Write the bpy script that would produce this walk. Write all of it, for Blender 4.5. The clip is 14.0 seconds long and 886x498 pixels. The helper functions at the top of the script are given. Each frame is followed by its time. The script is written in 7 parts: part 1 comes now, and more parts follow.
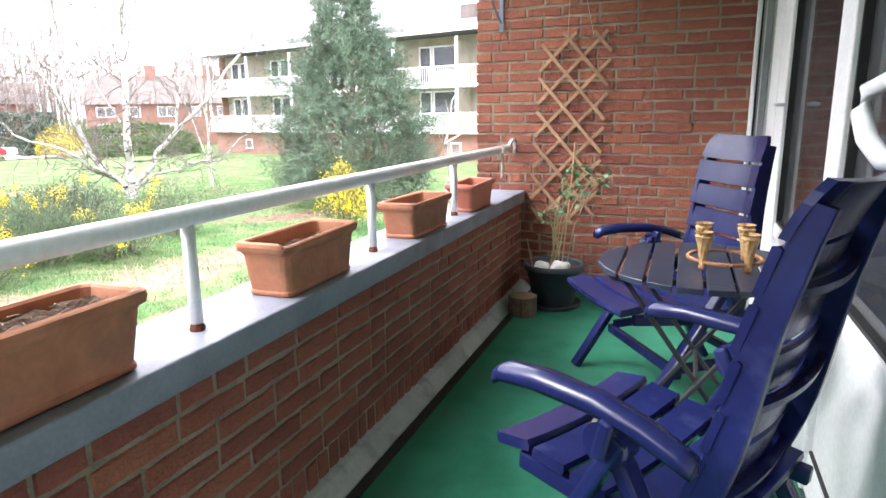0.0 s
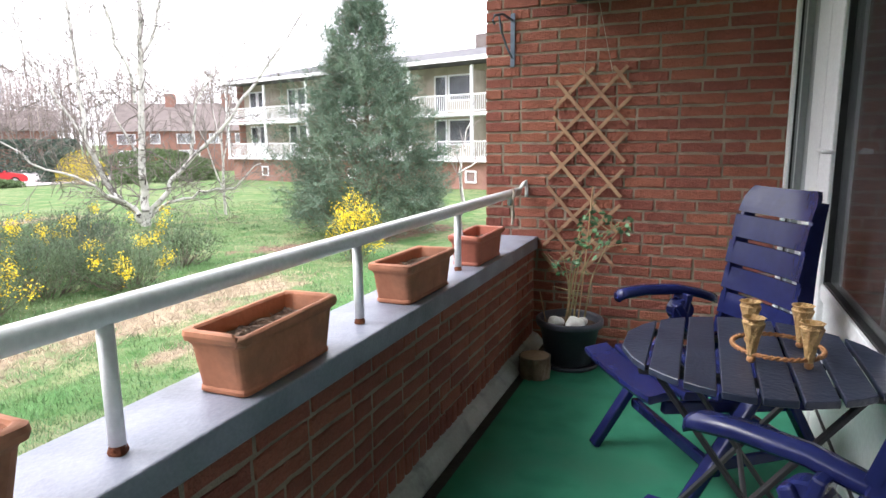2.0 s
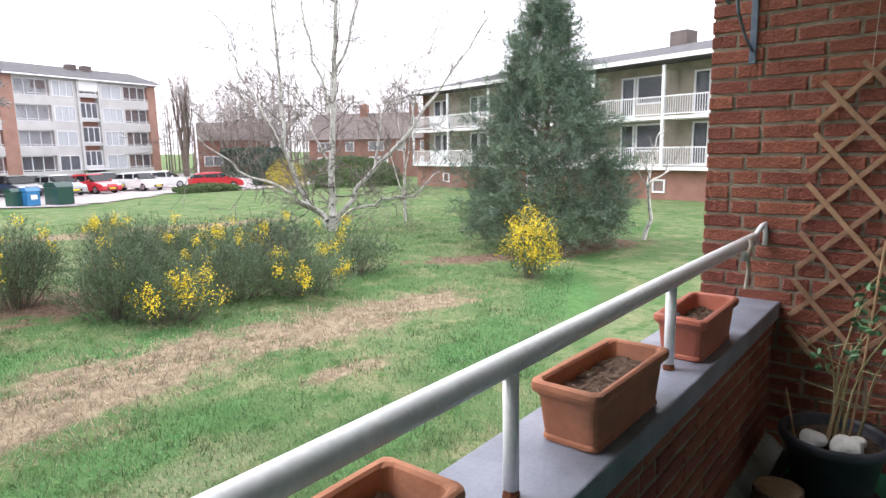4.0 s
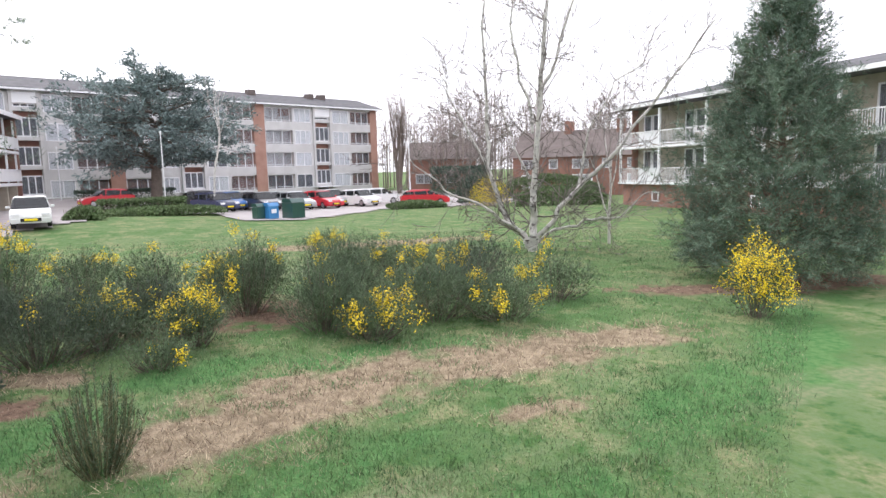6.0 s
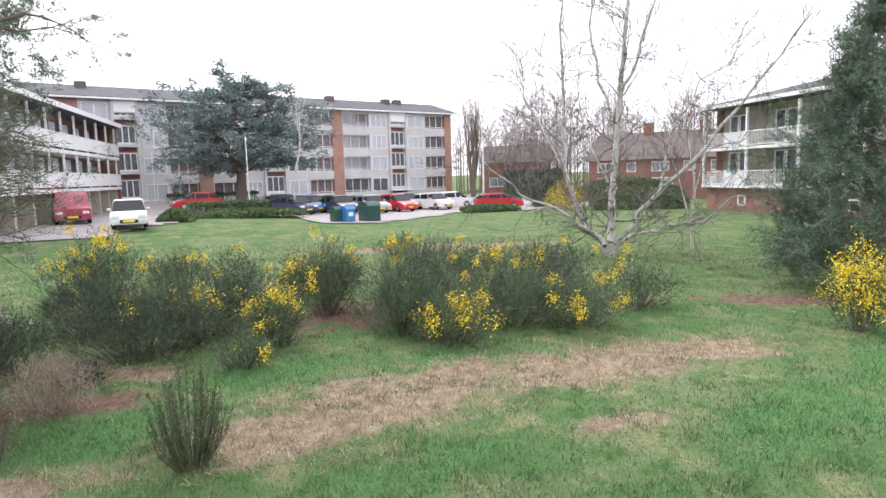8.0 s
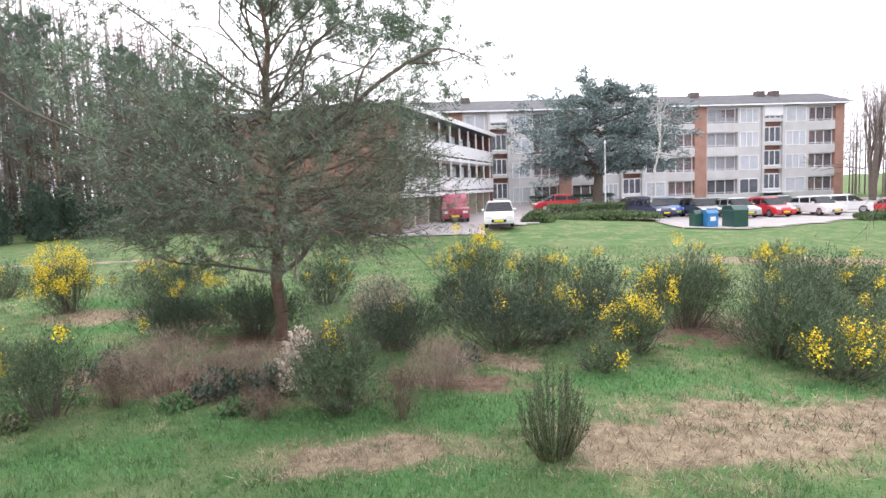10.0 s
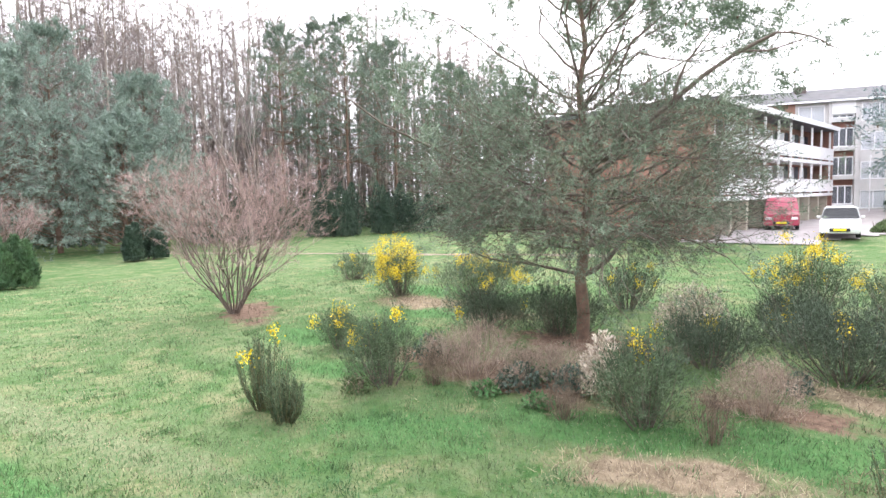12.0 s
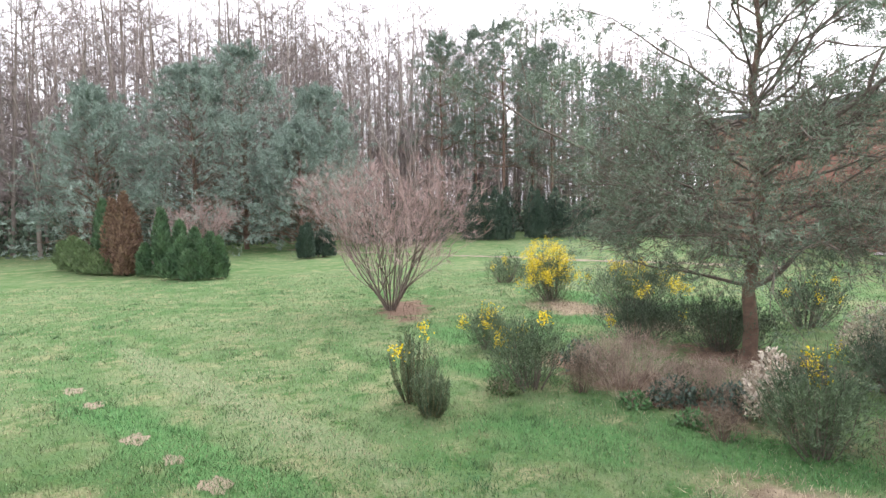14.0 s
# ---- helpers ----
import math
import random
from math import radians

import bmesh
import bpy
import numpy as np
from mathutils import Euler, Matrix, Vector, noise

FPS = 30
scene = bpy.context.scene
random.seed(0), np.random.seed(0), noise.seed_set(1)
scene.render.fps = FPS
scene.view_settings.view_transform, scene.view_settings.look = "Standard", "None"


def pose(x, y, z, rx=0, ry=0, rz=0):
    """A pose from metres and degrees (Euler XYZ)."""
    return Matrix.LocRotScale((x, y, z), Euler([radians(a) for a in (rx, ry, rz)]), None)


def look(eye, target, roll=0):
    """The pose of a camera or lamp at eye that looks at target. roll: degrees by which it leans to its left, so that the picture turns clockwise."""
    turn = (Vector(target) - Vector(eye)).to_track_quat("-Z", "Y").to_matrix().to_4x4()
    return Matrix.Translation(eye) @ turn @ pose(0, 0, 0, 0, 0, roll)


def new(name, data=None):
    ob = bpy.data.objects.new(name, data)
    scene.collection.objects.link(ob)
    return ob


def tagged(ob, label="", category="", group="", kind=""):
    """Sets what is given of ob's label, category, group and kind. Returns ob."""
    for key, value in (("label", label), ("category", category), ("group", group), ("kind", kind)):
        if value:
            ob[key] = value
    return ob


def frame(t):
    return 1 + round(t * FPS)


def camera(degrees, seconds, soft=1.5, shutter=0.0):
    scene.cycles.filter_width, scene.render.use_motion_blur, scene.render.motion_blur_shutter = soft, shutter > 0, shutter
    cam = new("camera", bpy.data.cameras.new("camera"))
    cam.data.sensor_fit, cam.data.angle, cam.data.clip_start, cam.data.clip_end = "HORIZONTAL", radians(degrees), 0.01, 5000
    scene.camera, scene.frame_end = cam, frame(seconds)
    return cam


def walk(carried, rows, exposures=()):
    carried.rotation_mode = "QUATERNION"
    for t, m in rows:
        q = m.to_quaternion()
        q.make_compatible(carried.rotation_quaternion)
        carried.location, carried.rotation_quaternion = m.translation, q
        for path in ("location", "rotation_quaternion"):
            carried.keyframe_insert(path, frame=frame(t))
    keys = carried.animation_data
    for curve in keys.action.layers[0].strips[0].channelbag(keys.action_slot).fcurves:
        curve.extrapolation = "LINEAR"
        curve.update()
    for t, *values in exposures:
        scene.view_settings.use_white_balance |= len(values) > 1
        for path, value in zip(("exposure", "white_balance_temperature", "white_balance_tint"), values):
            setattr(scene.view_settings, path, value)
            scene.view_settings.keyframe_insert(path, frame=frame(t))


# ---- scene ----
cam = camera(71.1, 14.0)
PATH = [
    (0, (1.847, 0.338, 1.201), (1.137, 2.159, 0.774), -0.8),
    (0.5, (1.852, 0.343, 1.216), (1.13, 2.166, 0.822), -0.8),
    (1, (1.853, 0.376, 1.227), (1.117, 2.198, 0.858), -0.8),
    (1.5, (1.822, 0.519, 1.254), (1.075, 2.339, 0.896), -0.8),
    (2, (1.778, 0.682, 1.284), (1.018, 2.499, 0.939), -0.7),
    (2.5, (1.751, 0.903, 1.246), (0.963, 2.71, 0.912), -0.7),
    (3, (1.733, 1.141, 1.28), (0.883, 2.921, 0.95), -0.8),
    (3.5, (1.601, 1.3, 1.323), (0.595, 2.998, 0.999), -0.8),
    (4, (1.372, 1.449, 1.382), (0.127, 2.981, 1.062), -1.1),
    (4.2, (1.285, 1.502, 1.396), (-0.045, 2.963, 1.085), -1.1),
    (6.3, (0.93, 1.859, 1.456), (-0.761, 2.898, 1.209), -1.5),
    (6.5, (0.908, 1.872, 1.456), (-0.791, 2.898, 1.212), -1.5),
    (7, (0.889, 1.868, 1.45), (-0.826, 2.868, 1.209), -1.5),
    (7.2, (0.875, 1.857, 1.448), (-0.847, 2.847, 1.209), -1.4),
    (9.3, (0.860, 1.670, 1.534), (-1.111, 1.932, 1.322), -2.0),
    (9.5, (0.856, 1.649, 1.543), (-1.129, 1.769, 1.338), -1.8),
    (10, (0.848, 1.604, 1.546), (-1.132, 1.396, 1.352), -2.1),
    (10.5, (0.839, 1.575, 1.553), (-1.090, 1.077, 1.369), -1.9),
    (11, (0.830, 1.541, 1.562), (-1.022, 0.806, 1.387), -1.8),
    (11.5, (0.821, 1.501, 1.567), (-0.941, 0.569, 1.399), -1.6),
    (12, (0.812, 1.446, 1.559), (-0.856, 0.355, 1.400), -1.5),
    (12.5, (0.803, 1.422, 1.552), (-0.760, 0.185, 1.396), -1.2),
    (13, (0.795, 1.456, 1.551), (-0.668, 0.100, 1.403), -1.3),
    (13.5, (0.786, 1.484, 1.535), (-0.611, 0.059, 1.392), -1.0),
    (14, (0.777, 1.528, 1.527), (-0.574, 0.059, 1.393), -1.0),
]
EXPOSURES = [(0, 2.6), (1, 2.25), (2, 1.9), (3, 1.75), (4, 1.25), (6.5, 0.9), (7.2, 0.9), (9.5, 0.95), (11, 1.62), (11.5, 1.72), (12.5, 1.5), (14, 1.3)]
walk(cam, [(t, look(eye, target, roll)) for t, eye, target, roll in PATH], EXPOSURES)

# ---- light ----
world = bpy.data.worlds.new("overcast")
scene.world = world
world.use_nodes = True
wn = world.node_tree.nodes
sky = wn.new("ShaderNodeTexSky")
sky.sky_type, sky.sun_disc = "NISHITA", False
sky.sun_elevation, sky.sun_rotation = radians(42), radians(250)
sky.air_density, sky.dust_density, sky.ozone_density = 0.6, 6.0, 1.0
tone = wn.new("ShaderNodeHueSaturation")
tone.inputs["Saturation"].default_value = 0.12
cloud = wn.new("ShaderNodeMix")
cloud.data_type = "RGBA"
cloud.inputs["Factor"].default_value = 0.75
cloud.inputs["B"].default_value = (9.85, 9.8, 10.8, 1)
world.node_tree.links.new(sky.outputs[0], tone.inputs["Color"])
world.node_tree.links.new(tone.outputs[0], cloud.inputs["A"])
world.node_tree.links.new(cloud.outputs["Result"], wn["Background"].inputs["Color"])
wn["Background"].inputs["Strength"].default_value = 0.13
sun = new("sun", bpy.data.lights.new("sun", "SUN"))
sun.data.energy, sun.data.angle, sun.data.color = 0.8, radians(25), (1.0, 0.98, 0.97)
sun.matrix_world = look((0, 0, 50), (22, 8, 24))


# ---- materials ----
def surface(name, a, b, scale=8.0, rough=0.7, metal=0.0, bump=0.15, fine=60.0, rand=0.0, stain=None, island=0.0, coat=0.0):
    """A two-scale procedural surface: broad patches from a to b, fine grain, optional stains."""
    m = bpy.data.materials.new(name)
    m.use_nodes = True
    t = m.node_tree
    bsdf = t.nodes["Principled BSDF"]
    co = t.nodes.new("ShaderNodeTexCoord")
    n1, n2 = t.nodes.new("ShaderNodeTexNoise"), t.nodes.new("ShaderNodeTexNoise")
    n1.inputs["Scale"].default_value, n1.inputs["Detail"].default_value = scale, 5
    n2.inputs["Scale"].default_value, n2.inputs["Detail"].default_value = fine, 4
    for n in (n1, n2):
        t.links.new(co.outputs["Object"], n.inputs["Vector"])
    ramp = t.nodes.new("ShaderNodeMapRange")
    ramp.inputs["From Min"].default_value, ramp.inputs["From Max"].default_value = 0.3, 0.7
    t.links.new(n1.outputs["Fac"], ramp.inputs["Value"])
    mix = t.nodes.new("ShaderNodeMix")
    mix.data_type = "RGBA"
    mix.inputs["A"].default_value, mix.inputs["B"].default_value = (*a, 1), (*b, 1)
    t.links.new(ramp.outputs[0], mix.inputs["Factor"])
    out = mix.outputs["Result"]
    if stain:
        n3 = t.nodes.new("ShaderNodeTexNoise")
        n3.inputs["Scale"].default_value, n3.inputs["Detail"].default_value = stain[1], 6
        t.links.new(co.outputs["Object"], n3.inputs["Vector"])
        r3 = t.nodes.new("ShaderNodeMapRange")
        r3.inputs["From Min"].default_value, r3.inputs["From Max"].default_value = stain[2], stain[2] + 0.12
        r3.inputs["To Max"].default_value = stain[3]
        t.links.new(n3.outputs["Fac"], r3.inputs["Value"])
        m3 = t.nodes.new("ShaderNodeMix")
        m3.data_type = "RGBA"
        m3.inputs["B"].default_value = (*stain[0], 1)
        t.links.new(r3.outputs[0], m3.inputs["Factor"])
        t.links.new(out, m3.inputs["A"])
        out = m3.outputs["Result"]
    hsv = t.nodes.new("ShaderNodeHueSaturation")
    t.links.new(out, hsv.inputs["Color"])
    val = t.nodes.new("ShaderNodeMapRange")
    val.inputs["To Min"].default_value, val.inputs["To Max"].default_value = 0.82, 1.18
    t.links.new(n2.outputs["Fac"], val.inputs["Value"])
    vout = val.outputs[0]
    if rand or island:
        info = t.nodes.new("ShaderNodeNewGeometry" if island else "ShaderNodeObjectInfo")
        key = "Random Per Island" if island else "Random"
        amp = island or rand
        r = t.nodes.new("ShaderNodeMapRange")
        r.inputs["To Min"].default_value, r.inputs["To Max"].default_value = 1 - amp, 1 + amp
        t.links.new(info.outputs[key], r.inputs["Value"])
        mul = t.nodes.new("ShaderNodeMath")
        mul.operation = "MULTIPLY"
        t.links.new(vout, mul.inputs[0])
        t.links.new(r.outputs[0], mul.inputs[1])
        vout = mul.outputs[0]
        h = t.nodes.new("ShaderNodeMapRange")
        h.inputs["To Min"].default_value, h.inputs["To Max"].default_value = 0.5 - amp * 0.03, 0.5 + amp * 0.03
        t.links.new(info.outputs[key], h.inputs["Value"])
        t.links.new(h.outputs[0], hsv.inputs["Hue"])
    t.links.new(vout, hsv.inputs["Value"])
    t.links.new(hsv.outputs[0], bsdf.inputs["Base Color"])
    bsdf.inputs["Roughness"].default_value, bsdf.inputs["Metallic"].default_value = rough, metal
    bsdf.inputs["Coat Weight"].default_value = coat
    if bump:
        bp = t.nodes.new("ShaderNodeBump")
        bp.inputs["Strength"].default_value, bp.inputs["Distance"].default_value = bump, 0.01
        t.links.new(n2.outputs["Fac"], bp.inputs["Height"])
        t.links.new(bp.outputs[0], bsdf.inputs["Normal"])
    return m


BRICK = surface("red_brick", (0.185, 0.052, 0.034), (0.285, 0.090, 0.058), 11, 0.88, bump=0.9, fine=85, rand=0.20, stain=((0.36, 0.22, 0.16), 7, 0.64, 0.35))
MORTAR = surface("mortar", (0.20, 0.16, 0.12), (0.32, 0.26, 0.20), 7, 0.95, bump=0.8, fine=140, stain=((0.16, 0.11, 0.085), 9, 0.55, 0.6))
CONCRETE = surface("blue_grey_concrete", (0.15, 0.163, 0.205), (0.25, 0.262, 0.325), 5, 0.42, bump=0.2, fine=90, stain=((0.10, 0.105, 0.12), 3, 0.55, 0.6))
WHITEWASH = surface("worn_whitewash", (0.33, 0.34, 0.34), (0.46, 0.47, 0.47), 4, 0.8, bump=0.3, stain=((0.17, 0.175, 0.17), 7, 0.54, 0.6))
CARPET = surface("green_carpet", (0.012, 0.175, 0.098), (0.034, 0.27, 0.16), 5, 0.95, bump=1.0, fine=300, stain=((0.035, 0.13, 0.08), 2.5, 0.52, 0.5))
RAILPAINT = surface("grey_white_rail_paint", (0.68, 0.69, 0.70), (0.77, 0.78, 0.79), 6, 0.42, bump=0.06, stain=((0.46, 0.46, 0.46), 14, 0.64, 0.4))
SHADEDIRT = surface("edge_shade_and_dirt", (0.012, 0.014, 0.014), (0.03, 0.033, 0.032), 9, 0.8, bump=0.5)
RUST = surface("rust", (0.10, 0.03, 0.015), (0.20, 0.06, 0.02), 40, 0.9, bump=0.6, fine=150)
TERRA = surface("terracotta", (0.33, 0.125, 0.065), (0.46, 0.195, 0.11), 7, 0.8, bump=0.2, fine=60, rand=0.08, stain=((0.20, 0.10, 0.065), 6, 0.55, 0.5))
TERRA_RED = surface("red_plastic_terracotta", (0.36, 0.10, 0.06), (0.42, 0.13, 0.08), 6, 0.55, bump=0.08)
SOIL = surface("dry_soil", (0.045, 0.025, 0.016), (0.14, 0.09, 0.06), 40, 1.0, bump=1.0, fine=90)
UPVC = surface("white_frame", (0.74, 0.75, 0.77), (0.80, 0.81, 0.82), 3, 0.35, bump=0.03)
GASKET = surface("black_rubber", (0.012, 0.012, 0.014), (0.02, 0.02, 0.022), 20, 0.6)
BLUE = surface("navy_blue_plastic", (0.008, 0.011, 0.056), (0.013, 0.018, 0.084), 5, 0.24, bump=0.05, fine=40, stain=((0.05, 0.058, 0.14), 9, 0.60, 0.4))
BLUE.node_tree.nodes["Principled BSDF"].inputs["Specular IOR Level"].default_value = 0.32
SLATE = surface("weathered_dark_blue_wood", (0.013, 0.019, 0.038), (0.032, 0.041, 0.068), 8, 0.36, bump=0.25, fine=80, rand=0.12, stain=((0.22, 0.23, 0.25), 42, 0.7, 0.7))
DARKMETAL = surface("dark_metal", (0.02, 0.02, 0.022), (0.04, 0.04, 0.045), 10, 0.5, 0.3)
TRELLIS = surface("trellis_wood", (0.26, 0.145, 0.085), (0.38, 0.225, 0.14), 14, 0.85, bump=0.3, rand=0.15)
POT = surface("dark_grey_pot", (0.026, 0.028, 0.04), (0.045, 0.048, 0.062), 8, 0.55, bump=0.1)
STONE = surface("white_stone", (0.62, 0.60, 0.58), (0.75, 0.74, 0.72), 12, 0.8, bump=0.5)
BARKLOG = surface("log_bark", (0.09, 0.06, 0.04), (0.20, 0.14, 0.10), 14, 0.95, bump=1.0, fine=50)
LOGCUT = surface("log_cut", (0.24, 0.16, 0.10), (0.34, 0.24, 0.16), 18, 0.9, bump=0.5)
STEEL = surface("blue_grey_metal", (0.10, 0.13, 0.18), (0.18, 0.22, 0.28), 18, 0.45, 0.5)
GOLD = surface("golden_wicker", (0.36, 0.21, 0.08), (0.58, 0.38, 0.17), 60, 0.5, bump=0.7, fine=160)
ROPE = surface("copper_brown_rope", (0.30, 0.13, 0.05), (0.46, 0.22, 0.09), 80, 0.5, bump=0.6, fine=200)
CANE = surface("green_brown_cane", (0.20, 0.19, 0.08), (0.36, 0.27, 0.16), 14, 0.8, island=0.2)
BAMBOO = surface("bamboo", (0.36, 0.22, 0.12), (0.44, 0.28, 0.16), 20, 0.7)
ROSELEAF = surface("rose_leaf", (0.05, 0.13, 0.055), (0.10, 0.20, 0.09), 20, 0.5, island=0.3)
CORD = surface("pale_cord", (0.40, 0.34, 0.28), (0.48, 0.42, 0.35), 40, 0.9)
BARK = surface("grey_brown_bark", (0.11, 0.085, 0.07), (0.20, 0.165, 0.14), 9, 0.95, bump=0.9, fine=30)
PINEBARK = surface("orange_brown_pine_bark", (0.12, 0.08, 0.06), (0.21, 0.135, 0.098), 9, 0.95, bump=0.9, fine=30)
BIRCH = surface("white_birch_bark", (0.46, 0.44, 0.41), (0.64, 0.62, 0.58), 5, 0.8, bump=0.3, stain=((0.10, 0.09, 0.085), 6, 0.55, 0.9))
BIRCHTWIG = surface("pale_birch_twig", (0.13, 0.11, 0.10), (0.24, 0.21, 0.195), 3, 0.9, bump=0, island=0.3)
SLAB = surface("mossy_tan_slab", (0.22, 0.17, 0.12), (0.33, 0.26, 0.185), 9, 0.95, bump=0.8, fine=60, stain=((0.10, 0.12, 0.055), 9, 0.5, 0.8))
LITTER = surface("brown_leaf_litter", (0.18, 0.13, 0.10), (0.30, 0.235, 0.18), 2.2, 1.0, bump=1.0, fine=30)
BOUNCEWHITE = surface("bounce_white_ceiling", (0.70, 0.70, 0.69), (0.78, 0.78, 0.77), 2, 0.8, bump=0.1)
WOODBARK = surface("pale_woodland_bark", (0.19, 0.155, 0.135), (0.31, 0.265, 0.235), 1.2, 0.95, bump=0.4, fine=12, island=0.3)
TWIG = surface("grey_twig", (0.24, 0.20, 0.19), (0.37, 0.315, 0.30), 3, 0.9, bump=0, island=0.25)
PINKTWIG = surface("pinkish_twig", (0.29, 0.20, 0.185), (0.43, 0.315, 0.29), 3, 0.9, bump=0, island=0.2)
PINE = surface("blue_green_needles", (0.105, 0.155, 0.10), (0.20, 0.255, 0.175), 0.9, 0.6, bump=0, island=0.35)
# Distance haze is put into this paler, bluer needle colour.
FARPINE = surface("haze_tinted_pine_needles", (0.15, 0.205, 0.165), (0.285, 0.36, 0.305), 0.35, 0.7, bump=0, island=0.35)
UNDERWOOD = surface("evergreen_undergrowth", (0.06, 0.09, 0.062), (0.125, 0.165, 0.115), 0.5, 0.7, bump=0, island=0.4)
# Darker mix of the needle colour that carries painted distance haze.
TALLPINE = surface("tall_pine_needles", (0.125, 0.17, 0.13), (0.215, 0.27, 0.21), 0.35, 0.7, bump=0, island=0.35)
GREYPANEL = surface("grey_glass_panel", (0.30, 0.31, 0.32), (0.38, 0.39, 0.40), 3, 0.35, bump=0)
PINEDARK = surface("dark_pine_needles", (0.062, 0.112, 0.074), (0.150, 0.215, 0.145), 0.7, 0.6, bump=0, island=0.45)
CEDARLEAF = surface("cedar_needles", (0.13, 0.18, 0.175), (0.225, 0.285, 0.275), 0.6, 0.6, bump=0, island=0.35)
GORSE = surface("gorse_green", (0.060, 0.096, 0.052), (0.14, 0.192, 0.098), 1.5, 0.7, bump=0, island=0.55)
GORSEDARK = surface("dark_gorse_green", (0.045, 0.07, 0.042), (0.10, 0.135, 0.08), 1.5, 0.7, bump=0, island=0.4)
YELLOW = surface("yellow_blossom", (0.74, 0.53, 0.015), (0.86, 0.69, 0.03), 6, 0.7, bump=0, island=0.2)
DEADSTEM = surface("dead_stem", (0.13, 0.095, 0.07), (0.26, 0.20, 0.15), 3, 0.95, bump=0, island=0.4)
BROOM = surface("broom_stem", (0.14, 0.14, 0.075), (0.22, 0.21, 0.12), 3, 0.9, bump=0, island=0.3)
DRYBRUSH = surface("dry_brush", (0.27, 0.20, 0.155), (0.40, 0.315, 0.25), 3, 0.95, bump=0, island=0.3)
PALELEAF = surface("pale_blossom", (0.48, 0.40, 0.32), (0.62, 0.56, 0.46), 6, 0.8, bump=0, island=0.2)
JUNIPER = surface("juniper_green", (0.05, 0.105, 0.05), (0.11, 0.19, 0.085), 1.4, 0.7, bump=0, island=0.35)
JUNIPEROLD = surface("browned_juniper", (0.14, 0.085, 0.055), (0.23, 0.15, 0.10), 1.4, 0.8, bump=0, island=0.35)
HOLLY = surface("dark_evergreen", (0.035, 0.065, 0.045), (0.08, 0.12, 0.085), 1.0, 0.5, bump=0, island=0.35)
HEDGE = surface("hedge_leaf", (0.075, 0.12, 0.045), (0.13, 0.185, 0.075), 1.0, 0.7, bump=0, island=0.35)
GRASS = surface("grass_blade", (0.058, 0.148, 0.052), (0.19, 0.265, 0.12), 0.9, 0.7, bump=0, island=0.65)
LUSHGRASS = surface("lush_grass_blade", (0.058, 0.155, 0.05), (0.14, 0.24, 0.10), 0.9, 0.7, bump=0, island=0.5)
STRAW = surface("straw_blade", (0.33, 0.26, 0.18), (0.52, 0.42, 0.31), 1.5, 0.9, bump=0, island=0.45)
REDBRICK_FAR = surface("far_red_brick", (0.25, 0.125, 0.098), (0.32, 0.172, 0.135), 1.2, 0.9, bump=0.2, fine=14)
ORANGE_FAR = surface("orange_brick_panel", (0.34, 0.19, 0.145), (0.42, 0.25, 0.20), 1.2, 0.9, bump=0.2, fine=14)
RENDER_FAR = surface("pale_grey_panel", (0.52, 0.51, 0.505), (0.62, 0.61, 0.605), 0.8, 0.8, bump=0.1)
FRAME_FAR = surface("far_white_paint", (0.76, 0.76, 0.78), (0.84, 0.84, 0.85), 1.0, 0.5, bump=0)
ROOF_FAR = surface("grey_roofing", (0.07, 0.068, 0.075), (0.115, 0.112, 0.12), 1.5, 0.9, bump=0.3, fine=8)
ROOFTILE = surface("dark_roof_tile", (0.115, 0.092, 0.086), (0.165, 0.135, 0.126), 1.5, 0.9, bump=0.4, fine=9)
TAN_FAR = surface("tan_brick", (0.35, 0.315, 0.255), (0.45, 0.405, 0.335), 1.5, 0.9, bump=0.1)
CURTAIN = surface("pale_curtain", (0.70, 0.73, 0.78), (0.88, 0.89, 0.92), 0.7, 0.9, bump=0)
# Shade of unlit rooms is put into this dark colour.
DARKROOM = surface("painted_dim_interior", (0.06, 0.06, 0.07), (0.13, 0.13, 0.15), 2, 0.9, bump=0)
PAVING = surface("grey_pink_paving", (0.30, 0.27, 0.27), (0.38, 0.35, 0.345), 1.2, 0.9, bump=0.3, fine=20)
TYRE = surface("tyre", (0.012, 0.012, 0.013), (0.02, 0.02, 0.021), 20, 0.8)
CHROME = surface("alloy", (0.4, 0.4, 0.42), (0.5, 0.5, 0.52), 10, 0.3, 0.9, bump=0)


def paint(name, c):
    return surface(name, c, tuple(v * 1.1 for v in c), 3, 0.3, bump=0, coat=0.6)


CARWHITE, CARRED = paint("white_car_paint", (0.72, 0.72, 0.72)), paint("red_car_paint", (0.55, 0.02, 0.035))
CARNAVY, CARBLACK = paint("navy_car_paint", (0.02, 0.03, 0.09)), paint("black_car_paint", (0.02, 0.02, 0.025))
CARBLUE, CARGREY = paint("blue_car_paint", (0.06, 0.17, 0.45)), paint("silver_car_paint", (0.36, 0.37, 0.38))
BINBLUE, BINGREEN = paint("blue_bin", (0.04, 0.20, 0.45)), paint("dark_green_bin", (0.02, 0.07, 0.06))
VANRED = paint("dusty_red_van", (0.36, 0.05, 0.09))


def glass(name, tint, alpha):
    m = bpy.data.materials.new(name)
    m.use_nodes = True
    t = m.node_tree
    b = t.nodes["Principled BSDF"]
    b.inputs["Base Color"].default_value = (*tint, 1)
    b.inputs["Roughness"].default_value = 0.02
    b.inputs["IOR"].default_value = 1.5
    b.inputs["Alpha"].default_value = alpha
    b.inputs["Specular IOR Level"].default_value = 1.0
    return m


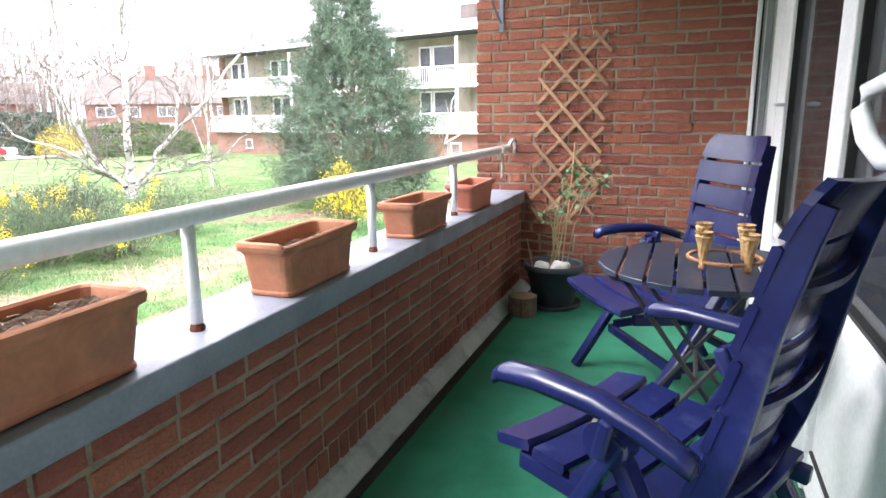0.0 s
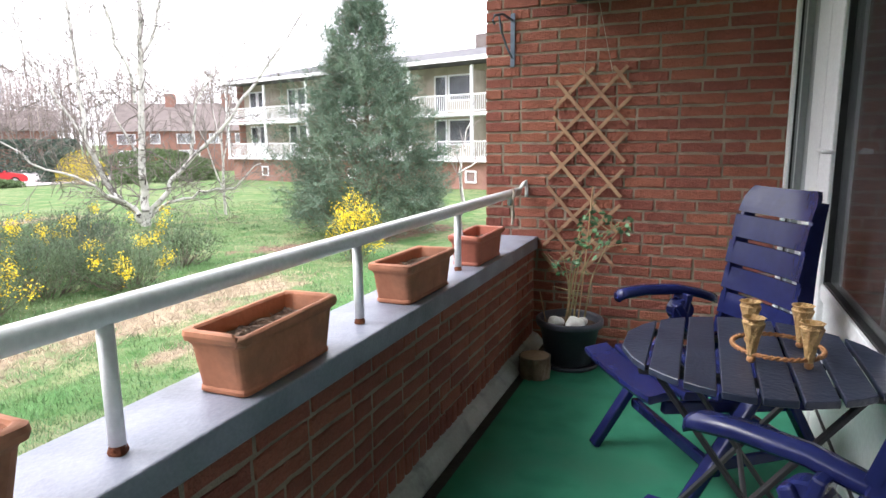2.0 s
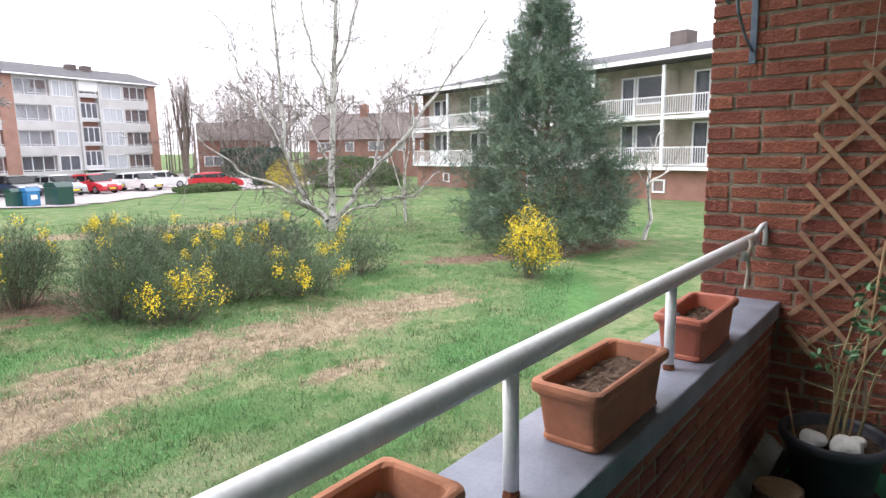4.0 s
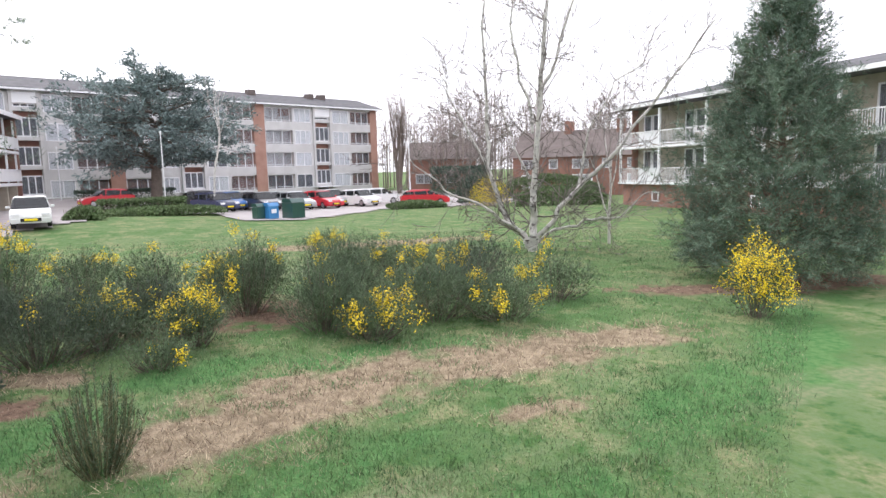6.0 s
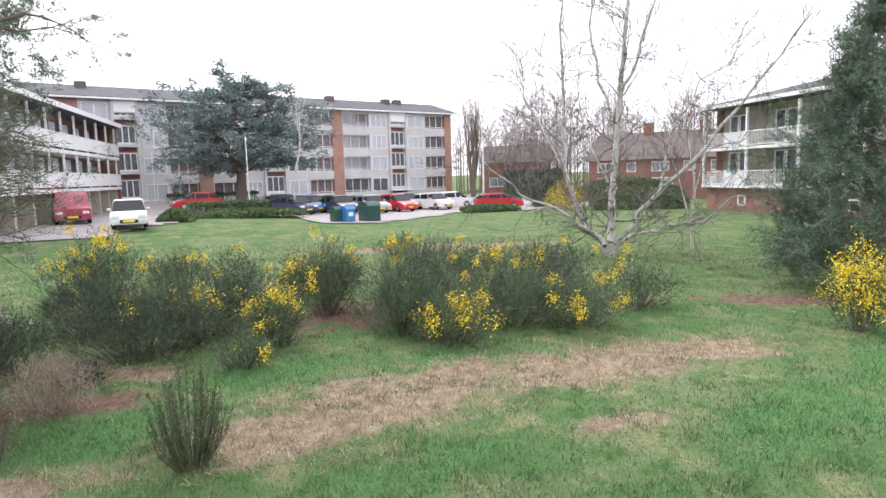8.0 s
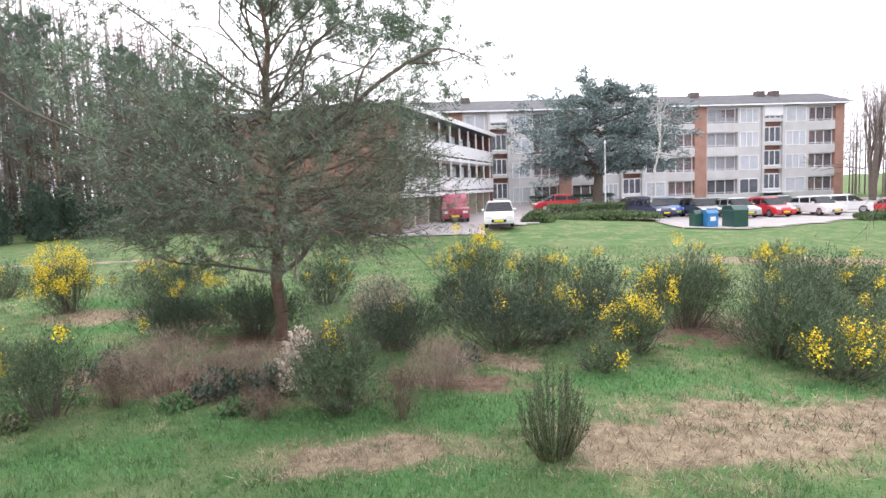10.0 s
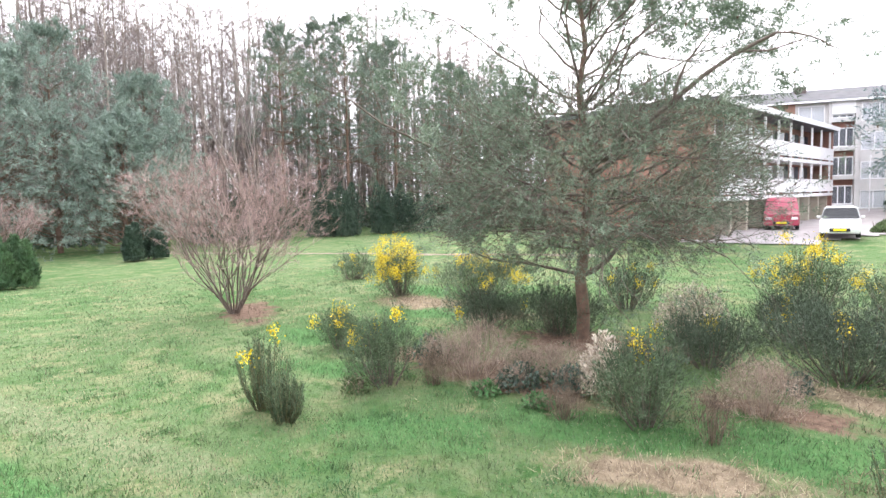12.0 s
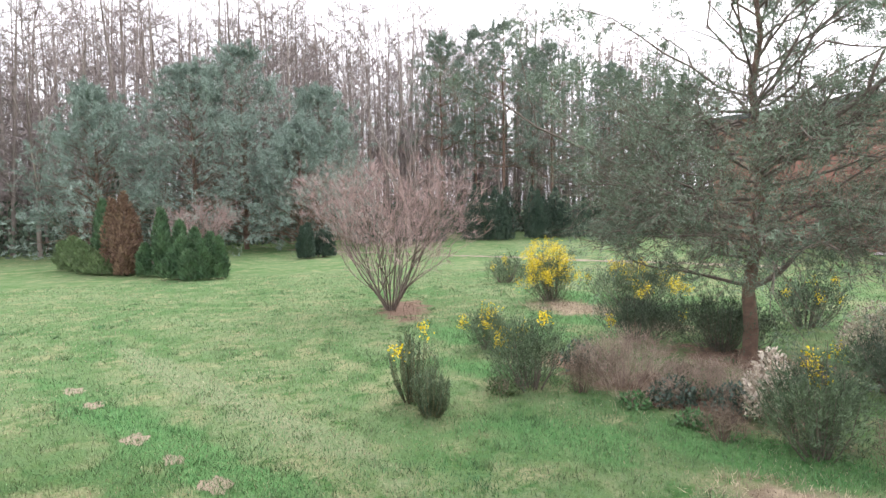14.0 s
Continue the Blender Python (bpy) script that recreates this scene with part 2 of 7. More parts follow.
PANE = glass("window_glass", (0.05, 0.055, 0.06), 0.45)
FARPANE = glass("far_glass", (0.26, 0.29, 0.33), 0.16)
CARGLASS = glass("car_glass", (0.02, 0.022, 0.025), 0.9)
CARGLASS.node_tree.nodes["Principled BSDF"].inputs["Specular IOR Level"].default_value = 0.3


def ground_material():
    """Lawn soil: fresh green, worn olive and dead-straw patches in world space."""
    m = bpy.data.materials.new("lawn")
    m.use_nodes = True
    t = m.node_tree
    b = t.nodes["Principled BSDF"]
    b.inputs["Roughness"].default_value = 1.0
    b.inputs["Specular IOR Level"].default_value = 0.1
    co = t.nodes.new("ShaderNodeTexCoord")

    def nz(s, d):
        n = t.nodes.new("ShaderNodeTexNoise")
        n.inputs["Scale"].default_value, n.inputs["Detail"].default_value = s, d
        t.links.new(co.outputs["Object"], n.inputs["Vector"])
        return n.outputs["Fac"]

    def band(v, lo, hi):
        r = t.nodes.new("ShaderNodeMapRange")
        r.inputs["From Min"].default_value, r.inputs["From Max"].default_value = lo, hi
        t.links.new(v, r.inputs["Value"])
        return r.outputs[0]

    def blend(f, a, bb):
        n = t.nodes.new("ShaderNodeMix")
        n.data_type = "RGBA"
        t.links.new(f, n.inputs["Factor"])
        for s, v in (("A", a), ("B", bb)):
            if isinstance(v, tuple):
                n.inputs[s].default_value = (*v, 1)
            else:
                t.links.new(v, n.inputs[s])
        return n.outputs["Result"]

    def mask(name, noise_scale):
        at = t.nodes.new("ShaderNodeAttribute")
        at.attribute_name = name
        ad = t.nodes.new("ShaderNodeMath")
        ad.operation = "MULTIPLY_ADD"
        t.links.new(nz(noise_scale, 8), ad.inputs[0])
        ad.inputs[1].default_value = 1.3
        t.links.new(at.outputs["Fac"], ad.inputs[2])
        return band(ad.outputs[0], 0.90, 1.16)

    c = blend(band(nz(0.35, 4), 0.38, 0.62), (0.075, 0.15, 0.055), (0.155, 0.20, 0.10))
    c = blend(band(nz(1.3, 7), 0.47, 0.66), c, (0.235, 0.235, 0.13))
    c = blend(band(nz(4.5, 6), 0.52, 0.68), c, (0.05, 0.12, 0.035))
    c = blend(band(nz(14, 5), 0.42, 0.75), c, (0.10, 0.16, 0.055))
    c = blend(mask("pale", 1.7), c, blend(band(nz(11, 6), 0.35, 0.65), (0.20, 0.22, 0.125), (0.13, 0.185, 0.085)))
    c = blend(mask("lush", 1.4), c, blend(band(nz(9, 5), 0.35, 0.65), (0.062, 0.155, 0.05), (0.11, 0.205, 0.076)))
    straw = blend(band(nz(6, 6), 0.35, 0.65), (0.33, 0.265, 0.185), (0.18, 0.14, 0.095))
    c = blend(mask("dead", 1.9), c, straw)
    litter = blend(band(nz(7, 6), 0.35, 0.65), (0.23, 0.155, 0.115), (0.12, 0.08, 0.058))
    c = blend(mask("litter", 2.3), c, litter)
    t.links.new(c, b.inputs["Base Color"])
    bp = t.nodes.new("ShaderNodeBump")
    bp.inputs["Strength"].default_value, bp.inputs["Distance"].default_value = 0.8, 0.05
    t.links.new(nz(25, 5), bp.inputs["Height"])
    t.links.new(bp.outputs[0], b.inputs["Normal"])
    return m


LAWN = ground_material()


# ---- mesh helpers ----
def mesh_of(bm, name, material, smooth=False):
    me = bpy.data.meshes.new(name)
    bm.to_mesh(me)
    bm.free()
    me.materials.append(material)
    if smooth:
        for p in me.polygons:
            p.use_smooth = True
    return me


def part(name, bm, material, parent=None, label="", smooth=False):
    ob = new(name, mesh_of(bm, name, material, smooth) if isinstance(bm, bmesh.types.BMesh) else bm)
    if parent is not None:
        ob.parent = parent
    if label:
        ob["label"] = label
    return ob


def raw(name, verts, faces, material, parent=None, label="", smooth=False):
    me = bpy.data.meshes.new(name)
    me.from_pydata([tuple(v) for v in verts], [], faces)
    me.materials.append(material)
    if smooth:
        me.polygons.foreach_set("use_smooth", [True] * len(me.polygons))
    return part(name, me, material, parent, label)


def empty(name, m, label, category, group="", kind=""):
    ob = new(name)
    ob.matrix_world = m
    return tagged(ob, label, category, group, kind)


def box(bm, lo, hi, bevel=0.0, m=None):
    lo, hi = Vector(lo), Vector(hi)
    r = bmesh.ops.create_cube(bm, size=1, matrix=Matrix.Translation((lo + hi) / 2) @ Matrix.Diagonal((*(hi - lo), 1)))
    if bevel:
        es = list({e for v in r["verts"] for e in v.link_edges})
        g = bmesh.ops.bevel(bm, geom=es, offset=bevel, segments=2, affect="EDGES", profile=0.5)
        vs = list({v for f in g["faces"] for v in f.verts} | {v for v in r["verts"] if v.is_valid})
    else:
        vs = r["verts"]
    if m is not None:
        bmesh.ops.transform(bm, matrix=m, verts=vs)
    return bm


def boxed(lo, hi, bevel=0.0, m=None):
    return box(bmesh.new(), lo, hi, bevel, m)


def beam(bm, a, b, w, h, bevel=0.004, up=(0, 0, 1)):
    """A bar of section w by h from a to b."""
    a, b = Vector(a), Vector(b)
    z = (b - a).normalized()
    x = Vector(up).cross(z)
    if x.length < 1e-4:
        x = Vector((1, 0, 0))
    x.normalize()
    y = z.cross(x)
    m = Matrix((x, y, z)).transposed().to_4x4()
    m.translation = a
    return box(bm, (-w / 2, -h / 2, 0), (w / 2, h / 2, (b - a).length), bevel, m)


def tube(bm, pts, radii, sides=8, cap=True):
    """A swept round tube along points; radii is one number or one per point."""
    pts = [Vector(p) for p in pts]
    if not isinstance(radii, (list, tuple)):
        radii = [radii] * len(pts)
    rings, ref = [], Vector((0.31, 0.17, 0.93))
    for i, p in enumerate(pts):
        d = (pts[min(i + 1, len(pts) - 1)] - pts[max(i - 1, 0)]).normalized()
        x = d.cross(ref)
        if x.length < 0.05:
            x = d.cross(Vector((1, 0, 0)))
        x.normalize()
        y = d.cross(x)
        rings.append([bm.verts.new(p + (x * math.cos(k * math.tau / sides) + y * math.sin(k * math.tau / sides)) * radii[i]) for k in range(sides)])
    for r0, r1 in zip(rings, rings[1:]):
        for k in range(sides):
            bm.faces.new((r0[k], r0[(k + 1) % sides], r1[(k + 1) % sides], r1[k]))
    if cap:
        bm.faces.new(rings[0][::-1])
        bm.faces.new(rings[-1])
    return bm


def lathe(bm, profile, sides=28, centre=(0, 0, 0)):
    """A turned shape from (radius, height) pairs."""
    c = Vector(centre)
    rings = [[bm.verts.new(c + Vector((r * math.cos(k * math.tau / sides), r * math.sin(k * math.tau / sides), z))) for k in range(sides)] for r, z in profile]
    for r0, r1 in zip(rings, rings[1:]):
        for k in range(sides):
            bm.faces.new((r0[k], r0[(k + 1) % sides], r1[(k + 1) % sides], r1[k]))
    bm.faces.new(rings[0][::-1])
    bm.faces.new(rings[-1])
    return bm


def prism(bm, outline, axis_from, axis_to, axis="x"):
    """A closed outline of 2D points pushed along an axis."""
    def at(p, s):
        return {"x": (s, p[0], p[1]), "y": (p[0], s, p[1]), "z": (p[0], p[1], s)}[axis]
    a = [bm.verts.new(at(p, axis_from)) for p in outline]
    b = [bm.verts.new(at(p, axis_to)) for p in outline]
    n = len(outline)
    for i in range(n):
        bm.faces.new((a[i], a[(i + 1) % n], b[(i + 1) % n], b[i]))
    bm.faces.new(a[::-1])
    bm.faces.new(b)
    bmesh.ops.recalc_face_normals(bm, faces=bm.faces)
    return bm


# ---- ground ----
def bump_at(x, y, cx, cy, r):
    return math.exp(-((x - cx) ** 2 + (y - cy) ** 2) / (r * r))


def ground_z(x, y):
    """Lawn height: flat by the house, rising to the road, dipping to the car park."""
    z = -1.45 + 0.03 * math.sin(x * 0.7 + 1) * math.cos(y * 0.55)
    far = min(1.0, max(0.0, (-x - 24) / 16))
    far = far * far * (3 - 2 * far)
    left = 1 / (1 + math.exp(max(-30.0, min(30.0, (y - 10) / 3.5))))
    wood = min(1.0, max(0.0, (-y - 12) / 12))
    z += far * (0.75 * left * (1 - wood) - 0.12 * (1 - left))
    if x < -58:
        z += min(1.0, (-x - 58) / 8) * 0.45 * (1 - wood)
    return z


DRY = ((-6.72, 4.8, 2.6, 1.25, 98), (-6.45, 7.59, 2.6, 1.1, 78), (-6.16, 9.73, 1.8, 0.75, 75), (-6.16, 3.08, 1.4, 0.95, 60), (-5.84, 0.07, 1.5, 0.55, 100), (-9.61, 1.47, 0.9, 0.5, 60), (-14.08, -9.01, 1.8, 1.1, 80), (-4.47, 6.64, 0.8, 0.3, 80), (-22.0, 12.0, 6, 1.2, 70))
LITTERS = ((-8.0, 14.2, 2.0, 0.8, 60), (-6.6, 17.4, 2.8, 1.3, 70), (-8.33, -3.06, 2.7, 0.9, 80), (-8.43, 0.74, 1.3, 0.5, 80), (-10.57, -12.51, 2.4, 0.8, 50), (-8.99, -5.54, 1.3, 0.7, 90), (-13.21, -6.03, 1.5, 0.8, 90), (-11.33, -3.08, 2.2, 1.0, 90), (-11.87, 6.83, 5.0, 1.6, 85))


LUSH = ((-6.68, -1.4, 0.7, 2.2, 10), (-7.22, 1.01, 0.9, 1.6, 0), (-5.23, 0.56, 0.5, 1.2, 20), (-8.56, 3.45, 0.7, 1.6, 0), (-7.79, 5.83, 0.7, 2.4, 0), (-4.45, 3.74, 0.5, 1.5, 10), (-3.62, 8.62, 0.8, 2.2, 15), (-5.53, -3.23, 0.7, 1.5, 20), (-7.41, -6.39, 0.7, 1.2, 0), (-1.83, -6.93, 0.55, 5.5, 6), (-9.86, -8.32, 1.6, 2.2, 30), (-16.09, -9.06, 1.2, 4.0, 0), (-2.81, 5.3, 0.5, 1.2, 0), (-12.75, -7.65, 1.0, 2.2, 20), (-4.2, 12.0, 0.8, 2.5, 30))


PALE = ((-3.21, -8.4, 7.0, 0.45, 91), (-3.56, 3.32, 2.2, 0.4, 95), (-3.23, 9.09, 3.0, 0.5, 80), (-16.88, 6.47, 5, 1.3, 70))


def patch_depth(x, y, patches):
    """1 in the heart of a patch, 0 at its rim and below outside."""
    best = -1.0
    for cx, cy, a, b, ang in patches:
        c, s = math.cos(radians(ang)), math.sin(radians(ang))
        u, v = (x - cx) * c + (y - cy) * s, -(x - cx) * s + (y - cy) * c
        best = max(best, 1 - math.hypot(u / a, v / b))
    return best


def ground():
    xs = sorted(set([round(-22 + i * 0.25, 2) for i in range(0, 100)] + [round(-30 + i * 0.5, 2) for i in range(0, 16)] + [round(3 + i * 1.0, 2) for i in range(0, 8)] + [-30 - i * 1.5 for i in range(1, 45)] + [-100, -130, -180, -300, -700, -2500] + [12, 20, 40, 100, 400, 2500]))
    ys = sorted(set([round(-20 + i * 0.25, 2) for i in range(0, 180)] + [-20 - i * 2.0 for i in range(1, 40)] + [26 + i * 2.0 for i in range(0, 24)] + [-110, -150, -250, -600, -2500, 90, 140, 300, 700, 2500]))
    verts = [(x, y, ground_z(x, y)) for x in xs for y in ys]
    w = len(ys)
    faces = [(i * w + j, (i + 1) * w + j, (i + 1) * w + j + 1, i * w + j + 1) for i in range(len(xs) - 1) for j in range(w - 1)]
    ob = raw("ground", verts, faces, LAWN, smooth=True)
    for name, patches in (("dead", DRY), ("litter", LITTERS), ("lush", LUSH), ("pale", PALE)):
        at = ob.data.attributes.new(name, "FLOAT", "POINT")
        at.data.foreach_set("value", [max(-0.6, 0.75 * patch_depth(v[0], v[1], patches) + 0.22) if -24 < v[0] < 2 else -0.6 for v in verts])
    tagged(ob, "patchy green lawn with worn straw-coloured areas", "lawn", kind="structure")


ground()


def sheet_on_ground(name, outline, material, lift, label, category, step=1.0):
    """A paved or bare patch laid just over the lawn, inside an outline."""
    xs, ys = [p[0] for p in outline], [p[1] for p in outline]

    def inside(x, y):
        c = False
        for (x0, y0), (x1, y1) in zip(outline, outline[1:] + outline[:1]):
            if (y0 > y) != (y1 > y) and x < (x1 - x0) * (y - y0) / (y1 - y0) + x0:
                c = not c
        return c
    idx, verts, faces = {}, [], []
    nx, ny = int((max(xs) - min(xs)) / step) + 1, int((max(ys) - min(ys)) / step) + 1

    def vid(i, j):
        if (i, j) not in idx:
            x, y = min(xs) + i * step, min(ys) + j * step
            idx[i, j] = len(verts)
            verts.append((x, y, ground_z(x, y) + lift))
        return idx[i, j]
    for i in range(nx):
        for j in range(ny):
            if inside(min(xs) + (i + 0.5) * step, min(ys) + (j + 0.5) * step):
                faces.append((vid(i, j), vid(i + 1, j), vid(i + 1, j + 1), vid(i, j + 1)))
    ob = raw(name, verts, faces, material)
    return tagged(ob, label, category, kind="structure")


sheet_on_ground("road", [(-33, 0), (-33, -6), (-42, -4), (-58, -1), (-66, 2), (-70, 20), (-72, 42), (-48, 46), (-41, 34), (-43, 24), (-39, 19), (-36, 15), (-36, 12), (-44, 11.5), (-46, 5), (-38, 3.5)], PAVING, 0.06, "grey paved road and car park", "road", 0.8)


# ---- balcony shell ----
WALL_Y, CAP_X0, CAP_X1, CAP_Z, WIN_X = 4.465, 0.56, 0.842, 0.682, 2.27
rng = random.Random(5)
BR_L, BR_H, BR_D, JOINT, PITCH_L, PITCH_H = 0.216, 0.0525, 0.10, 0.0130, 0.229, 0.0662


def brick_mesh(length, height, seed):
    """A brick with chipped, rounded arrises; the face looks along -y, the origin lies in its face's centre."""
    r = random.Random(seed)
    bm = bmesh.new()
    box(bm, (-length / 2, 0, -height / 2), (length / 2, BR_D, height / 2))
    es = [e for e in bm.edges if all(v.co.y < 0.001 for v in e.verts)]
    bmesh.ops.subdivide_edges(bm, edges=[e for e in es if abs(e.verts[0].co.x - e.verts[1].co.x) > length * .5], cuts=3)
    es = [e for e in bm.edges if all(v.co.y < 0.001 for v in e.verts)]
    bmesh.ops.bevel(bm, geom=es, offset=0.0045, segments=1, affect="EDGES")
    for v in bm.verts:
        v.co += Vector((r.uniform(-1, 1) * 0.0028, r.uniform(-1, 1) * 0.0020, r.uniform(-1, 1) * 0.0030))
    return mesh_of(bm, "brick", BRICK)


STRETCHERS = [brick_mesh(BR_L, BR_H, i) for i in range(6)]
HEADERS = [brick_mesh(0.104, BR_H, 20 + i) for i in range(4)]
ROWLOCKS = [brick_mesh(BR_H, 0.104, 40 + i) for i in range(4)]


def course(parent, m, u0, u1, v, shift, r):
    """One course of stretchers and odd headers along local x from u0 to u1 at local z v."""
    u = u0 - shift
    while u < u1 - 0.03:
        header = r.random() < 0.22
        ln = 0.104 if header else BR_L
        a, b = max(u, u0), min(u + ln, u1)
        if b - a > 0.035:
            me = r.choice(HEADERS if header else STRETCHERS)
            ob = new("brick", me)
            ob.parent = parent
            ob.matrix_parent_inverse = Matrix()
            ob.matrix_local = m @ pose((a + b) / 2, r.uniform(-0.002, 0.003), v, r.uniform(-.6, .6), r.uniform(-.5, .5), 0) @ Matrix.Diagonal(((b - a) / ln, 1, 1, 1))
        u += ln + JOINT


def wall(name, lo, hi, material, label, category="wall"):
    return tagged(part(name, boxed(lo, hi), material), label, category, kind="structure")


wall_end = wall("wall_end", (0.507, WALL_Y + 0.006, -1.6), (3.36, WALL_Y + 0.30, 2.75), MORTAR, "red brick end wall of the balcony with sandy mortar joints")
parapet = wall("wall_parapet", (0.585, -5.6, -0.25), (0.8175, WALL_Y + 0.005, 0.604), MORTAR, "low red brick parapet wall of the balcony")
lower_wall = wall("wall_below", (0.58, -8, -1.7), (2.6, WALL_Y, -0.26), REDBRICK_FAR, "red brick wall under the balcony")
cap = tagged(part("trim_parapet_cap", boxed((CAP_X0, -5.6, 0.605), (CAP_X1, WALL_Y + 0.009, CAP_Z), 0.006), CONCRETE), "blue-grey concrete coping on the parapet", "coping", kind="structure")
fillet = bmesh.new()
prism(fillet, [(0.816, -0.02), (0.895, -0.02), (0.895, 0.004), (0.848, 0.052), (0.816, 0.062)], -5.6, WALL_Y + 0.008, "y")
tagged(part("trim_upstand", fillet, WHITEWASH), "worn white sloping upstand along the parapet's foot", "trim", kind="structure")
tagged(part("floor_slab", boxed((0.60, -5.6, -0.25), (2.6, WALL_Y + 0.004, -0.012)), CONCRETE), "concrete balcony slab", "floor", kind="structure")
carpet = bmesh.new()
box(carpet, (0.945, -5.55, -0.010), (WIN_X - 0.01, WALL_Y + 0.002, 0.002))
tagged(part("floor", carpet, CARPET), "green artificial-grass carpet on the balcony floor", "floor", kind="structure")
# Dark floor edge: shade and dirt together put into the strip's colour.
tagged(part("trim_floor_edge", boxed((0.896, -5.55, -0.011), (0.943, WALL_Y + 0.002, -0.004)), SHADEDIRT), "black strip of painted shade and dirt between carpet and upstand", "trim", kind="structure")
# Unseen slab overhead, made white to bounce fill light onto the balcony.
tagged(part("ceiling", boxed((0.45, -5.9, 2.55), (3.36, WALL_Y + 0.3, 2.75)), BOUNCEWHITE), "unseen underside of the balcony above, white to bounce fill light", "ceiling", kind="structure")
# Added closing wall out of view, set far back to admit sky light.
tagged(part("wall_back", boxed((0.45, -5.9, -0.26), (2.6, -5.6, 2.55)), REDBRICK_FAR), "unseen brick wall added to close the balcony's rear", "wall", kind="structure")


def railing():
    th = empty("railing", pose(0.74, 1.485, CAP_Z), "grey-white tubular steel railing on the coping", "railing")
    L = WALL_Y - 1.485
    bm = bmesh.new()
    tube(bm, [(0, -4.0, 0.287), (0, 0, 0.287), (0, 1.4, 0.287), (0, L - 0.10, 0.287)], 0.026, 14)
    part("top_rail", bm, RAILPAINT, th, smooth=True)
    bm = bmesh.new()
    tube(bm, [(0, L - 0.13, 0.287), (0.0, L - 0.05, 0.30), (0.012, L - 0.02, 0.335), (0.02, L + 0.0, 0.35), (0.03, L - 0.01, 0.30), (0.03, L - 0.015, 0.25)], 0.011, 8)
    part("wall_hook", bm, RAILPAINT, th, smooth=True)
    post = bmesh.new()
    tube(post, [(0, 0, 0), (0, 0, 0.27)], 0.0165, 12)
    pm = mesh_of(post, "post", RAILPAINT, True)
    rb = bmesh.new()
    lathe(rb, [(0.0185, 0), (0.0195, 0.006), (0.0178, 0.014), (0.0170, 0.019)], 12)
    for v in rb.verts:
        v.co.x += 0.004 * math.sin(v.co.y * 400)
    rm = mesh_of(rb, "rust_collar", RUST)
    for y in (-3.75, -2.82, -1.88, -0.94, 0.0, 0.945, 1.858):
        p = part("post", pm, RAILPAINT, th)
        p.location = (0, y, 0)
        c = part("rust_collar", rm, RUST, p, "rusted foot")


railing()


def window_wall():
    """White window and door frames along the house side, with lower panels and panes."""
    th = empty("window_1", pose(WIN_X, 0, 0), "white framed balcony windows and door with lower panels", "window", kind="structure")
    x0, x1 = 0.0, 0.075

    def bar(name, y0, y1, z0, z1, mat=UPVC, d0=x0, d1=x1, bev=0.006):
        return part(name, boxed((d0, y0, z0), (d1, y1, z1), bev), mat, th)
    bar("jamb", WALL_Y - 0.065, WALL_Y - 0.003, 0, 2.5, d0=-0.095, d1=-0.074)
    bar("seam", WALL_Y - 0.045, WALL_Y - 0.003, 0.02, 2.48, GASKET, -0.073, -0.062, 0)
    bar("panel", WALL_Y - 0.042, WALL_Y - 0.003, 0.02, 2.48, GREYPANEL, -0.061, -0.0135, 0)
    bar("glazing_bead", WALL_Y - 0.052, WALL_Y - 0.043, 0.02, 2.48, UPVC, -0.052, -0.046, 0.002)
    bar("mullion", 3.66, 3.935, 0.0, 2.5, d0=-0.012)
    bar("seam", 3.937, 3.949, 0.0, 2.5, GASKET, 0.0, 0.03, 0)
    bar("mullion", 3.951, 4.30, 0.0, 2.5, d0=-0.012)
    bar("filler", 4.302, 4.462, 0.0, 2.5, GREYPANEL, -0.012, 0.07, 0)
    bar("mullion", 2.42, 2.605, 0.0, 2.5, d0=-0.012)
    bar("mullion", 1.60, 1.76, 0.0, 2.5, d0=-0.012)
    bar("mullion", 1.02, 1.14, 0.0, 2.5, d0=-0.012)
    bar("mullion", -0.30, -0.18, 0.0, 2.5, d0=-0.012)
    bar("mullion", -1.7, -1.55, 0.0, 2.5, d0=-0.012)
    bar("rail", -5.6, WALL_Y - 0.09, 2.38, 2.52, d0=-0.008)
    for a, b in ((2.605, 3.66), (1.76, 2.42), (1.14, 1.60), (-0.18, 1.02), (-1.55, -0.30), (-5.6, -1.7)):
        bar("sill", a, b, 0.60, 0.665, d0=-0.004)
        bar("lower_panel", a, b, 0.14, 0.60, d0=0.012, d1=0.06, bev=0.003)
        bar("kick_rail", a, b, 0.0, 0.13, d0=0.0)
        for z in (0.665, 2.37):
            bar("gasket", a + 0.004, b - 0.004, z, z + 0.012, GASKET, 0.006, 0.03, 0)
        for y in (a, b - 0.014):
            bar("gasket", y + 0.001, y + 0.013, 0.665, 2.37, GASKET, 0.004, 0.03, 0)
        bar("seam", a, b, 0.131, 0.139, GASKET, 0.004, 0.02, 0)
        p = bar("pane", a + 0.014, b - 0.014, 0.677, 2.368, PANE, 0.03, 0.036, 0)
        p.visible_shadow = False
    # inner room behind the panes, its dimness put into a dark backing sheet
    bar("window_backing", -2.5, 4.4, 0.0, 2.5, DARKROOM, 0.9, 0.95, 0)
    for y in (3.2, 3.32, 2.85, 2.25, 2.05):
        bar("net_fold", y, y + 0.09, 0.4, 2.45, CURTAIN, 0.16, 0.18, 0.008)
    bm = bmesh.new()
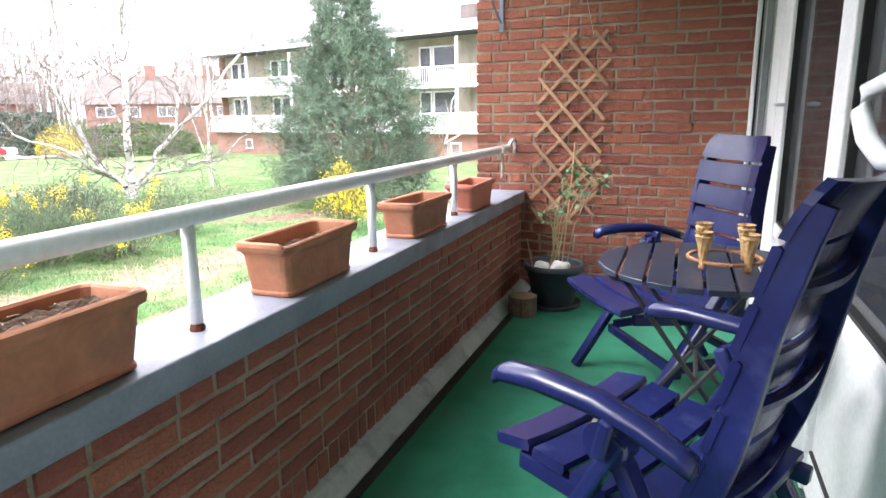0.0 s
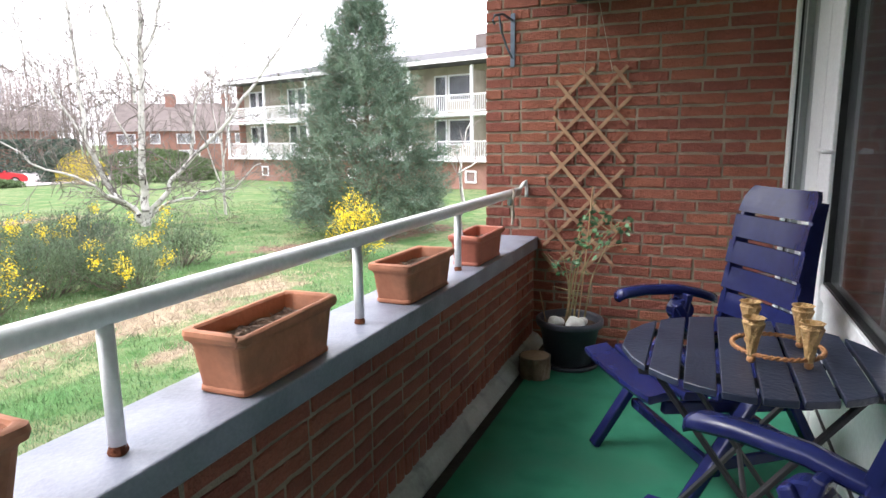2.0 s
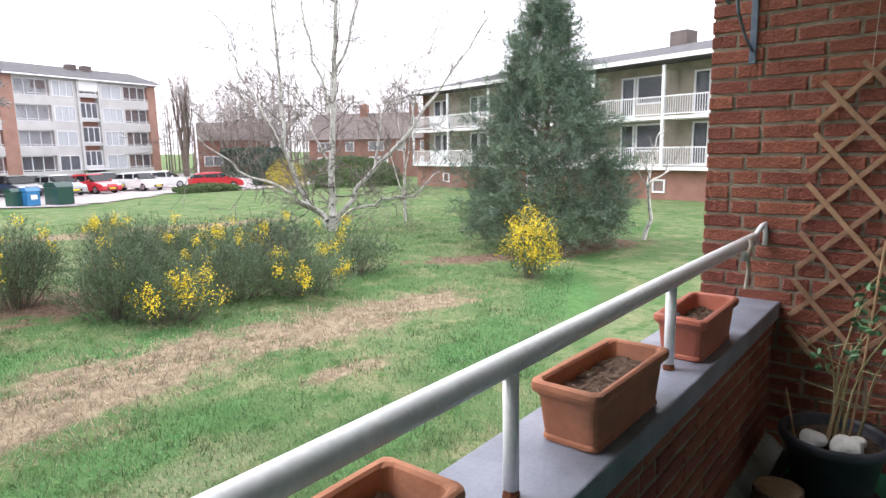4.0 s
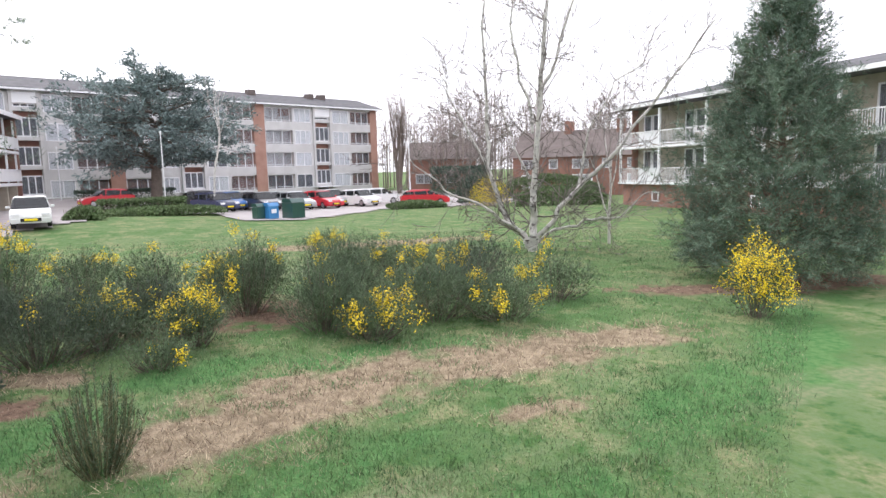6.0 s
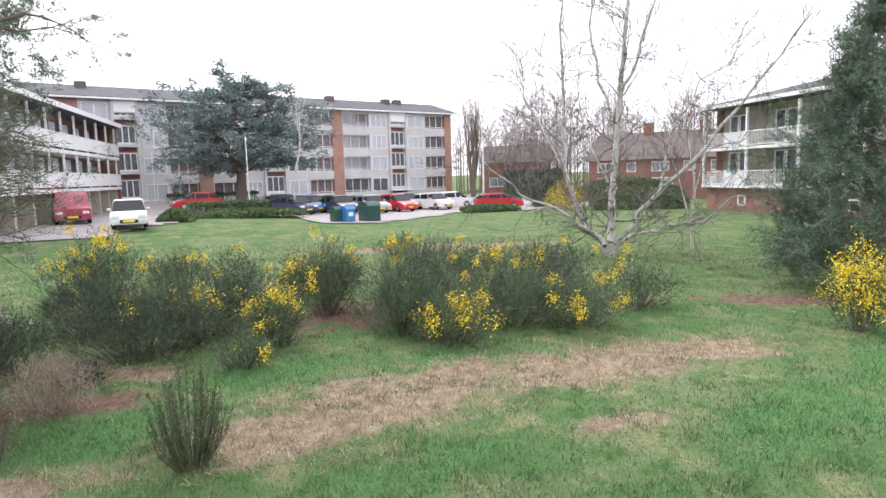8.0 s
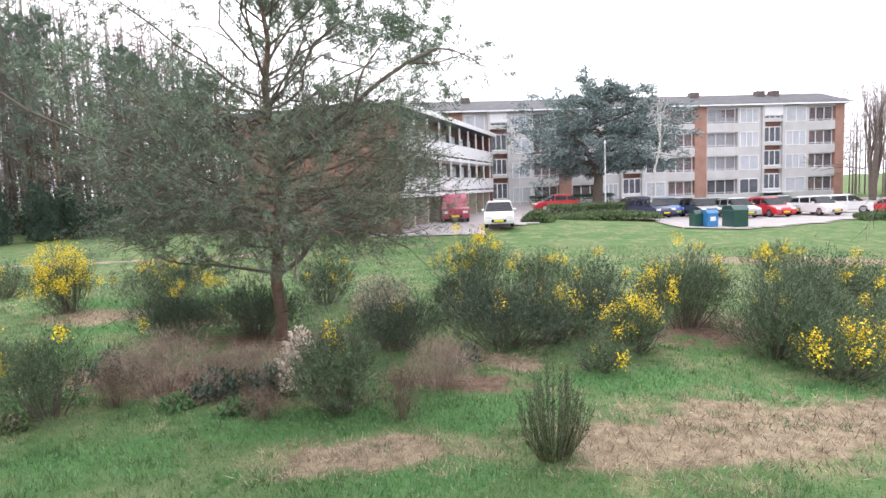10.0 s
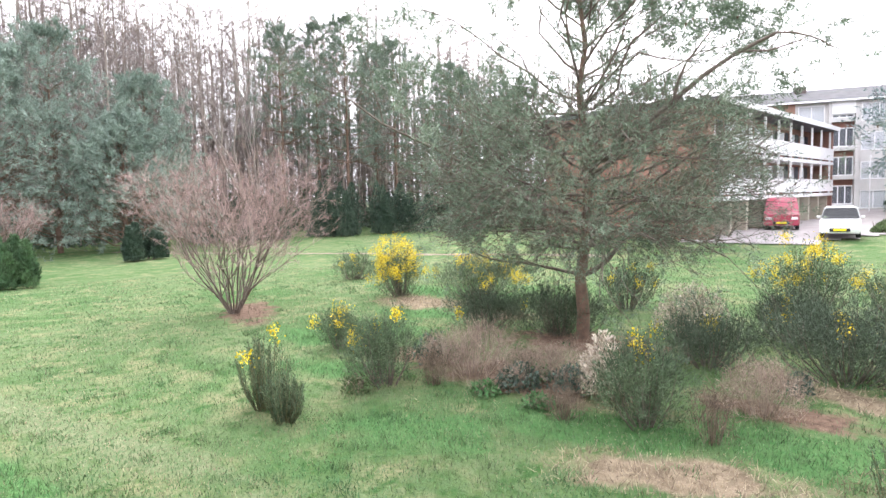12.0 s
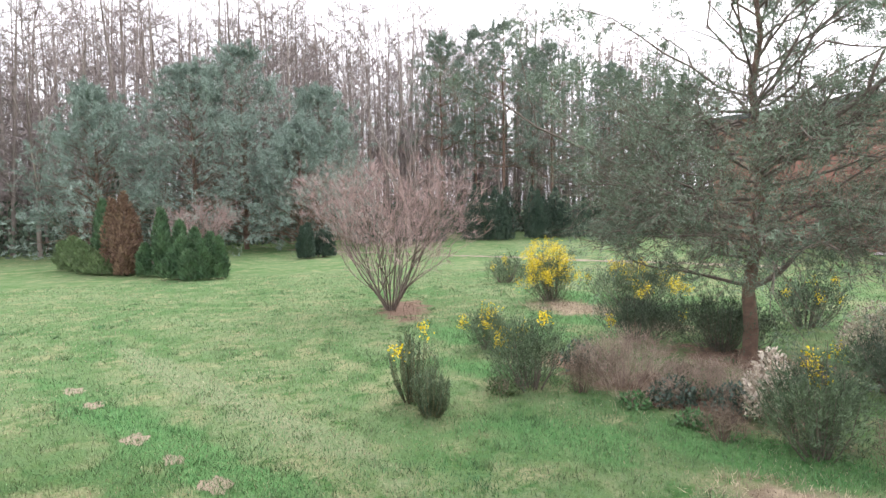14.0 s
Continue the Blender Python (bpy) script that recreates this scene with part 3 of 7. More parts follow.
    tube(bm, [(-0.012, 1.70, 1.255), (-0.055, 1.83, 1.255), (-0.078, 1.89, 1.235), (-0.088, 1.88, 1.19), (-0.092, 1.79, 1.14), (-0.082, 1.71, 1.105), (-0.012, 1.68, 1.10)], [0.018, 0.018, 0.019, 0.02, 0.02, 0.019, 0.017], 10)
    h = part("door_handle", bm, UPVC, th, "white bow-shaped door handle", True)
    bm = bmesh.new()
    tube(bm, [(-0.012, 3.58, 1.22), (-0.05, 3.58, 1.22), (-0.052, 3.70, 1.225)], 0.009, 8)
    part("window_handle", bm, UPVC, th, "small white window handle", True)


window_wall()
tagged(part("floor_room", boxed((2.605, -5.6, -0.2), (3.25, WALL_Y, -0.02)), DARKROOM), "room floor behind the windows, coloured dark as if unlit", "floor", kind="structure")
tagged(part("wall_room_end", boxed((2.605, -5.9, -0.2), (3.36, -5.6, 2.55)), DARKROOM), "room end wall, coloured dark as if unlit", "wall", kind="structure")
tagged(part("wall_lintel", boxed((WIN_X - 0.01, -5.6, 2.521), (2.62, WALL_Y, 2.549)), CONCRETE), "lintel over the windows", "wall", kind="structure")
tagged(part("wall_room_back", boxed((3.25, -5.6, -0.2), (3.35, WALL_Y + .3, 2.6)), DARKROOM), "room wall behind the windows, coloured dark as if unlit", "wall", kind="structure")


# ---- balcony things ----
def planter(y0, y1, x0, x1, h, mat, label, turn=0.0, fill=0.7):
    """A flared rectangular trough with a thick rolled rim, hollow, part-filled with soil."""
    th = empty("planter", pose((x0 + x1) / 2, (y0 + y1) / 2, CAP_Z + 0.0005, 0, 0, turn), label, "planter", "troughs on the coping")
    a, b = (x1 - x0) / 2, (y1 - y0) / 2
    bm = bmesh.new()

    def loop(hx, hy, z, c=0.022):
        pts = []
        for i, (sx, sy) in enumerate(((1, 1), (-1, 1), (-1, -1), (1, -1))):
            for j in range(6):
                a_ = math.pi / 2 * (i + j / 5)
                pts.append((sx * (hx - c) + c * math.cos(a_), sy * (hy - c) + c * math.sin(a_)))
        return [bm.verts.new((x, y, z)) for x, y in pts]
    k = 0.80
    rings = [loop(a * k - .004, b * (k + .07) - .004, 0), loop(a * k + .002, b * (k + .07) + .002, 0.004), loop(a * k + .002, b * (k + .07) + .002, 0.013), loop(a * k - .001, b * (k + .07) - .001, 0.018), loop(a * .93 - .006, b * .975 - .006, h - 0.040), loop(a * .96 - .003, b * .985 - .003, h - 0.031), loop(a, b, h - 0.027), loop(a + .003, b + .003, h - 0.015), loop(a + .001, b + .001, h - 0.003),
             loop(a - .006, b - .006, h), loop(a - .015, b - .015, h), loop(a - .020, b - .020, h - 0.006), loop(a * k - .014, b * (k + .07) - .014, 0.03)]
    for r0, r1 in zip(rings, rings[1:]):
        n = len(r0)
        for i in range(n):
            bm.faces.new((r0[i], r0[(i + 1) % n], r1[(i + 1) % n], r1[i]))
    bm.faces.new(rings[0][::-1])
    bm.faces.new(rings[-1])
    r = random.Random(int(y0 * 100))
    for v in bm.verts:
        v.co += Vector((r.uniform(-1, 1), r.uniform(-1, 1), r.uniform(-1, 1))) * 0.0009
    # worn chips along the rim
    for q in range(7):
        ca, sy = r.uniform(-b, b), r.choice((-1, 1))
        for v in bm.verts:
            if v.co.z > h - 0.02 and (v.co - Vector((sy * a, ca, h))).length < 0.035:
                v.co.z -= 0.004
                v.co.x *= 0.985
    part("trough", bm, mat, th, smooth=False)
    n, m = 9, 16
    vs, fs = [], []
    hx, hy, zz = a * 0.85 - 0.016, b * 0.93 - 0.016, h * fill
    for i in range(n):
        for j in range(m):
            vs.append((hx * (2 * i / (n - 1) - 1), hy * (2 * j / (m - 1) - 1), zz + r.uniform(-0.007, 0.012)))
    for i in range(n - 1):
        for j in range(m - 1):
            q = i * m + j
            fs.append((q, q + m, q + m + 1, q + 1))
    raw("soil", vs, fs, SOIL, th, "dry crumbly dark soil")
    bm = bmesh.new()
    for i in range(26):
        p = Vector((r.uniform(-hx, hx) * .9, r.uniform(-hy, hy) * .9, zz + 0.012))
        d = Vector((r.uniform(-1, 1), r.uniform(-1, 1), r.uniform(-.1, .2))).normalized() * r.uniform(0.008, 0.032)
        tube(bm, [p, p + d], [0.0016, 0.0008], 3, False)
    part("dry_stalk", bm, DEADSTEM, th)["kind"] = "stuff"
    return th


planter(0.80, 1.285, 0.635, 0.815, 0.170, TERRA, "weathered orange terracotta trough with dry soil, chipped rim", 0, 0.84)
planter(1.755, 2.185, 0.64, 0.82, 0.165, TERRA, "orange terracotta trough with dry soil and a chipped lip", 1)
planter(2.66, 3.09, 0.645, 0.825, 0.155, TERRA, "terracotta trough with a dark stain on its corner", -1)
pl4 = planter(3.42, 3.82, 0.655, 0.825, 0.15, TERRA_RED, "plain reddish plastic trough by the end wall", 0, 0.62)


def trowel():
    th = empty("garden_trowel", pose(0.70, 3.52, CAP_Z + 0.088, 4, -5), "small garden trowel stuck upright in a trough", "trowel")
    bm = bmesh.new()
    tube(bm, [(0, 0, 0), (0, 0, 0.15)], 0.006, 8)
    part("shaft", bm, RAILPAINT, th)
    part("grip", boxed((-0.013, -0.010, 0.15), (0.013, 0.010, 0.19), 0.004), STEEL, th)
    part("blade", boxed((-0.016, -0.003, -0.01), (0.016, 0.003, 0.05), 0.002), STEEL, th)


trowel()


def rail_clip():
    th = empty("strap_clip", pose(0.765, 4.10, 0.99), "white strap with a metal clip hanging from the rail", "clip")
    part("clip", boxed((-0.006, -0.03, -0.075), (0.014, 0.03, -0.035), 0.005), RAILPAINT, th)
    bm = bmesh.new()
    tube(bm, [(0.02, 0, 0.02), (0.028, 0, -0.01), (0.016, 0, -0.05), (0.02, 0.01, -0.12), (0.01, 0.02, -0.19)], 0.008, 6)
    part("strap", bm, CORD, th)


rail_clip()


def trellis():
    th = empty("trellis", pose(1.13, WALL_Y - 0.012, 0.5), "brown wooden diamond trellis hung on the brick wall", "trellis")
    W, H, p = 0.20, 1.17, 0.208
    k = 1.08

    def slat(z0, s, yy):
        # line z = z0 + s*k*x, clipped to the lattice outline with short tips
        xa, xb = -W - 0.02, W + 0.02
        for lim in (-0.03, H + 0.02):
            xl = (lim - z0) / (s * k)
            if s > 0:
                xa, xb = (max(xa, xl), xb) if lim < 0 else (xa, min(xb, xl))
            else:
                xa, xb = (xa, min(xb, xl)) if lim < 0 else (max(xa, xl), xb)
        if xb - xa < 0.05:
            return
        lean = 0.075
        a = Vector((xa + lean * ((z0 + s * k * xa) / H - .5), yy, z0 + s * k * xa))
        b = Vector((xb + lean * ((z0 + s * k * xb) / H - .5), yy, z0 + s * k * xb))
        bm = bmesh.new()
        beam(bm, a, b, 0.007, 0.021, 0.0015, up=(b - a).cross(Vector((0, 1, 0))))
        part("slat", bm, TRELLIS, th)
    for i in range(-1, 9):
        slat(i * p - 0.05, 1, 0.0)
        slat(i * p - 0.05 + p / 2, -1, -0.0075)
    for x0, x1, z1 in ((-0.02, -0.01, 1.56), (0.14, 0.05, 1.56)):
        bm = bmesh.new()
        tube(bm, [(x0, -0.01, 1.16), (x1, -0.006, z1)], 0.0015, 4)
        part("cord", bm, CORD, th)


trellis()


def wall_bracket():
    th = empty("plant_bracket", pose(0.672, WALL_Y - 0.002, 1.72), "blue-grey iron hanging-basket bracket on the brick wall", "bracket")
    part("back_plate", boxed((-0.014, -0.006, 0), (0.014, 0, 0.31), 0.002), STEEL, th)
    bm = bmesh.new()
    tube(bm, [(0, -0.008, 0.27), (-0.03, -0.12, 0.29), (-0.05, -0.20, 0.27), (-0.06, -0.21, 0.24), (-0.055, -0.19, 0.225)], 0.007, 7)
    part("arm", bm, STEEL, th)
    bm = bmesh.new()
    tube(bm, [(0, -0.008, 0.05), (-0.02, -0.06, 0.11), (-0.035, -0.13, 0.20), (-0.04, -0.15, 0.275)], 0.006, 7)
    part("brace", bm, STEEL, th)


wall_bracket()
# Plain dark box above the trellis cords; it is no light source.
lamp = empty("wall_box", pose(1.20, WALL_Y - 0.07, 2.06), "dark wooden box fixture high on the brick wall", "wall fixture")
part("body", boxed((-0.15, -0.07, 0), (0.15, 0.068, 0.10), 0.008), DARKMETAL, lamp)


def potted_rose():
    th = empty("flower_pot", pose(1.12, 4.12, 0.002), "dark grey plastic pot with saucer, holding a bare climbing rose", "plant pot")
    bm = bmesh.new()
    lathe(bm, [(0.125, 0.02), (0.132, 0.03), (0.168, 0.235), (0.186, 0.237), (0.191, 0.25), (0.190, 0.272), (0.183, 0.278), (0.172, 0.276), (0.166, 0.262), (0.160, 0.22)], 36)
    part("pot", bm, POT, th, smooth=True)
    bm = bmesh.new()
    lathe(bm, [(0.14, 0.0), (0.165, 0.004), (0.175, 0.028), (0.170, 0.03), (0.155, 0.012)], 32)
    part("saucer", bm, POT, th, smooth=True)
    bm = bmesh.new()
    lathe(bm, [(0.158, 0.20), (0.158, 0.235), (0.10, 0.245), (0.03, 0.25)], 24)
    part("soil", bm, SOIL, th)
    r = random.Random(3)
    bm = bmesh.new()
    tube(bm, [(0.045, 0.0, 0.23), (0.07, 0.03, 0.55), (0.10, 0.06, 1.02)], 0.0045, 6)
    part("bamboo_cane", bm, BAMBOO, th, "thin bamboo support cane")
    bm = bmesh.new()
    tube(bm, [(-0.12, -0.05, 0.22), (-0.17, -0.02, 0.42)], 0.004, 6)
    tube(bm, [(-0.02, -0.02, 0.22), (0.03, 0.02, 0.62)], 0.0035, 6)
    part("short_cane", bm, BAMBOO, th)
    ends = []
    bm = bmesh.new()
    for i in range(7):
        p = Vector((r.uniform(-.05, .09), r.uniform(-.03, .05), 0.235))
        side = 1 if i < 5 else -1
        d = Vector((side * r.uniform(0.0, 0.16), r.uniform(-.12, .16), 1)).normalized()
        pts = [p.copy()]
        for s in range(9):
            p = p + d * r.uniform(0.055, 0.10) * (1.0 if i < 5 else .6)
            d = (d + Vector((side * r.uniform(-.04, .06 + .035 * s), r.uniform(-.10, .08), r.uniform(-.03 - .035 * s, .02)))).normalized()
            p.y = min(p.y, 0.31)
            pts.append(p.copy())
            if s > 3:
                ends.append((p.copy(), d.copy()))
        tube(bm, pts, [0.006 - 0.0004 * q for q in range(10)], 5, False)
        for q in pts[2:-1:2]:
            e = q + Vector((r.uniform(-1, 1), r.uniform(-1, .5), r.uniform(-.1, .7))).normalized() * r.uniform(.04, .13)
            e.y = min(e.y, 0.315)
            tube(bm, [q, e], [0.003, 0.0014], 4, False)
            ends.append((e, (e - q).normalized()))
    part("rose_cane", bm, CANE, th)
    vs, fs = [], []
    for p, d in ends:
        if p.z < 0.50 or r.random() < (0.2 if p.z > .68 else 0.6):
            continue
        for q in range(r.randint(2, 4)):
            c = p + Vector((r.uniform(-.03, .03), r.uniform(-.03, .01), r.uniform(-.03, .03)))
            u = Vector((r.uniform(-1, 1), r.uniform(-1, .2), r.uniform(-.8, .3))).normalized()
            w = u.cross(Vector((r.uniform(-1, 1), -1, r.uniform(-1, 1)))).normalized()
            ln, wd = r.uniform(0.025, 0.045), r.uniform(0.009, 0.014)
            n = len(vs)
            bend = u.cross(w) * ln * 0.12
            vs += [c, c + u * ln * .35 + w * wd + bend, c + u * ln * .75 + w * wd * .7 + bend, c + u * ln, c + u * ln * .75 - w * wd * .7 + bend, c + u * ln * .35 - w * wd + bend]
            fs += [(n, n + 1, n + 2, n + 3), (n, n + 3, n + 4, n + 5)]
    raw("rose_leaves", vs, fs, ROSELEAF, th, "sparse fresh green rose leaves")
    for x, y, s, sd in ((-0.06, -0.095, 0.045, 1), (0.05, -0.10, 0.055, 2), (0.075, -0.03, 0.03, 3)):
        st = empty("stone", pose(1.12 + x, 4.12 + y, 0.272, 0, 0, sd * 40), "rounded white stone lying on the pot's soil", "stone", "stones in the pot")
        bm = bmesh.new()
        bmesh.ops.create_icosphere(bm, subdivisions=3, radius=s)
        for v in bm.verts:
            v.co *= 1 + 0.22 * noise.noise(v.co * 22 + Vector((sd * 9, 0, 0)))
            v.co.z *= 0.72
        part("stone_body", bm, STONE, st, smooth=True)


potted_rose()


def log_stump():
    th = empty("log_slice", pose(0.985, 3.865, 0.002, 0, 0, 20), "short cracked log with rough bark on the carpet", "log")
    bm = bmesh.new()
    lathe(bm, [(0.083, 0), (0.086, 0.03), (0.084, 0.09), (0.086, 0.118)], 40)
    for v in bm.verts:
        a = math.atan2(v.co.y, v.co.x)
        f = 1 + 0.035 * math.sin(a * 9) + 0.02 * math.sin(a * 23 + v.co.z * 40)
        if abs(a + 1.9) < 0.12:
            f *= 0.82
        v.co.x *= f
        v.co.y *= f
    part("bark", bm, BARKLOG, th)
    bm = bmesh.new()
    lathe(bm, [(0.078, 0.1175), (0.078, 0.120), (0.05, 0.1212), (0.02, 0.121)], 30)
    part("cut_face", bm, LOGCUT, th)


log_stump()


# ---- chairs ----
def recliner(m, label, recline=0.245, reach=0.0):
    """High-backed folding plastic armchair; it faces local -y."""
    th = empty("garden_chair", m, label, "chair", "blue garden chairs")

    def add(name, build, lab="", smooth=False):
        bm = bmesh.new()
        build(bm)
        return part(name, bm, BLUE, th, lab, smooth)

    def plank(bm, a, b, w, t, bow=0.0, n=6, across=(0, 1, 0), bev=0.006):
        """A slat from a to b, width along 'across', sagging by bow."""
        a, b, ac = Vector(a), Vector(b), Vector(across).normalized()
        nrm = (b - a).normalized().cross(ac).normalized()
        rings = []
        for i in range(n + 1):
            f = i / n
            c = a.lerp(b, f) + nrm * bow * (1 - (2 * f - 1) ** 2)
            rings.append([bm.verts.new(c + ac * sx * w / 2 * q + nrm * st * t / 2) for sx, st, q in ((-1, -1, .93), (-1, 0, 1), (-1, 1, .93), (1, 1, .93), (1, 0, 1), (1, -1, .93))])
        for r0, r1 in zip(rings, rings[1:]):
            for k in range(6):
                bm.faces.new((r0[k], r0[(k + 1) % 6], r1[(k + 1) % 6], r1[k]))
        bm.faces.new(rings[0][::-1])
        bm.faces.new(rings[-1])
    base, top = Vector((0, 0.022, 0.36)), Vector((0, recline + 0.022, 1.07 + 0.06 * (0.245 - recline)))
    up = (top - base).normalized()
    nrm = Vector((1, 0, 0)).cross(up)
    # side rails of the back: flat, deep, gently S-curved
    L = (top - base).length

    def spine(f):
        return base + up * (L * f) + Vector((0, 0.016 * math.sin(f * 6.0), 0))

    def half(f):
        return 0.200 - 0.030 * f * f
    for s in (-1, 1):
        def rail(bm, s=s):
            rings = []
            for i in range(13):
                f = i / 12 * 0.975
                c = spine(f) + Vector((s * half(f), 0, 0)) - nrm * 0.012
                d = 0.031 * (1 - 0.45 * max(0, f - .8) / .2)
                rings.append([bm.verts.new(c + Vector((a * 0.011, 0, 0)) + nrm * b * d) for a, b in ((-1, -.9), (-.75, -1), (.75, -1), (1, -.9), (1, .9), (.75, 1), (-.75, 1), (-1, .9))])
            for r0, r1 in zip(rings, rings[1:]):
                for k in range(8):
                    bm.faces.new((r0[k], r0[(k + 1) % 8], r1[(k + 1) % 8], r1[k]))
            bm.faces.new(rings[0][::-1])
            bm.faces.new(rings[-1])
        add("back_rail", rail)
    pitch = 0.1457
    for i in range(6):
        f = 0.073 + i * pitch
        c = spine(f) + nrm * 0.016
        e = half(f) + 0.014
        add("back_slat", lambda bm, c=c, e=e: plank(bm, c + Vector((-e, 0, 0)), c + Vector((e, 0, 0)), pitch * L * 0.885, 0.017, -0.030, 12, up))

    def head(bm):
        """The topmost slat, its upper corners rounded and its crest rolled back."""
        f0, f1, n = 0.880, 1.025, 20
        rows = []
        for j in range(6):
            g = j / 5
            inset = 0.0 if g < .4 else 0.022 * ((g - .4) / .6) ** 2.6
            row = []
            for i in range(n + 1):
                u = 2 * i / n - 1
                f = f0 + (f1 - f0) * g
                row.append(spine(f) + Vector((u * (half(f) + 0.014 - inset), 0, 0)) + nrm * (0.016 - 0.030 * (1 - u * u) - 0.012 * g * g))
            rows.append(row)
        front = [[bm.verts.new(q + nrm * 0.0085) for q in row] for row in rows]
        back = [[bm.verts.new(q - nrm * 0.0085) for q in row] for row in rows]
        w = n + 1
        for j in range(5):
            for i in range(w - 1):
                bm.faces.new((front[j][i], front[j][i + 1], front[j + 1][i + 1], front[j + 1][i]))
                bm.faces.new((back[j][i], back[j + 1][i], back[j + 1][i + 1], back[j][i + 1]))
            bm.faces.new((front[j][0], front[j + 1][0], back[j + 1][0], back[j][0]))
            bm.faces.new((front[j][-1], back[j][-1], back[j + 1][-1], front[j + 1][-1]))
        for i in range(w - 1):
            bm.faces.new((front[0][i], back[0][i], back[0][i + 1], front[0][i + 1]))
            bm.faces.new((front[-1][i], front[-1][i + 1], back[-1][i + 1], back[-1][i]))
    add("head_panel", head)
    # a row of cross ribs behind the slats
    for f in (0.15, 0.46, 0.77):
        c = spine(f) - nrm * 0.024
        add("back_rib", lambda bm, c=c, f=f: plank(bm, c + Vector((-half(f) + .01, 0, 0)), c + Vector((half(f) - .01, 0, 0)), 0.02, 0.02, -0.02, 8, up))
    # seat
    for s in (-1, 1):
        add("seat_rail", lambda bm, s=s: (beam(bm, (s * 0.235, -0.33 - reach, 0.405), (s * 0.235, 0.14, 0.365), 0.03, 0.045, 0.006)))
    for i in range(5):
        y = -0.345 - reach + i * (0.104 + reach / 5)
        z = 0.452 - i * 0.013 - (0.006 if i == 0 else 0)
        add("seat_slat", lambda bm, y=y, z=z, i=i: plank(bm, (-0.255, y, z), (0.255, y, z), 0.090 if i else 0.100, 0.028, -0.016, 8, (0, 1, -0.1 + (0.25 if i == 0 else 0))))
    for s in (-1, 1):
        def arm(bm, s=s):
            prof = [(-0.335, 0.640, 0.052), (-0.31, 0.655, 0.066), (-0.22, 0.665, 0.064), (-0.08, 0.662, 0.058), (0.02, 0.642, 0.052), (0.09, 0.618, 0.046), (0.115, 0.608, 0.040)]
            rings = []
            for y, z, w in prof:
                t = 0.036
                rings.append([bm.verts.new((s * 0.312 + x * w / 2, y, z + zz)) for x, zz in ((-1, -.2 * t), (-.85, .35 * t), (0, .5 * t), (.85, .35 * t), (1, -.2 * t), (.8, -.6 * t), (-.8, -.6 * t))])
            for r0, r1 in zip(rings, rings[1:]):
                for k in range(7):
                    bm.faces.new((r0[k], r0[(k + 1) % 7], r1[(k + 1) % 7], r1[k]))
            bm.faces.new(rings[0][::-1])
            bm.faces.new(rings[-1])
        add("armrest", arm, "", True)
        add("front_leg", lambda bm, s=s: beam(bm, (s * 0.296, -0.03, 0.60), (s * 0.296, -0.345 - reach * .8, 0.0), 0.034, 0.052, 0.008, up=(1, 0, 0)))
        add("rear_leg", lambda bm, s=s: beam(bm, (s * 0.262, -0.10, 0.61), (s * 0.262, 0.25, 0.0), 0.034, 0.052, 0.008, up=(1, 0, 0)))

        def hub(bm, s=s):
            lathe(bm, [(0.012, -0.032), (0.046, -0.03), (0.05, -0.02), (0.05, 0.02), (0.046, 0.03), (0.016, 0.032)], 20)
            bmesh.ops.transform(bm, matrix=pose(s * 0.284, -0.065, 0.575, 0, 90, 0), verts=bm.verts)
        add("pivot", hub)
        add("arm_strut", lambda bm, s=s: beam(bm, (s * 0.298, -0.04, 0.645), (s * 0.298, -0.06, 0.56), 0.03, 0.10, 0.008, up=(1, 0, 0)))
    add("front_stretcher", lambda bm: beam(bm, (-0.29, -0.25, 0.18), (0.29, -0.25, 0.18), 0.03, 0.04, 0.006))
    add("rear_stretcher", lambda bm: beam(bm, (-0.26, 0.16, 0.155), (0.26, 0.16, 0.155), 0.03, 0.04, 0.006))
    for s in (-1, 1):
        add("side_brace", lambda bm, s=s: beam(bm, (s * 0.278, -0.24, 0.20), (s * 0.278, 0.12, 0.22), 0.02, 0.04, 0.005))
    return th


recliner(pose(1.935, 1.70, 0.002, 0, 0, -117), "navy blue plastic high-backed garden armchair turned to the table", 0.205)
recliner(pose(1.93, 3.17, 0.002, 0, 0, -57), "scuffed navy blue plastic high-backed garden armchair by the brick wall", 0.14, 0.10)


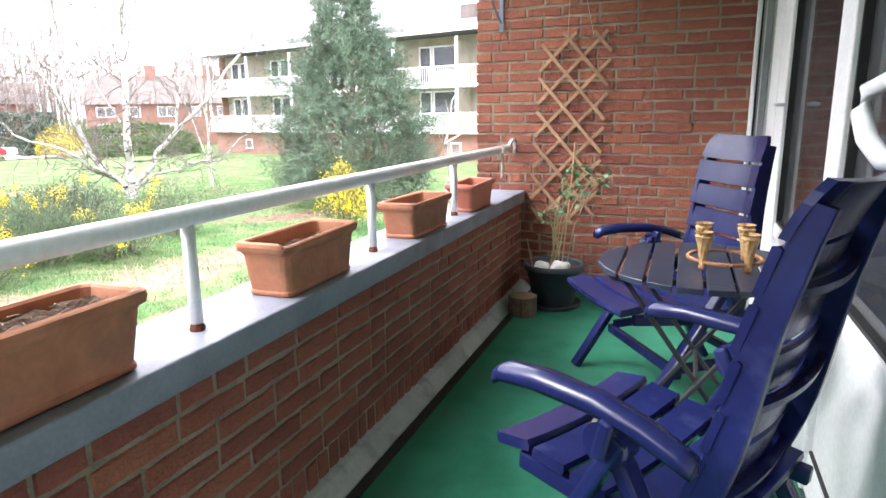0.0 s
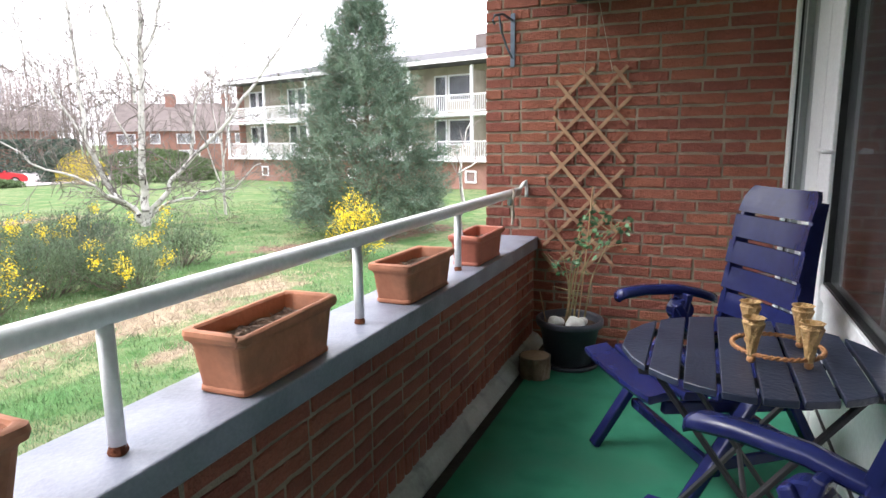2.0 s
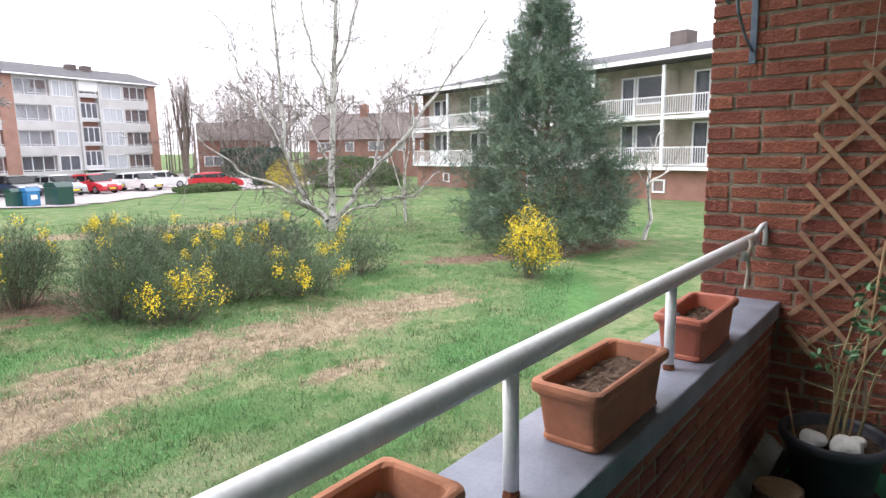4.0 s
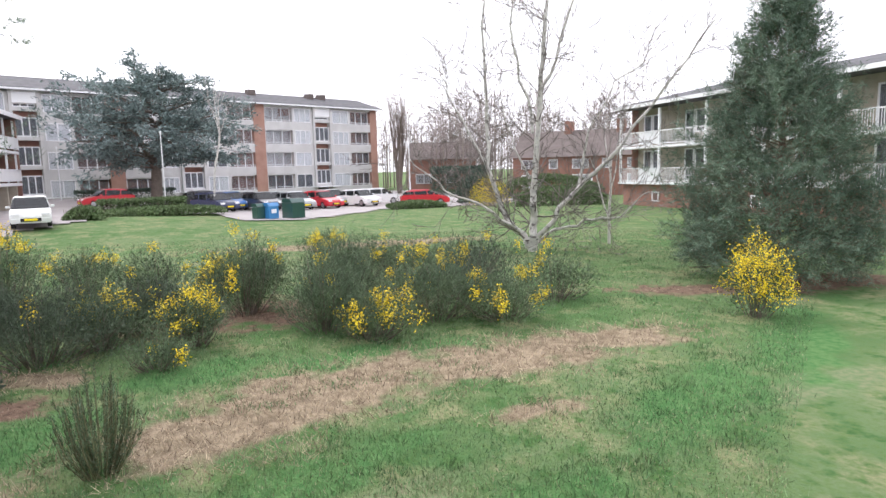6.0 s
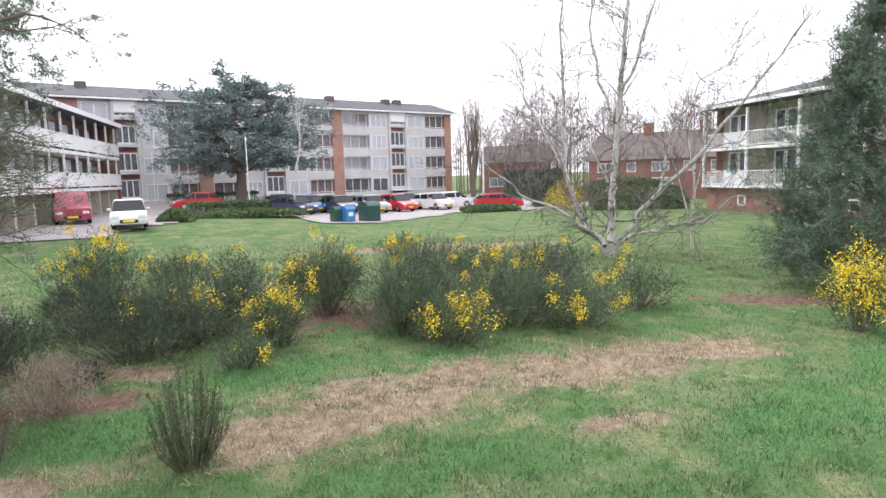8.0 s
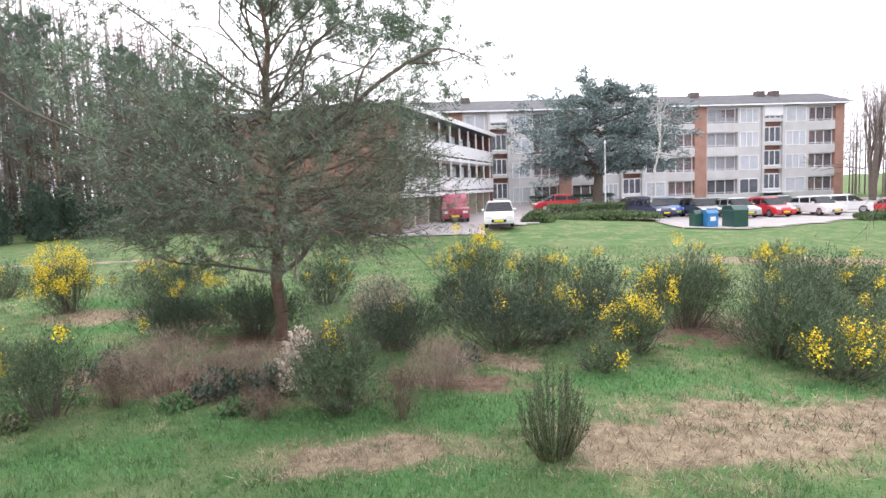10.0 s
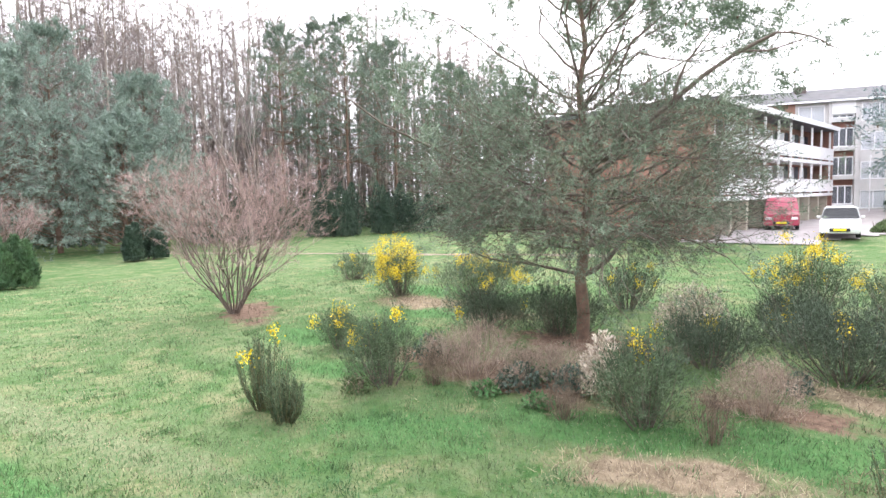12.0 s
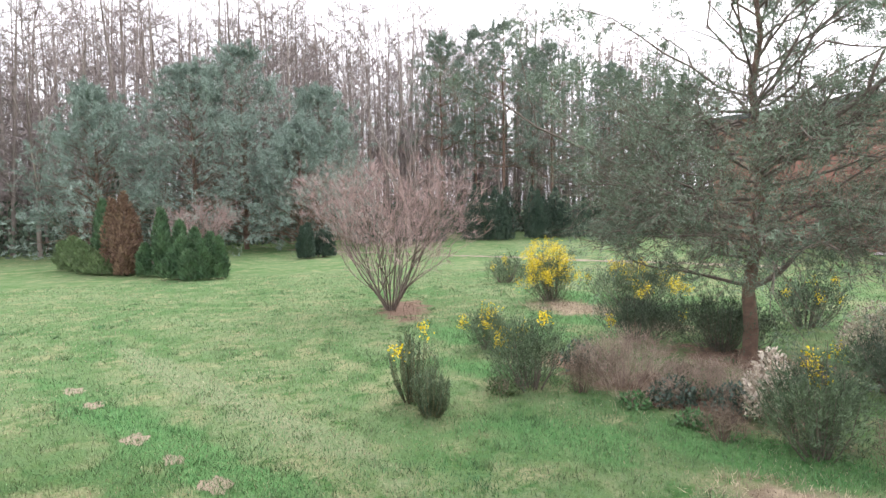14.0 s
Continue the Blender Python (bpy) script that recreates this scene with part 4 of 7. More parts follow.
def table():
    cx, cy, R, top = 1.925, 2.49, 0.335, 0.708
    th = empty("bistro_table", pose(cx, cy, 0.002), "round folding table with weathered dark blue wooden slats", "table")
    n, gap = 8, 0.011
    w = 2 * R / n
    for i in range(n):
        x0, x1 = -R + i * w + gap / 2, -R + (i + 1) * w - gap / 2
        bm = bmesh.new()
        y0, y1 = math.sqrt(max(0, R * R - x0 * x0)), math.sqrt(max(0, R * R - x1 * x1))
        xm = (x0 + x1) / 2
        ym = math.sqrt(R * R - xm * xm)
        y0, y1 = max(y0, .07), max(y1, .07)
        prism(bm, [(x0, -y0), (xm, -ym), (x1, -y1), (x1, y1), (xm, ym), (x0, y0)], top - 0.018, top, "z")
        bmesh.ops.bevel(bm, geom=list(bm.edges), offset=0.002, segments=1, affect="EDGES")
        part("slat", bm, SLATE, th)
    for y in (-0.17, 0.17):
        part("batten", boxed((-R * .82, y - .015, top - .036), (R * .82, y + .015, top - .019), 0.002), DARKMETAL, th)
    for y, s in ((-0.17, 1), (-0.145, -1), (0.17, 1), (0.145, -1)):
        bm = bmesh.new()
        beam(bm, (s * 0.24, y, top - .03), (-s * 0.25, y, 0.0), 0.012, 0.026, 0.002, up=(0, 1, 0))
        part("leg", bm, DARKMETAL, th)
    for s, z in ((1, 0.05), (-1, 0.05), (0, 0.35)):
        bm = bmesh.new()
        tube(bm, [(s * 0.225, -0.17, z), (s * 0.225, 0.17, z)], 0.008, 8)
        part("crossbar", bm, DARKMETAL, th)


table()


def candle_ring():
    cx, cy, z, R = 1.985, 2.47, 0.711, 0.108
    th = empty("candle_holder", pose(cx, cy, z), "coppery rope ring holding four golden wicker cones, on the table", "candle holder")
    n = 96
    for k, ph in enumerate((0.0, math.pi)):
        # two strands laid round each other
        bm = bmesh.new()
        pts = []
        for i in range(n + 1):
            a = i * math.tau / n
            rr = R + 0.0035 * math.cos(a * 22 + ph)
            pts.append((rr * math.cos(a), rr * math.sin(a), 0.026 + 0.0035 * math.sin(a * 22 + ph)))
        tube(bm, pts, 0.0042, 6, False)
        part("ring", bm, ROPE, th, smooth=True)
    for a in (0.93, 2.20, 4.05, 5.33):
        x, y = R * math.cos(a), R * math.sin(a)
        bm = bmesh.new()
        lathe(bm, [(0.003, 0.004), (0.008, 0.012), (0.0105, 0.03), (0.0155, 0.06), (0.0225, 0.092), (0.0275, 0.108), (0.0245, 0.1105), (0.0235, 0.116), (0.0285, 0.122), (0.0255, 0.1225), (0.021, 0.112), (0.012, 0.06)], 24, (x, y, 0))
        for v in bm.verts:
            ang = math.atan2(v.co.y - y, v.co.x - x)
            k = 1 + 0.055 * math.sin(ang * 8 + v.co.z * 320)
            v.co.x, v.co.y = x + (v.co.x - x) * k, y + (v.co.y - y) * k
        part("cone", bm, GOLD, th)
    for a in (0.93, 2.20, 4.05, 5.33):
        bm = bmesh.new()
        bmesh.ops.create_icosphere(bm, subdivisions=2, radius=0.0115, matrix=Matrix.Translation((R * math.cos(a), R * math.sin(a), 0.0115)))
        part("foot", bm, ROPE, th, smooth=True)


candle_ring()


# ---- plants ----
class Soup:
    """Collects loose blades and twigs for one mesh."""

    def __init__(self):
        self.v, self.f, self.n = [], [], 0

    def blades(self, p, d, length, width, r):
        """Thin pointed triangles: roots p, ways d, arrays of length and width."""
        k = len(p)
        if not k:
            return
        ref = r.normal(size=(k, 3))
        w = np.cross(d, ref)
        w /= np.linalg.norm(w, axis=1)[:, None] + 1e-9
        a, b, c = p - w * width[:, None] / 2, p + w * width[:, None] / 2, p + d * length[:, None]
        self.v.append(np.stack([a, b, c], 1).reshape(-1, 3))
        self.f.append(np.arange(3 * k).reshape(-1, 3) + self.n)
        self.n += 3 * k

    def leaves(self, p, d, length, width, r, out=None):
        """Diamond leaves of two triangles, facing anyhow or along out."""
        k = len(p)
        if not k:
            return
        w = np.cross(d, r.normal(size=(k, 3)) if out is None else out)
        w /= np.linalg.norm(w, axis=1)[:, None] + 1e-9
        m = p + d * (length * 0.5)[:, None]
        q = np.stack([p, m + w * width[:, None] / 2, p + d * length[:, None], m - w * width[:, None] / 2], 1).reshape(-1, 3)
        self.v.append(q)
        i = np.arange(k)[:, None] * 4 + self.n
        self.f.append(np.concatenate([i + [0, 1, 2], i + [0, 2, 3]]))
        self.n += 4 * k

    def limb(self, p0, p1, r0, r1, sides=4):
        p0, p1 = np.asarray(p0, float), np.asarray(p1, float)
        d = p1 - p0
        d = d / (np.linalg.norm(d) + 1e-9)
        x = np.cross(d, (0.31, 0.17, 0.93) if abs(d[2]) < 0.9 else (1, 0.2, 0))
        x /= np.linalg.norm(x)
        y = np.cross(d, x)
        a = np.arange(sides) * math.tau / sides
        o = np.cos(a)[:, None] * x + np.sin(a)[:, None] * y
        self.v.append(np.concatenate([p0 + o * r0, p1 + o * r1]))
        k = np.arange(sides)
        j = (k + 1) % sides
        self.f.append(np.concatenate([np.stack([k, j, j + sides], 1), np.stack([k, j + sides, k + sides], 1)]) + self.n)
        self.n += 2 * sides

    def put(self, name, material, parent=None, label="", smooth=False):
        me = bpy.data.meshes.new(name)
        if self.v:
            v, f = np.concatenate(self.v).astype(np.float32), np.concatenate(self.f).astype(np.int32)
            me.vertices.add(len(v))
            me.vertices.foreach_set("co", v.ravel())
            me.loops.add(f.size)
            me.loops.foreach_set("vertex_index", f.ravel())
            me.polygons.add(len(f))
            me.polygons.foreach_set("loop_start", np.arange(len(f), dtype=np.int32) * 3)
            if smooth:
                me.polygons.foreach_set("use_smooth", np.ones(len(f), dtype=bool))
            me.update(calc_edges=True)
            me.validate()
        me.materials.append(material)
        return part(name, me, material, parent, label)


def unit(v):
    return v / (np.linalg.norm(v, axis=-1, keepdims=True) + 1e-9)


def grow(r, p, d, length, radius, depth, out, kids=3, spread=0.7, lift=0.15, steps=4, wob=0.16, shrink=0.62, tips=None, thin=0.55):
    """A wandering limb with side limbs; segments go to out as (p0, p1, r0, r1, depth)."""
    p, d = np.array(p, float), unit(np.array(d, float))
    nodes = []
    for i in range(steps):
        q = p + d * length / steps
        r0, r1 = radius * (1 - (1 - thin) * i / steps), radius * (1 - (1 - thin) * (i + 1) / steps)
        out.append((p.copy(), q.copy(), r0, r1, depth))
        p = q
        d = unit(d + r.normal(size=3) * wob + np.array([0, 0, lift * 0.3]))
        nodes.append((p.copy(), d.copy(), r1))
    if tips is not None and depth == 0:
        tips.append((p.copy(), d.copy()))
    if depth > 0:
        for k in range(kids):
            q, dd, rr = nodes[min(len(nodes) - 1, int((k + 1) / kids * len(nodes)))] if k < kids - 1 else nodes[-1]
            side = unit(np.cross(dd, r.normal(size=3)))
            nd = unit(dd + side * spread * r.uniform(0.6, 1.3) + np.array([0, 0, lift]))
            grow(r, q, nd, length * shrink * r.uniform(0.75, 1.2), rr * 0.68, depth - 1, out, kids, spread, lift, max(2, steps - 1), wob, shrink, tips, thin)


def soup_of(segs, keep, sides_of):
    s = Soup()
    for p0, p1, r0, r1, dep in segs:
        if keep(dep):
            s.limb(p0, p1, r0, r1, sides_of(dep))
    return s


def gorse(x, y, h, w, flower=0.1, dark=False, label="", n=7600, spiky=False, mat=None, seedx=0):
    """A dense upright broom-like bush: woody stems, masses of fine shoots, clustered yellow flowers."""
    r = np.random.default_rng(int(abs(x * 977 + y * 131)) + seedx)
    z0 = ground_z(x, y)
    th = empty("gorse_bush", pose(x, y, z0), label or ("gorse bush thick with yellow blossom on the lawn" if flower > 0.45 else "dark green gorse bush with a few yellow flowers" if flower > 0.04 else "dense dark green gorse bush on the lawn"), "bush", "gorse bushes")
    stems, shoots, fl = Soup(), Soup(), Soup()
    w, h = w * (1.24 if not spiky else 1.0), h * (1.04 if not spiky else 1.0)
    k = int(20 * w) + 14 if not spiky else 60
    # a handful of rounded heads give the bush its uneven outline
    heads = max(3, int(5 * w)) if not spiky else 1
    H = []
    for i in range(heads):
        a, q = r.uniform(0, math.tau), math.sqrt(r.uniform(0, 1)) * 0.30 * w * (heads > 1)
        H.append((math.cos(a) * q, math.sin(a) * q, h * r.uniform(0.66, 1.0) * (1 - 0.25 * (q / (0.3 * w)) ** 2), w * r.uniform(0.26, 0.40) if heads > 1 else w * .5))
    H[0] = (H[0][0] * .3, H[0][1] * .3, h, H[0][3])
    H = np.array(H)
    for i in range(k):
        c = H[i % heads]
        a, q = r.uniform(0, math.tau), math.sqrt(r.uniform(0, 1))
        e = np.array([c[0] + math.cos(a) * q * c[3], c[1] + math.sin(a) * q * c[3], c[2] * (1 - .45 * q * q) * r.uniform(.8, 1.02)])
        b = e * [.35, .35, 0] - [0, 0, .04]
        m = (b + e) / 2 + [e[0] * .12, e[1] * .12, 0]
        stems.limb(b, m, .011 if not spiky else .008, .007, 4)
        stems.limb(m, e, .007, .003, 4)
        if spiky:
            nn = 85
            f = r.uniform(.15, 1.02, nn)[:, None]
            p = np.where(f < .5, b + (m - b) * f * 2, m + (e - m) * (f * 2 - 1)) + r.normal(size=(nn, 3)) * .012
            shoots.blades(p, unit(unit(e - m) * .8 + r.normal(size=(nn, 3)) * .45), r.uniform(.03, .085, nn), r.uniform(.006, .012, nn), r)
    stems.put("stemwork", BROOM if spiky else BARK, th)
    if not spiky:
        # sprigs over the heads, each set with short stiff leaves in all directions
        ns = int(n / 13 * max(0.45, w * h) * (0.5 if math.hypot(x, y) > 13.5 else 1.05))
        c = H[r.integers(0, heads, ns)]
        a = r.uniform(0, math.tau, ns)
        lat = np.arccos(r.uniform(-0.1, 1, ns))
        out = np.stack([np.sin(lat) * np.cos(a), np.sin(lat) * np.sin(a), np.cos(lat)], 1)
        rr = r.uniform(.45, .92, ns)
        p = np.stack([c[:, 0] + out[:, 0] * c[:, 3] * rr, c[:, 1] + out[:, 1] * c[:, 3] * rr, c[:, 2] * (.42 + .52 * out[:, 2] * rr)], 1)
        low = r.uniform(0, 1, ns) < .30
        p[low, 2] = r.uniform(.03, .45, low.sum()) * c[low, 2]
        p[low, :2] = c[low, :2] * .9 + out[low, :2] * (c[low, 3] * r.uniform(.4, .85, low.sum()))[:, None]
        d = unit(out * [.55, .55, .3] + [0, 0, .6] + r.normal(size=(ns, 3)) * .32)
        L = r.uniform(.12, .34, ns) * min(1.0, .5 + .5 * h)
        far = math.hypot(x, y) > 13.5
        per = 6 if far else 9
        for q in range(per):
            f = (q + r.uniform(0, 1, ns)) / per
            pp = p + d * (L * f)[:, None] + r.normal(size=(ns, 3)) * .012
            shoots.blades(pp, unit(d * 1.0 + r.normal(size=(ns, 3)) * .62), r.uniform(.03, .095, ns), r.uniform(.007, .015, ns) * (1.7 if far else 1), r)
        tip = r.uniform(0, 1, ns) < .85
        m = int(tip.sum())
        shoots.blades(p[tip] + d[tip] * (L[tip] * .8)[:, None], unit(d[tip] + [0, 0, .5] + r.normal(size=(m, 3)) * .16), r.uniform(.08, .22, m), r.uniform(.006, .011, m), r)
    shoots.put("foliage", mat or (GORSEDARK if dark else GORSE), th)
    if flower > 0:
        kc = max(2, int(22 * flower * max(.5, w * h)))
        for q in range(kc):
            c = H[r.integers(0, heads)]
            a, lat = r.uniform(0, math.tau), math.acos(r.uniform(.15 if flower < .6 else -.1, 1))
            o = np.array([math.sin(lat) * math.cos(a), math.sin(lat) * math.sin(a), math.cos(lat)])
            cc = np.array([c[0] + o[0] * c[3], c[1] + o[1] * c[3], c[2] * (.45 + .57 * o[2])])
            m = r.integers(40, 110)
            p = cc + r.normal(size=(m, 3)) * [.055, .055, .07] * (1.0 + .6 * flower)
            p[:, 2] = np.maximum(p[:, 2], .08)
            fl.leaves(p, unit(r.normal(size=(m, 3)) + [0, 0, .3]), r.uniform(.026, .05, m), r.uniform(.02, .036, m), r)
        fl.put("blossom", YELLOW, th, "bright yellow blossom")
    return th


def brush(x, y, h, w, mat, label, category, n=1600, leafy=False, spread=0.55, name="shrub"):
    """A loose low shrub of fine twigs, or of broad leaves."""
    r = np.random.default_rng(int(abs(x * 571 + y * 313)))
    th = empty(name, pose(x, y, ground_z(x, y)), label, category)
    st, s = Soup(), Soup()
    for i in range(int(40 * w) + 8):
        a = r.uniform(0, math.tau)
        o = np.array([math.cos(a), math.sin(a), 0]) * r.uniform(0, w * 0.5)
        p0 = o * 0.4
        p1 = o * 0.8 + [r.normal() * .03, r.normal() * .03, h * r.uniform(.35, .6)]
        p2 = o * 1.0 + [r.normal() * .08, r.normal() * .08, h * r.uniform(.6, 1.0)]
        st.limb(p0 - [0, 0, .02], p1, 0.006, 0.004, 3)
        st.limb(p1, p2, 0.004, 0.0015, 3)
        for j in range(6):
            f = r.uniform(.2, 1)
            q = p1 + (p2 - p1) * f
            st.limb(q, q + unit(r.normal(size=3) + [0, 0, .3]) * r.uniform(.08, .25) * min(1, h + .3), 0.003, 0.001, 3)
    st.put("twigwork", DRYBRUSH if leafy else mat, th)
    a = r.uniform(0, math.tau, n)
    q = np.sqrt(r.uniform(0, 1, n)) * w * 0.5
    zt = h * (1 - 0.5 * (q / (w * .5)) ** 2)
    p = np.stack([np.cos(a) * q, np.sin(a) * q, zt * r.uniform(.15, 1, n)], 1)
    d = unit(r.normal(size=(n, 3)) * spread + [0, 0, 0.6])
    if leafy:
        s.leaves(p, d, r.uniform(.05, .10, n), r.uniform(.025, .05, n), r)
    else:
        s.blades(p, d, r.uniform(.10, .28, n), r.uniform(.004, .009, n), r)
    s.put("foliage" if leafy else "fine_brush", mat, th)
    return th


def needle_cloud(s, r, tips, per, length, width, spread=0.75, along=0.35, jitter=0.03):
    """Needle tufts round the ends and last stretch of twigs."""
    P, D = np.array([t[0] for t in tips]), np.array([t[1] for t in tips])
    i = np.repeat(np.arange(len(P)), per)
    back = r.uniform(-along, 0.06, len(i))[:, None]
    p = P[i] + D[i] * back + r.normal(size=(len(i), 3)) * jitter
    d = unit(D[i] * 0.7 + r.normal(size=(len(i), 3)) * spread)
    s.blades(p, d, r.uniform(.6, 1.1, len(i)) * length, np.full(len(i), width) * r.uniform(.7, 1.2, len(i)), r)


def pine(x, y, h, crown0, rad, label, seed, mat=PINE, lean=(0, 0), whorls=13, per_whorl=5, dense=20, nlen=0.13, nwid=0.013, droop=0.0, bark=PINEBARK, trunk=0.13, tipdepth=2, shape=0.8, wild=0.18, name="pine_tree", cones=False, limb=0.26, belly=0.0, extra=(), tufts=0, tuft_box=(3, 4, 2.4), thin=99.0, conical=False):
    """A pine: tapered trunk, whorled limbs that fork, tufts of needles at the ends, gaps between."""
    r = np.random.default_rng(seed)
    z0 = ground_z(x, y)
    th = empty(name, pose(x, y, z0), label, "tree")
    tr, tips, limbs = Soup(), [], []
    pts = []
    for i in range(11):
        f = i / 10
        pts.append(np.array([lean[0] * f * h + r.normal() * .05 * (f > 0), lean[1] * f * h + r.normal() * .05 * (f > 0), -0.1 + f * h]))
    for i in range(10):
        tr.limb(pts[i], pts[i + 1], trunk * (1 - .093 * i), trunk * (1 - .093 * (i + 1)), 9)
    tr.put("trunk", bark, th, smooth=True)
    for wv in range(whorls):
        f = wv / max(1, whorls - 1)
        hz = crown0 + (h - crown0) * f
        c = pts[0] + (pts[-1] - pts[0]) * (hz / h)
        reach = rad * ((1 - f) ** shape * 0.92 + 0.10) * (1 - belly * max(0, .25 - f) / .25)
        for b in range(per_whorl):
            a = b * math.tau / per_whorl + wv * 2.4 + r.normal() * 0.35
            up = r.uniform(-0.05, 0.35) + 0.6 * f - droop
            L = reach * r.uniform(0.65, 1.1)
            grow(r, c + [0, 0, r.normal() * .08], (math.cos(a), math.sin(a), up), L, max(0.010, trunk * limb * (1 - .6 * f) * min(1, L / 1.5)), tipdepth, limbs, 3, 0.75, 0.10, 4, wild, 0.48, tips, 0.4)
    for a, hz, up, L, rad0 in extra:
        grow(r, pts[0] + (pts[-1] - pts[0]) * (hz / h), (math.cos(radians(a)), math.sin(radians(a)), up), L, rad0, tipdepth, limbs, 4, 0.8, 0.10, 7, 0.10, 0.36, tips, 0.35)
    soup_of(limbs, lambda d: d > 0 or nlen < .25, lambda d: 5 if d == tipdepth else 3).put("branchwork", bark, th)
    cr = Soup()
    tips = [t for t in tips if t[0][2] < thin or r.uniform() < .85]
    needle_cloud(cr, r, tips, dense, nlen, nwid)
    mids = [(p1, unit(p1 - p0)) for p0, p1, a, b, d in limbs if d == 0 and (p1[2] < thin or r.uniform() < .4)]
    needle_cloud(cr, r, mids, max(2, dense // 3), nlen, nwid)
    inner = [(p1, unit(p1 - p0)) for p0, p1, a, b, d in limbs if d == 1 and (p1[2] < thin or r.uniform() < .1)]
    needle_cloud(cr, r, inner, max(2, dense // 3), nlen, nwid, 0.9)
    if tufts:
        # outer sprays filling the crown, thinned where the crown has gaps
        tw, ends = Soup(), []
        while len(ends) < tufts:
            o = unit(r.normal(size=3))
            q = o * r.uniform(.35, 1.0) ** .6 * [tuft_box[0], tuft_box[0], tuft_box[2]] + [0, 0, tuft_box[1]]
            if conical:
                f = 1 - math.sqrt(r.uniform(0.0, 1))
                lump = 1 + .42 * noise.noise(Vector((o[0] * 1.7, o[1] * 1.7, f * 9 + seed)))
                k = rad * (.10 + .92 * (1 - f) ** shape) * lump * r.uniform(.35, 1.0) ** .5 * (1 - belly * max(0, .18 - f) / .18)
                o = unit(o * [1, 1, 0] + [0, 0, 1e-6])
                q = o * k + [0, 0, crown0 + .1 + (h - crown0) * f]
                o = o + [0, 0, .5 + f]
            elif q[2] < .9 or noise.noise(Vector(q) * .8) < -.12:
                continue
            d = unit(o * [1, 1, .3] + r.normal(size=3) * .5 + [0, 0, .15])
            e = q + d * r.uniform(.25, .6)
            tw.limb(q, e, .007, .003, 3)
            ends.append((e, d))
        tw.put("twigwork", bark, th)
        needle_cloud(cr, r, ends, 46 if conical else 34, nlen, nwid, .8, .5, .045)
    cr.put("crown", mat, th, "needles in open tufts")
    if cones:
        cs = Soup()
        for i in r.integers(0, len(tips), 150):
            p = tips[i][0] + r.normal(size=3) * .05
            cs.limb(p, p + [0, 0, -.05], .016, .006, 5)
        cs.put("cone_crop", BARKLOG, th, "small dark cones")["kind"] = "stuff"
    return th


def bare_tree(x, y, h, label, seed, bark, name="bare_tree", radius=0.12, depth=4, kids=3, spread=0.6, lift=0.25, stems=1, first=0.35, lean=(0, 0), twig=TWIG, wob=0.12, shrink=0.62, fork=0.35, haze=0):
    """A leafless tree: forked stems, limbs and fine twigs."""
    r = np.random.default_rng(seed)
    th = empty(name, pose(x, y, ground_z(x, y)), label, "tree")
    segs, tips = [], []
    for s in range(stems):
        a = s * math.tau / max(1, stems) + 0.6
        d = np.array([math.cos(a) * fork * (stems > 1) + lean[0], math.sin(a) * fork * (stems > 1) + lean[1], 1.0])
        grow(r, (math.cos(a) * .06 * (stems > 1), math.sin(a) * .06 * (stems > 1), -0.1), d, h * first, radius, depth, segs, kids, spread, lift, 6, wob, shrink, tips, 0.6)
    soup_of(segs, lambda d: d > 1, lambda d: 8 if d == depth else 5).put("trunk", bark, th, smooth=True)
    tw = soup_of(segs, lambda d: d <= 1, lambda d: 3)
    if haze:
        P, D = np.array([t[0] for t in tips]), np.array([t[1] for t in tips])
        i = np.repeat(np.arange(len(P)), haze)
        n = len(i)
        tw.blades(P[i] - D[i] * r.uniform(0, .5, n)[:, None] * h * .06, unit(D[i] + r.normal(size=(n, 3)) * .5), r.uniform(.02, .07, n) * h, np.full(n, .0016 * h), r)
    tw.put("crown", twig, th, "fine bare twigs")
    return th


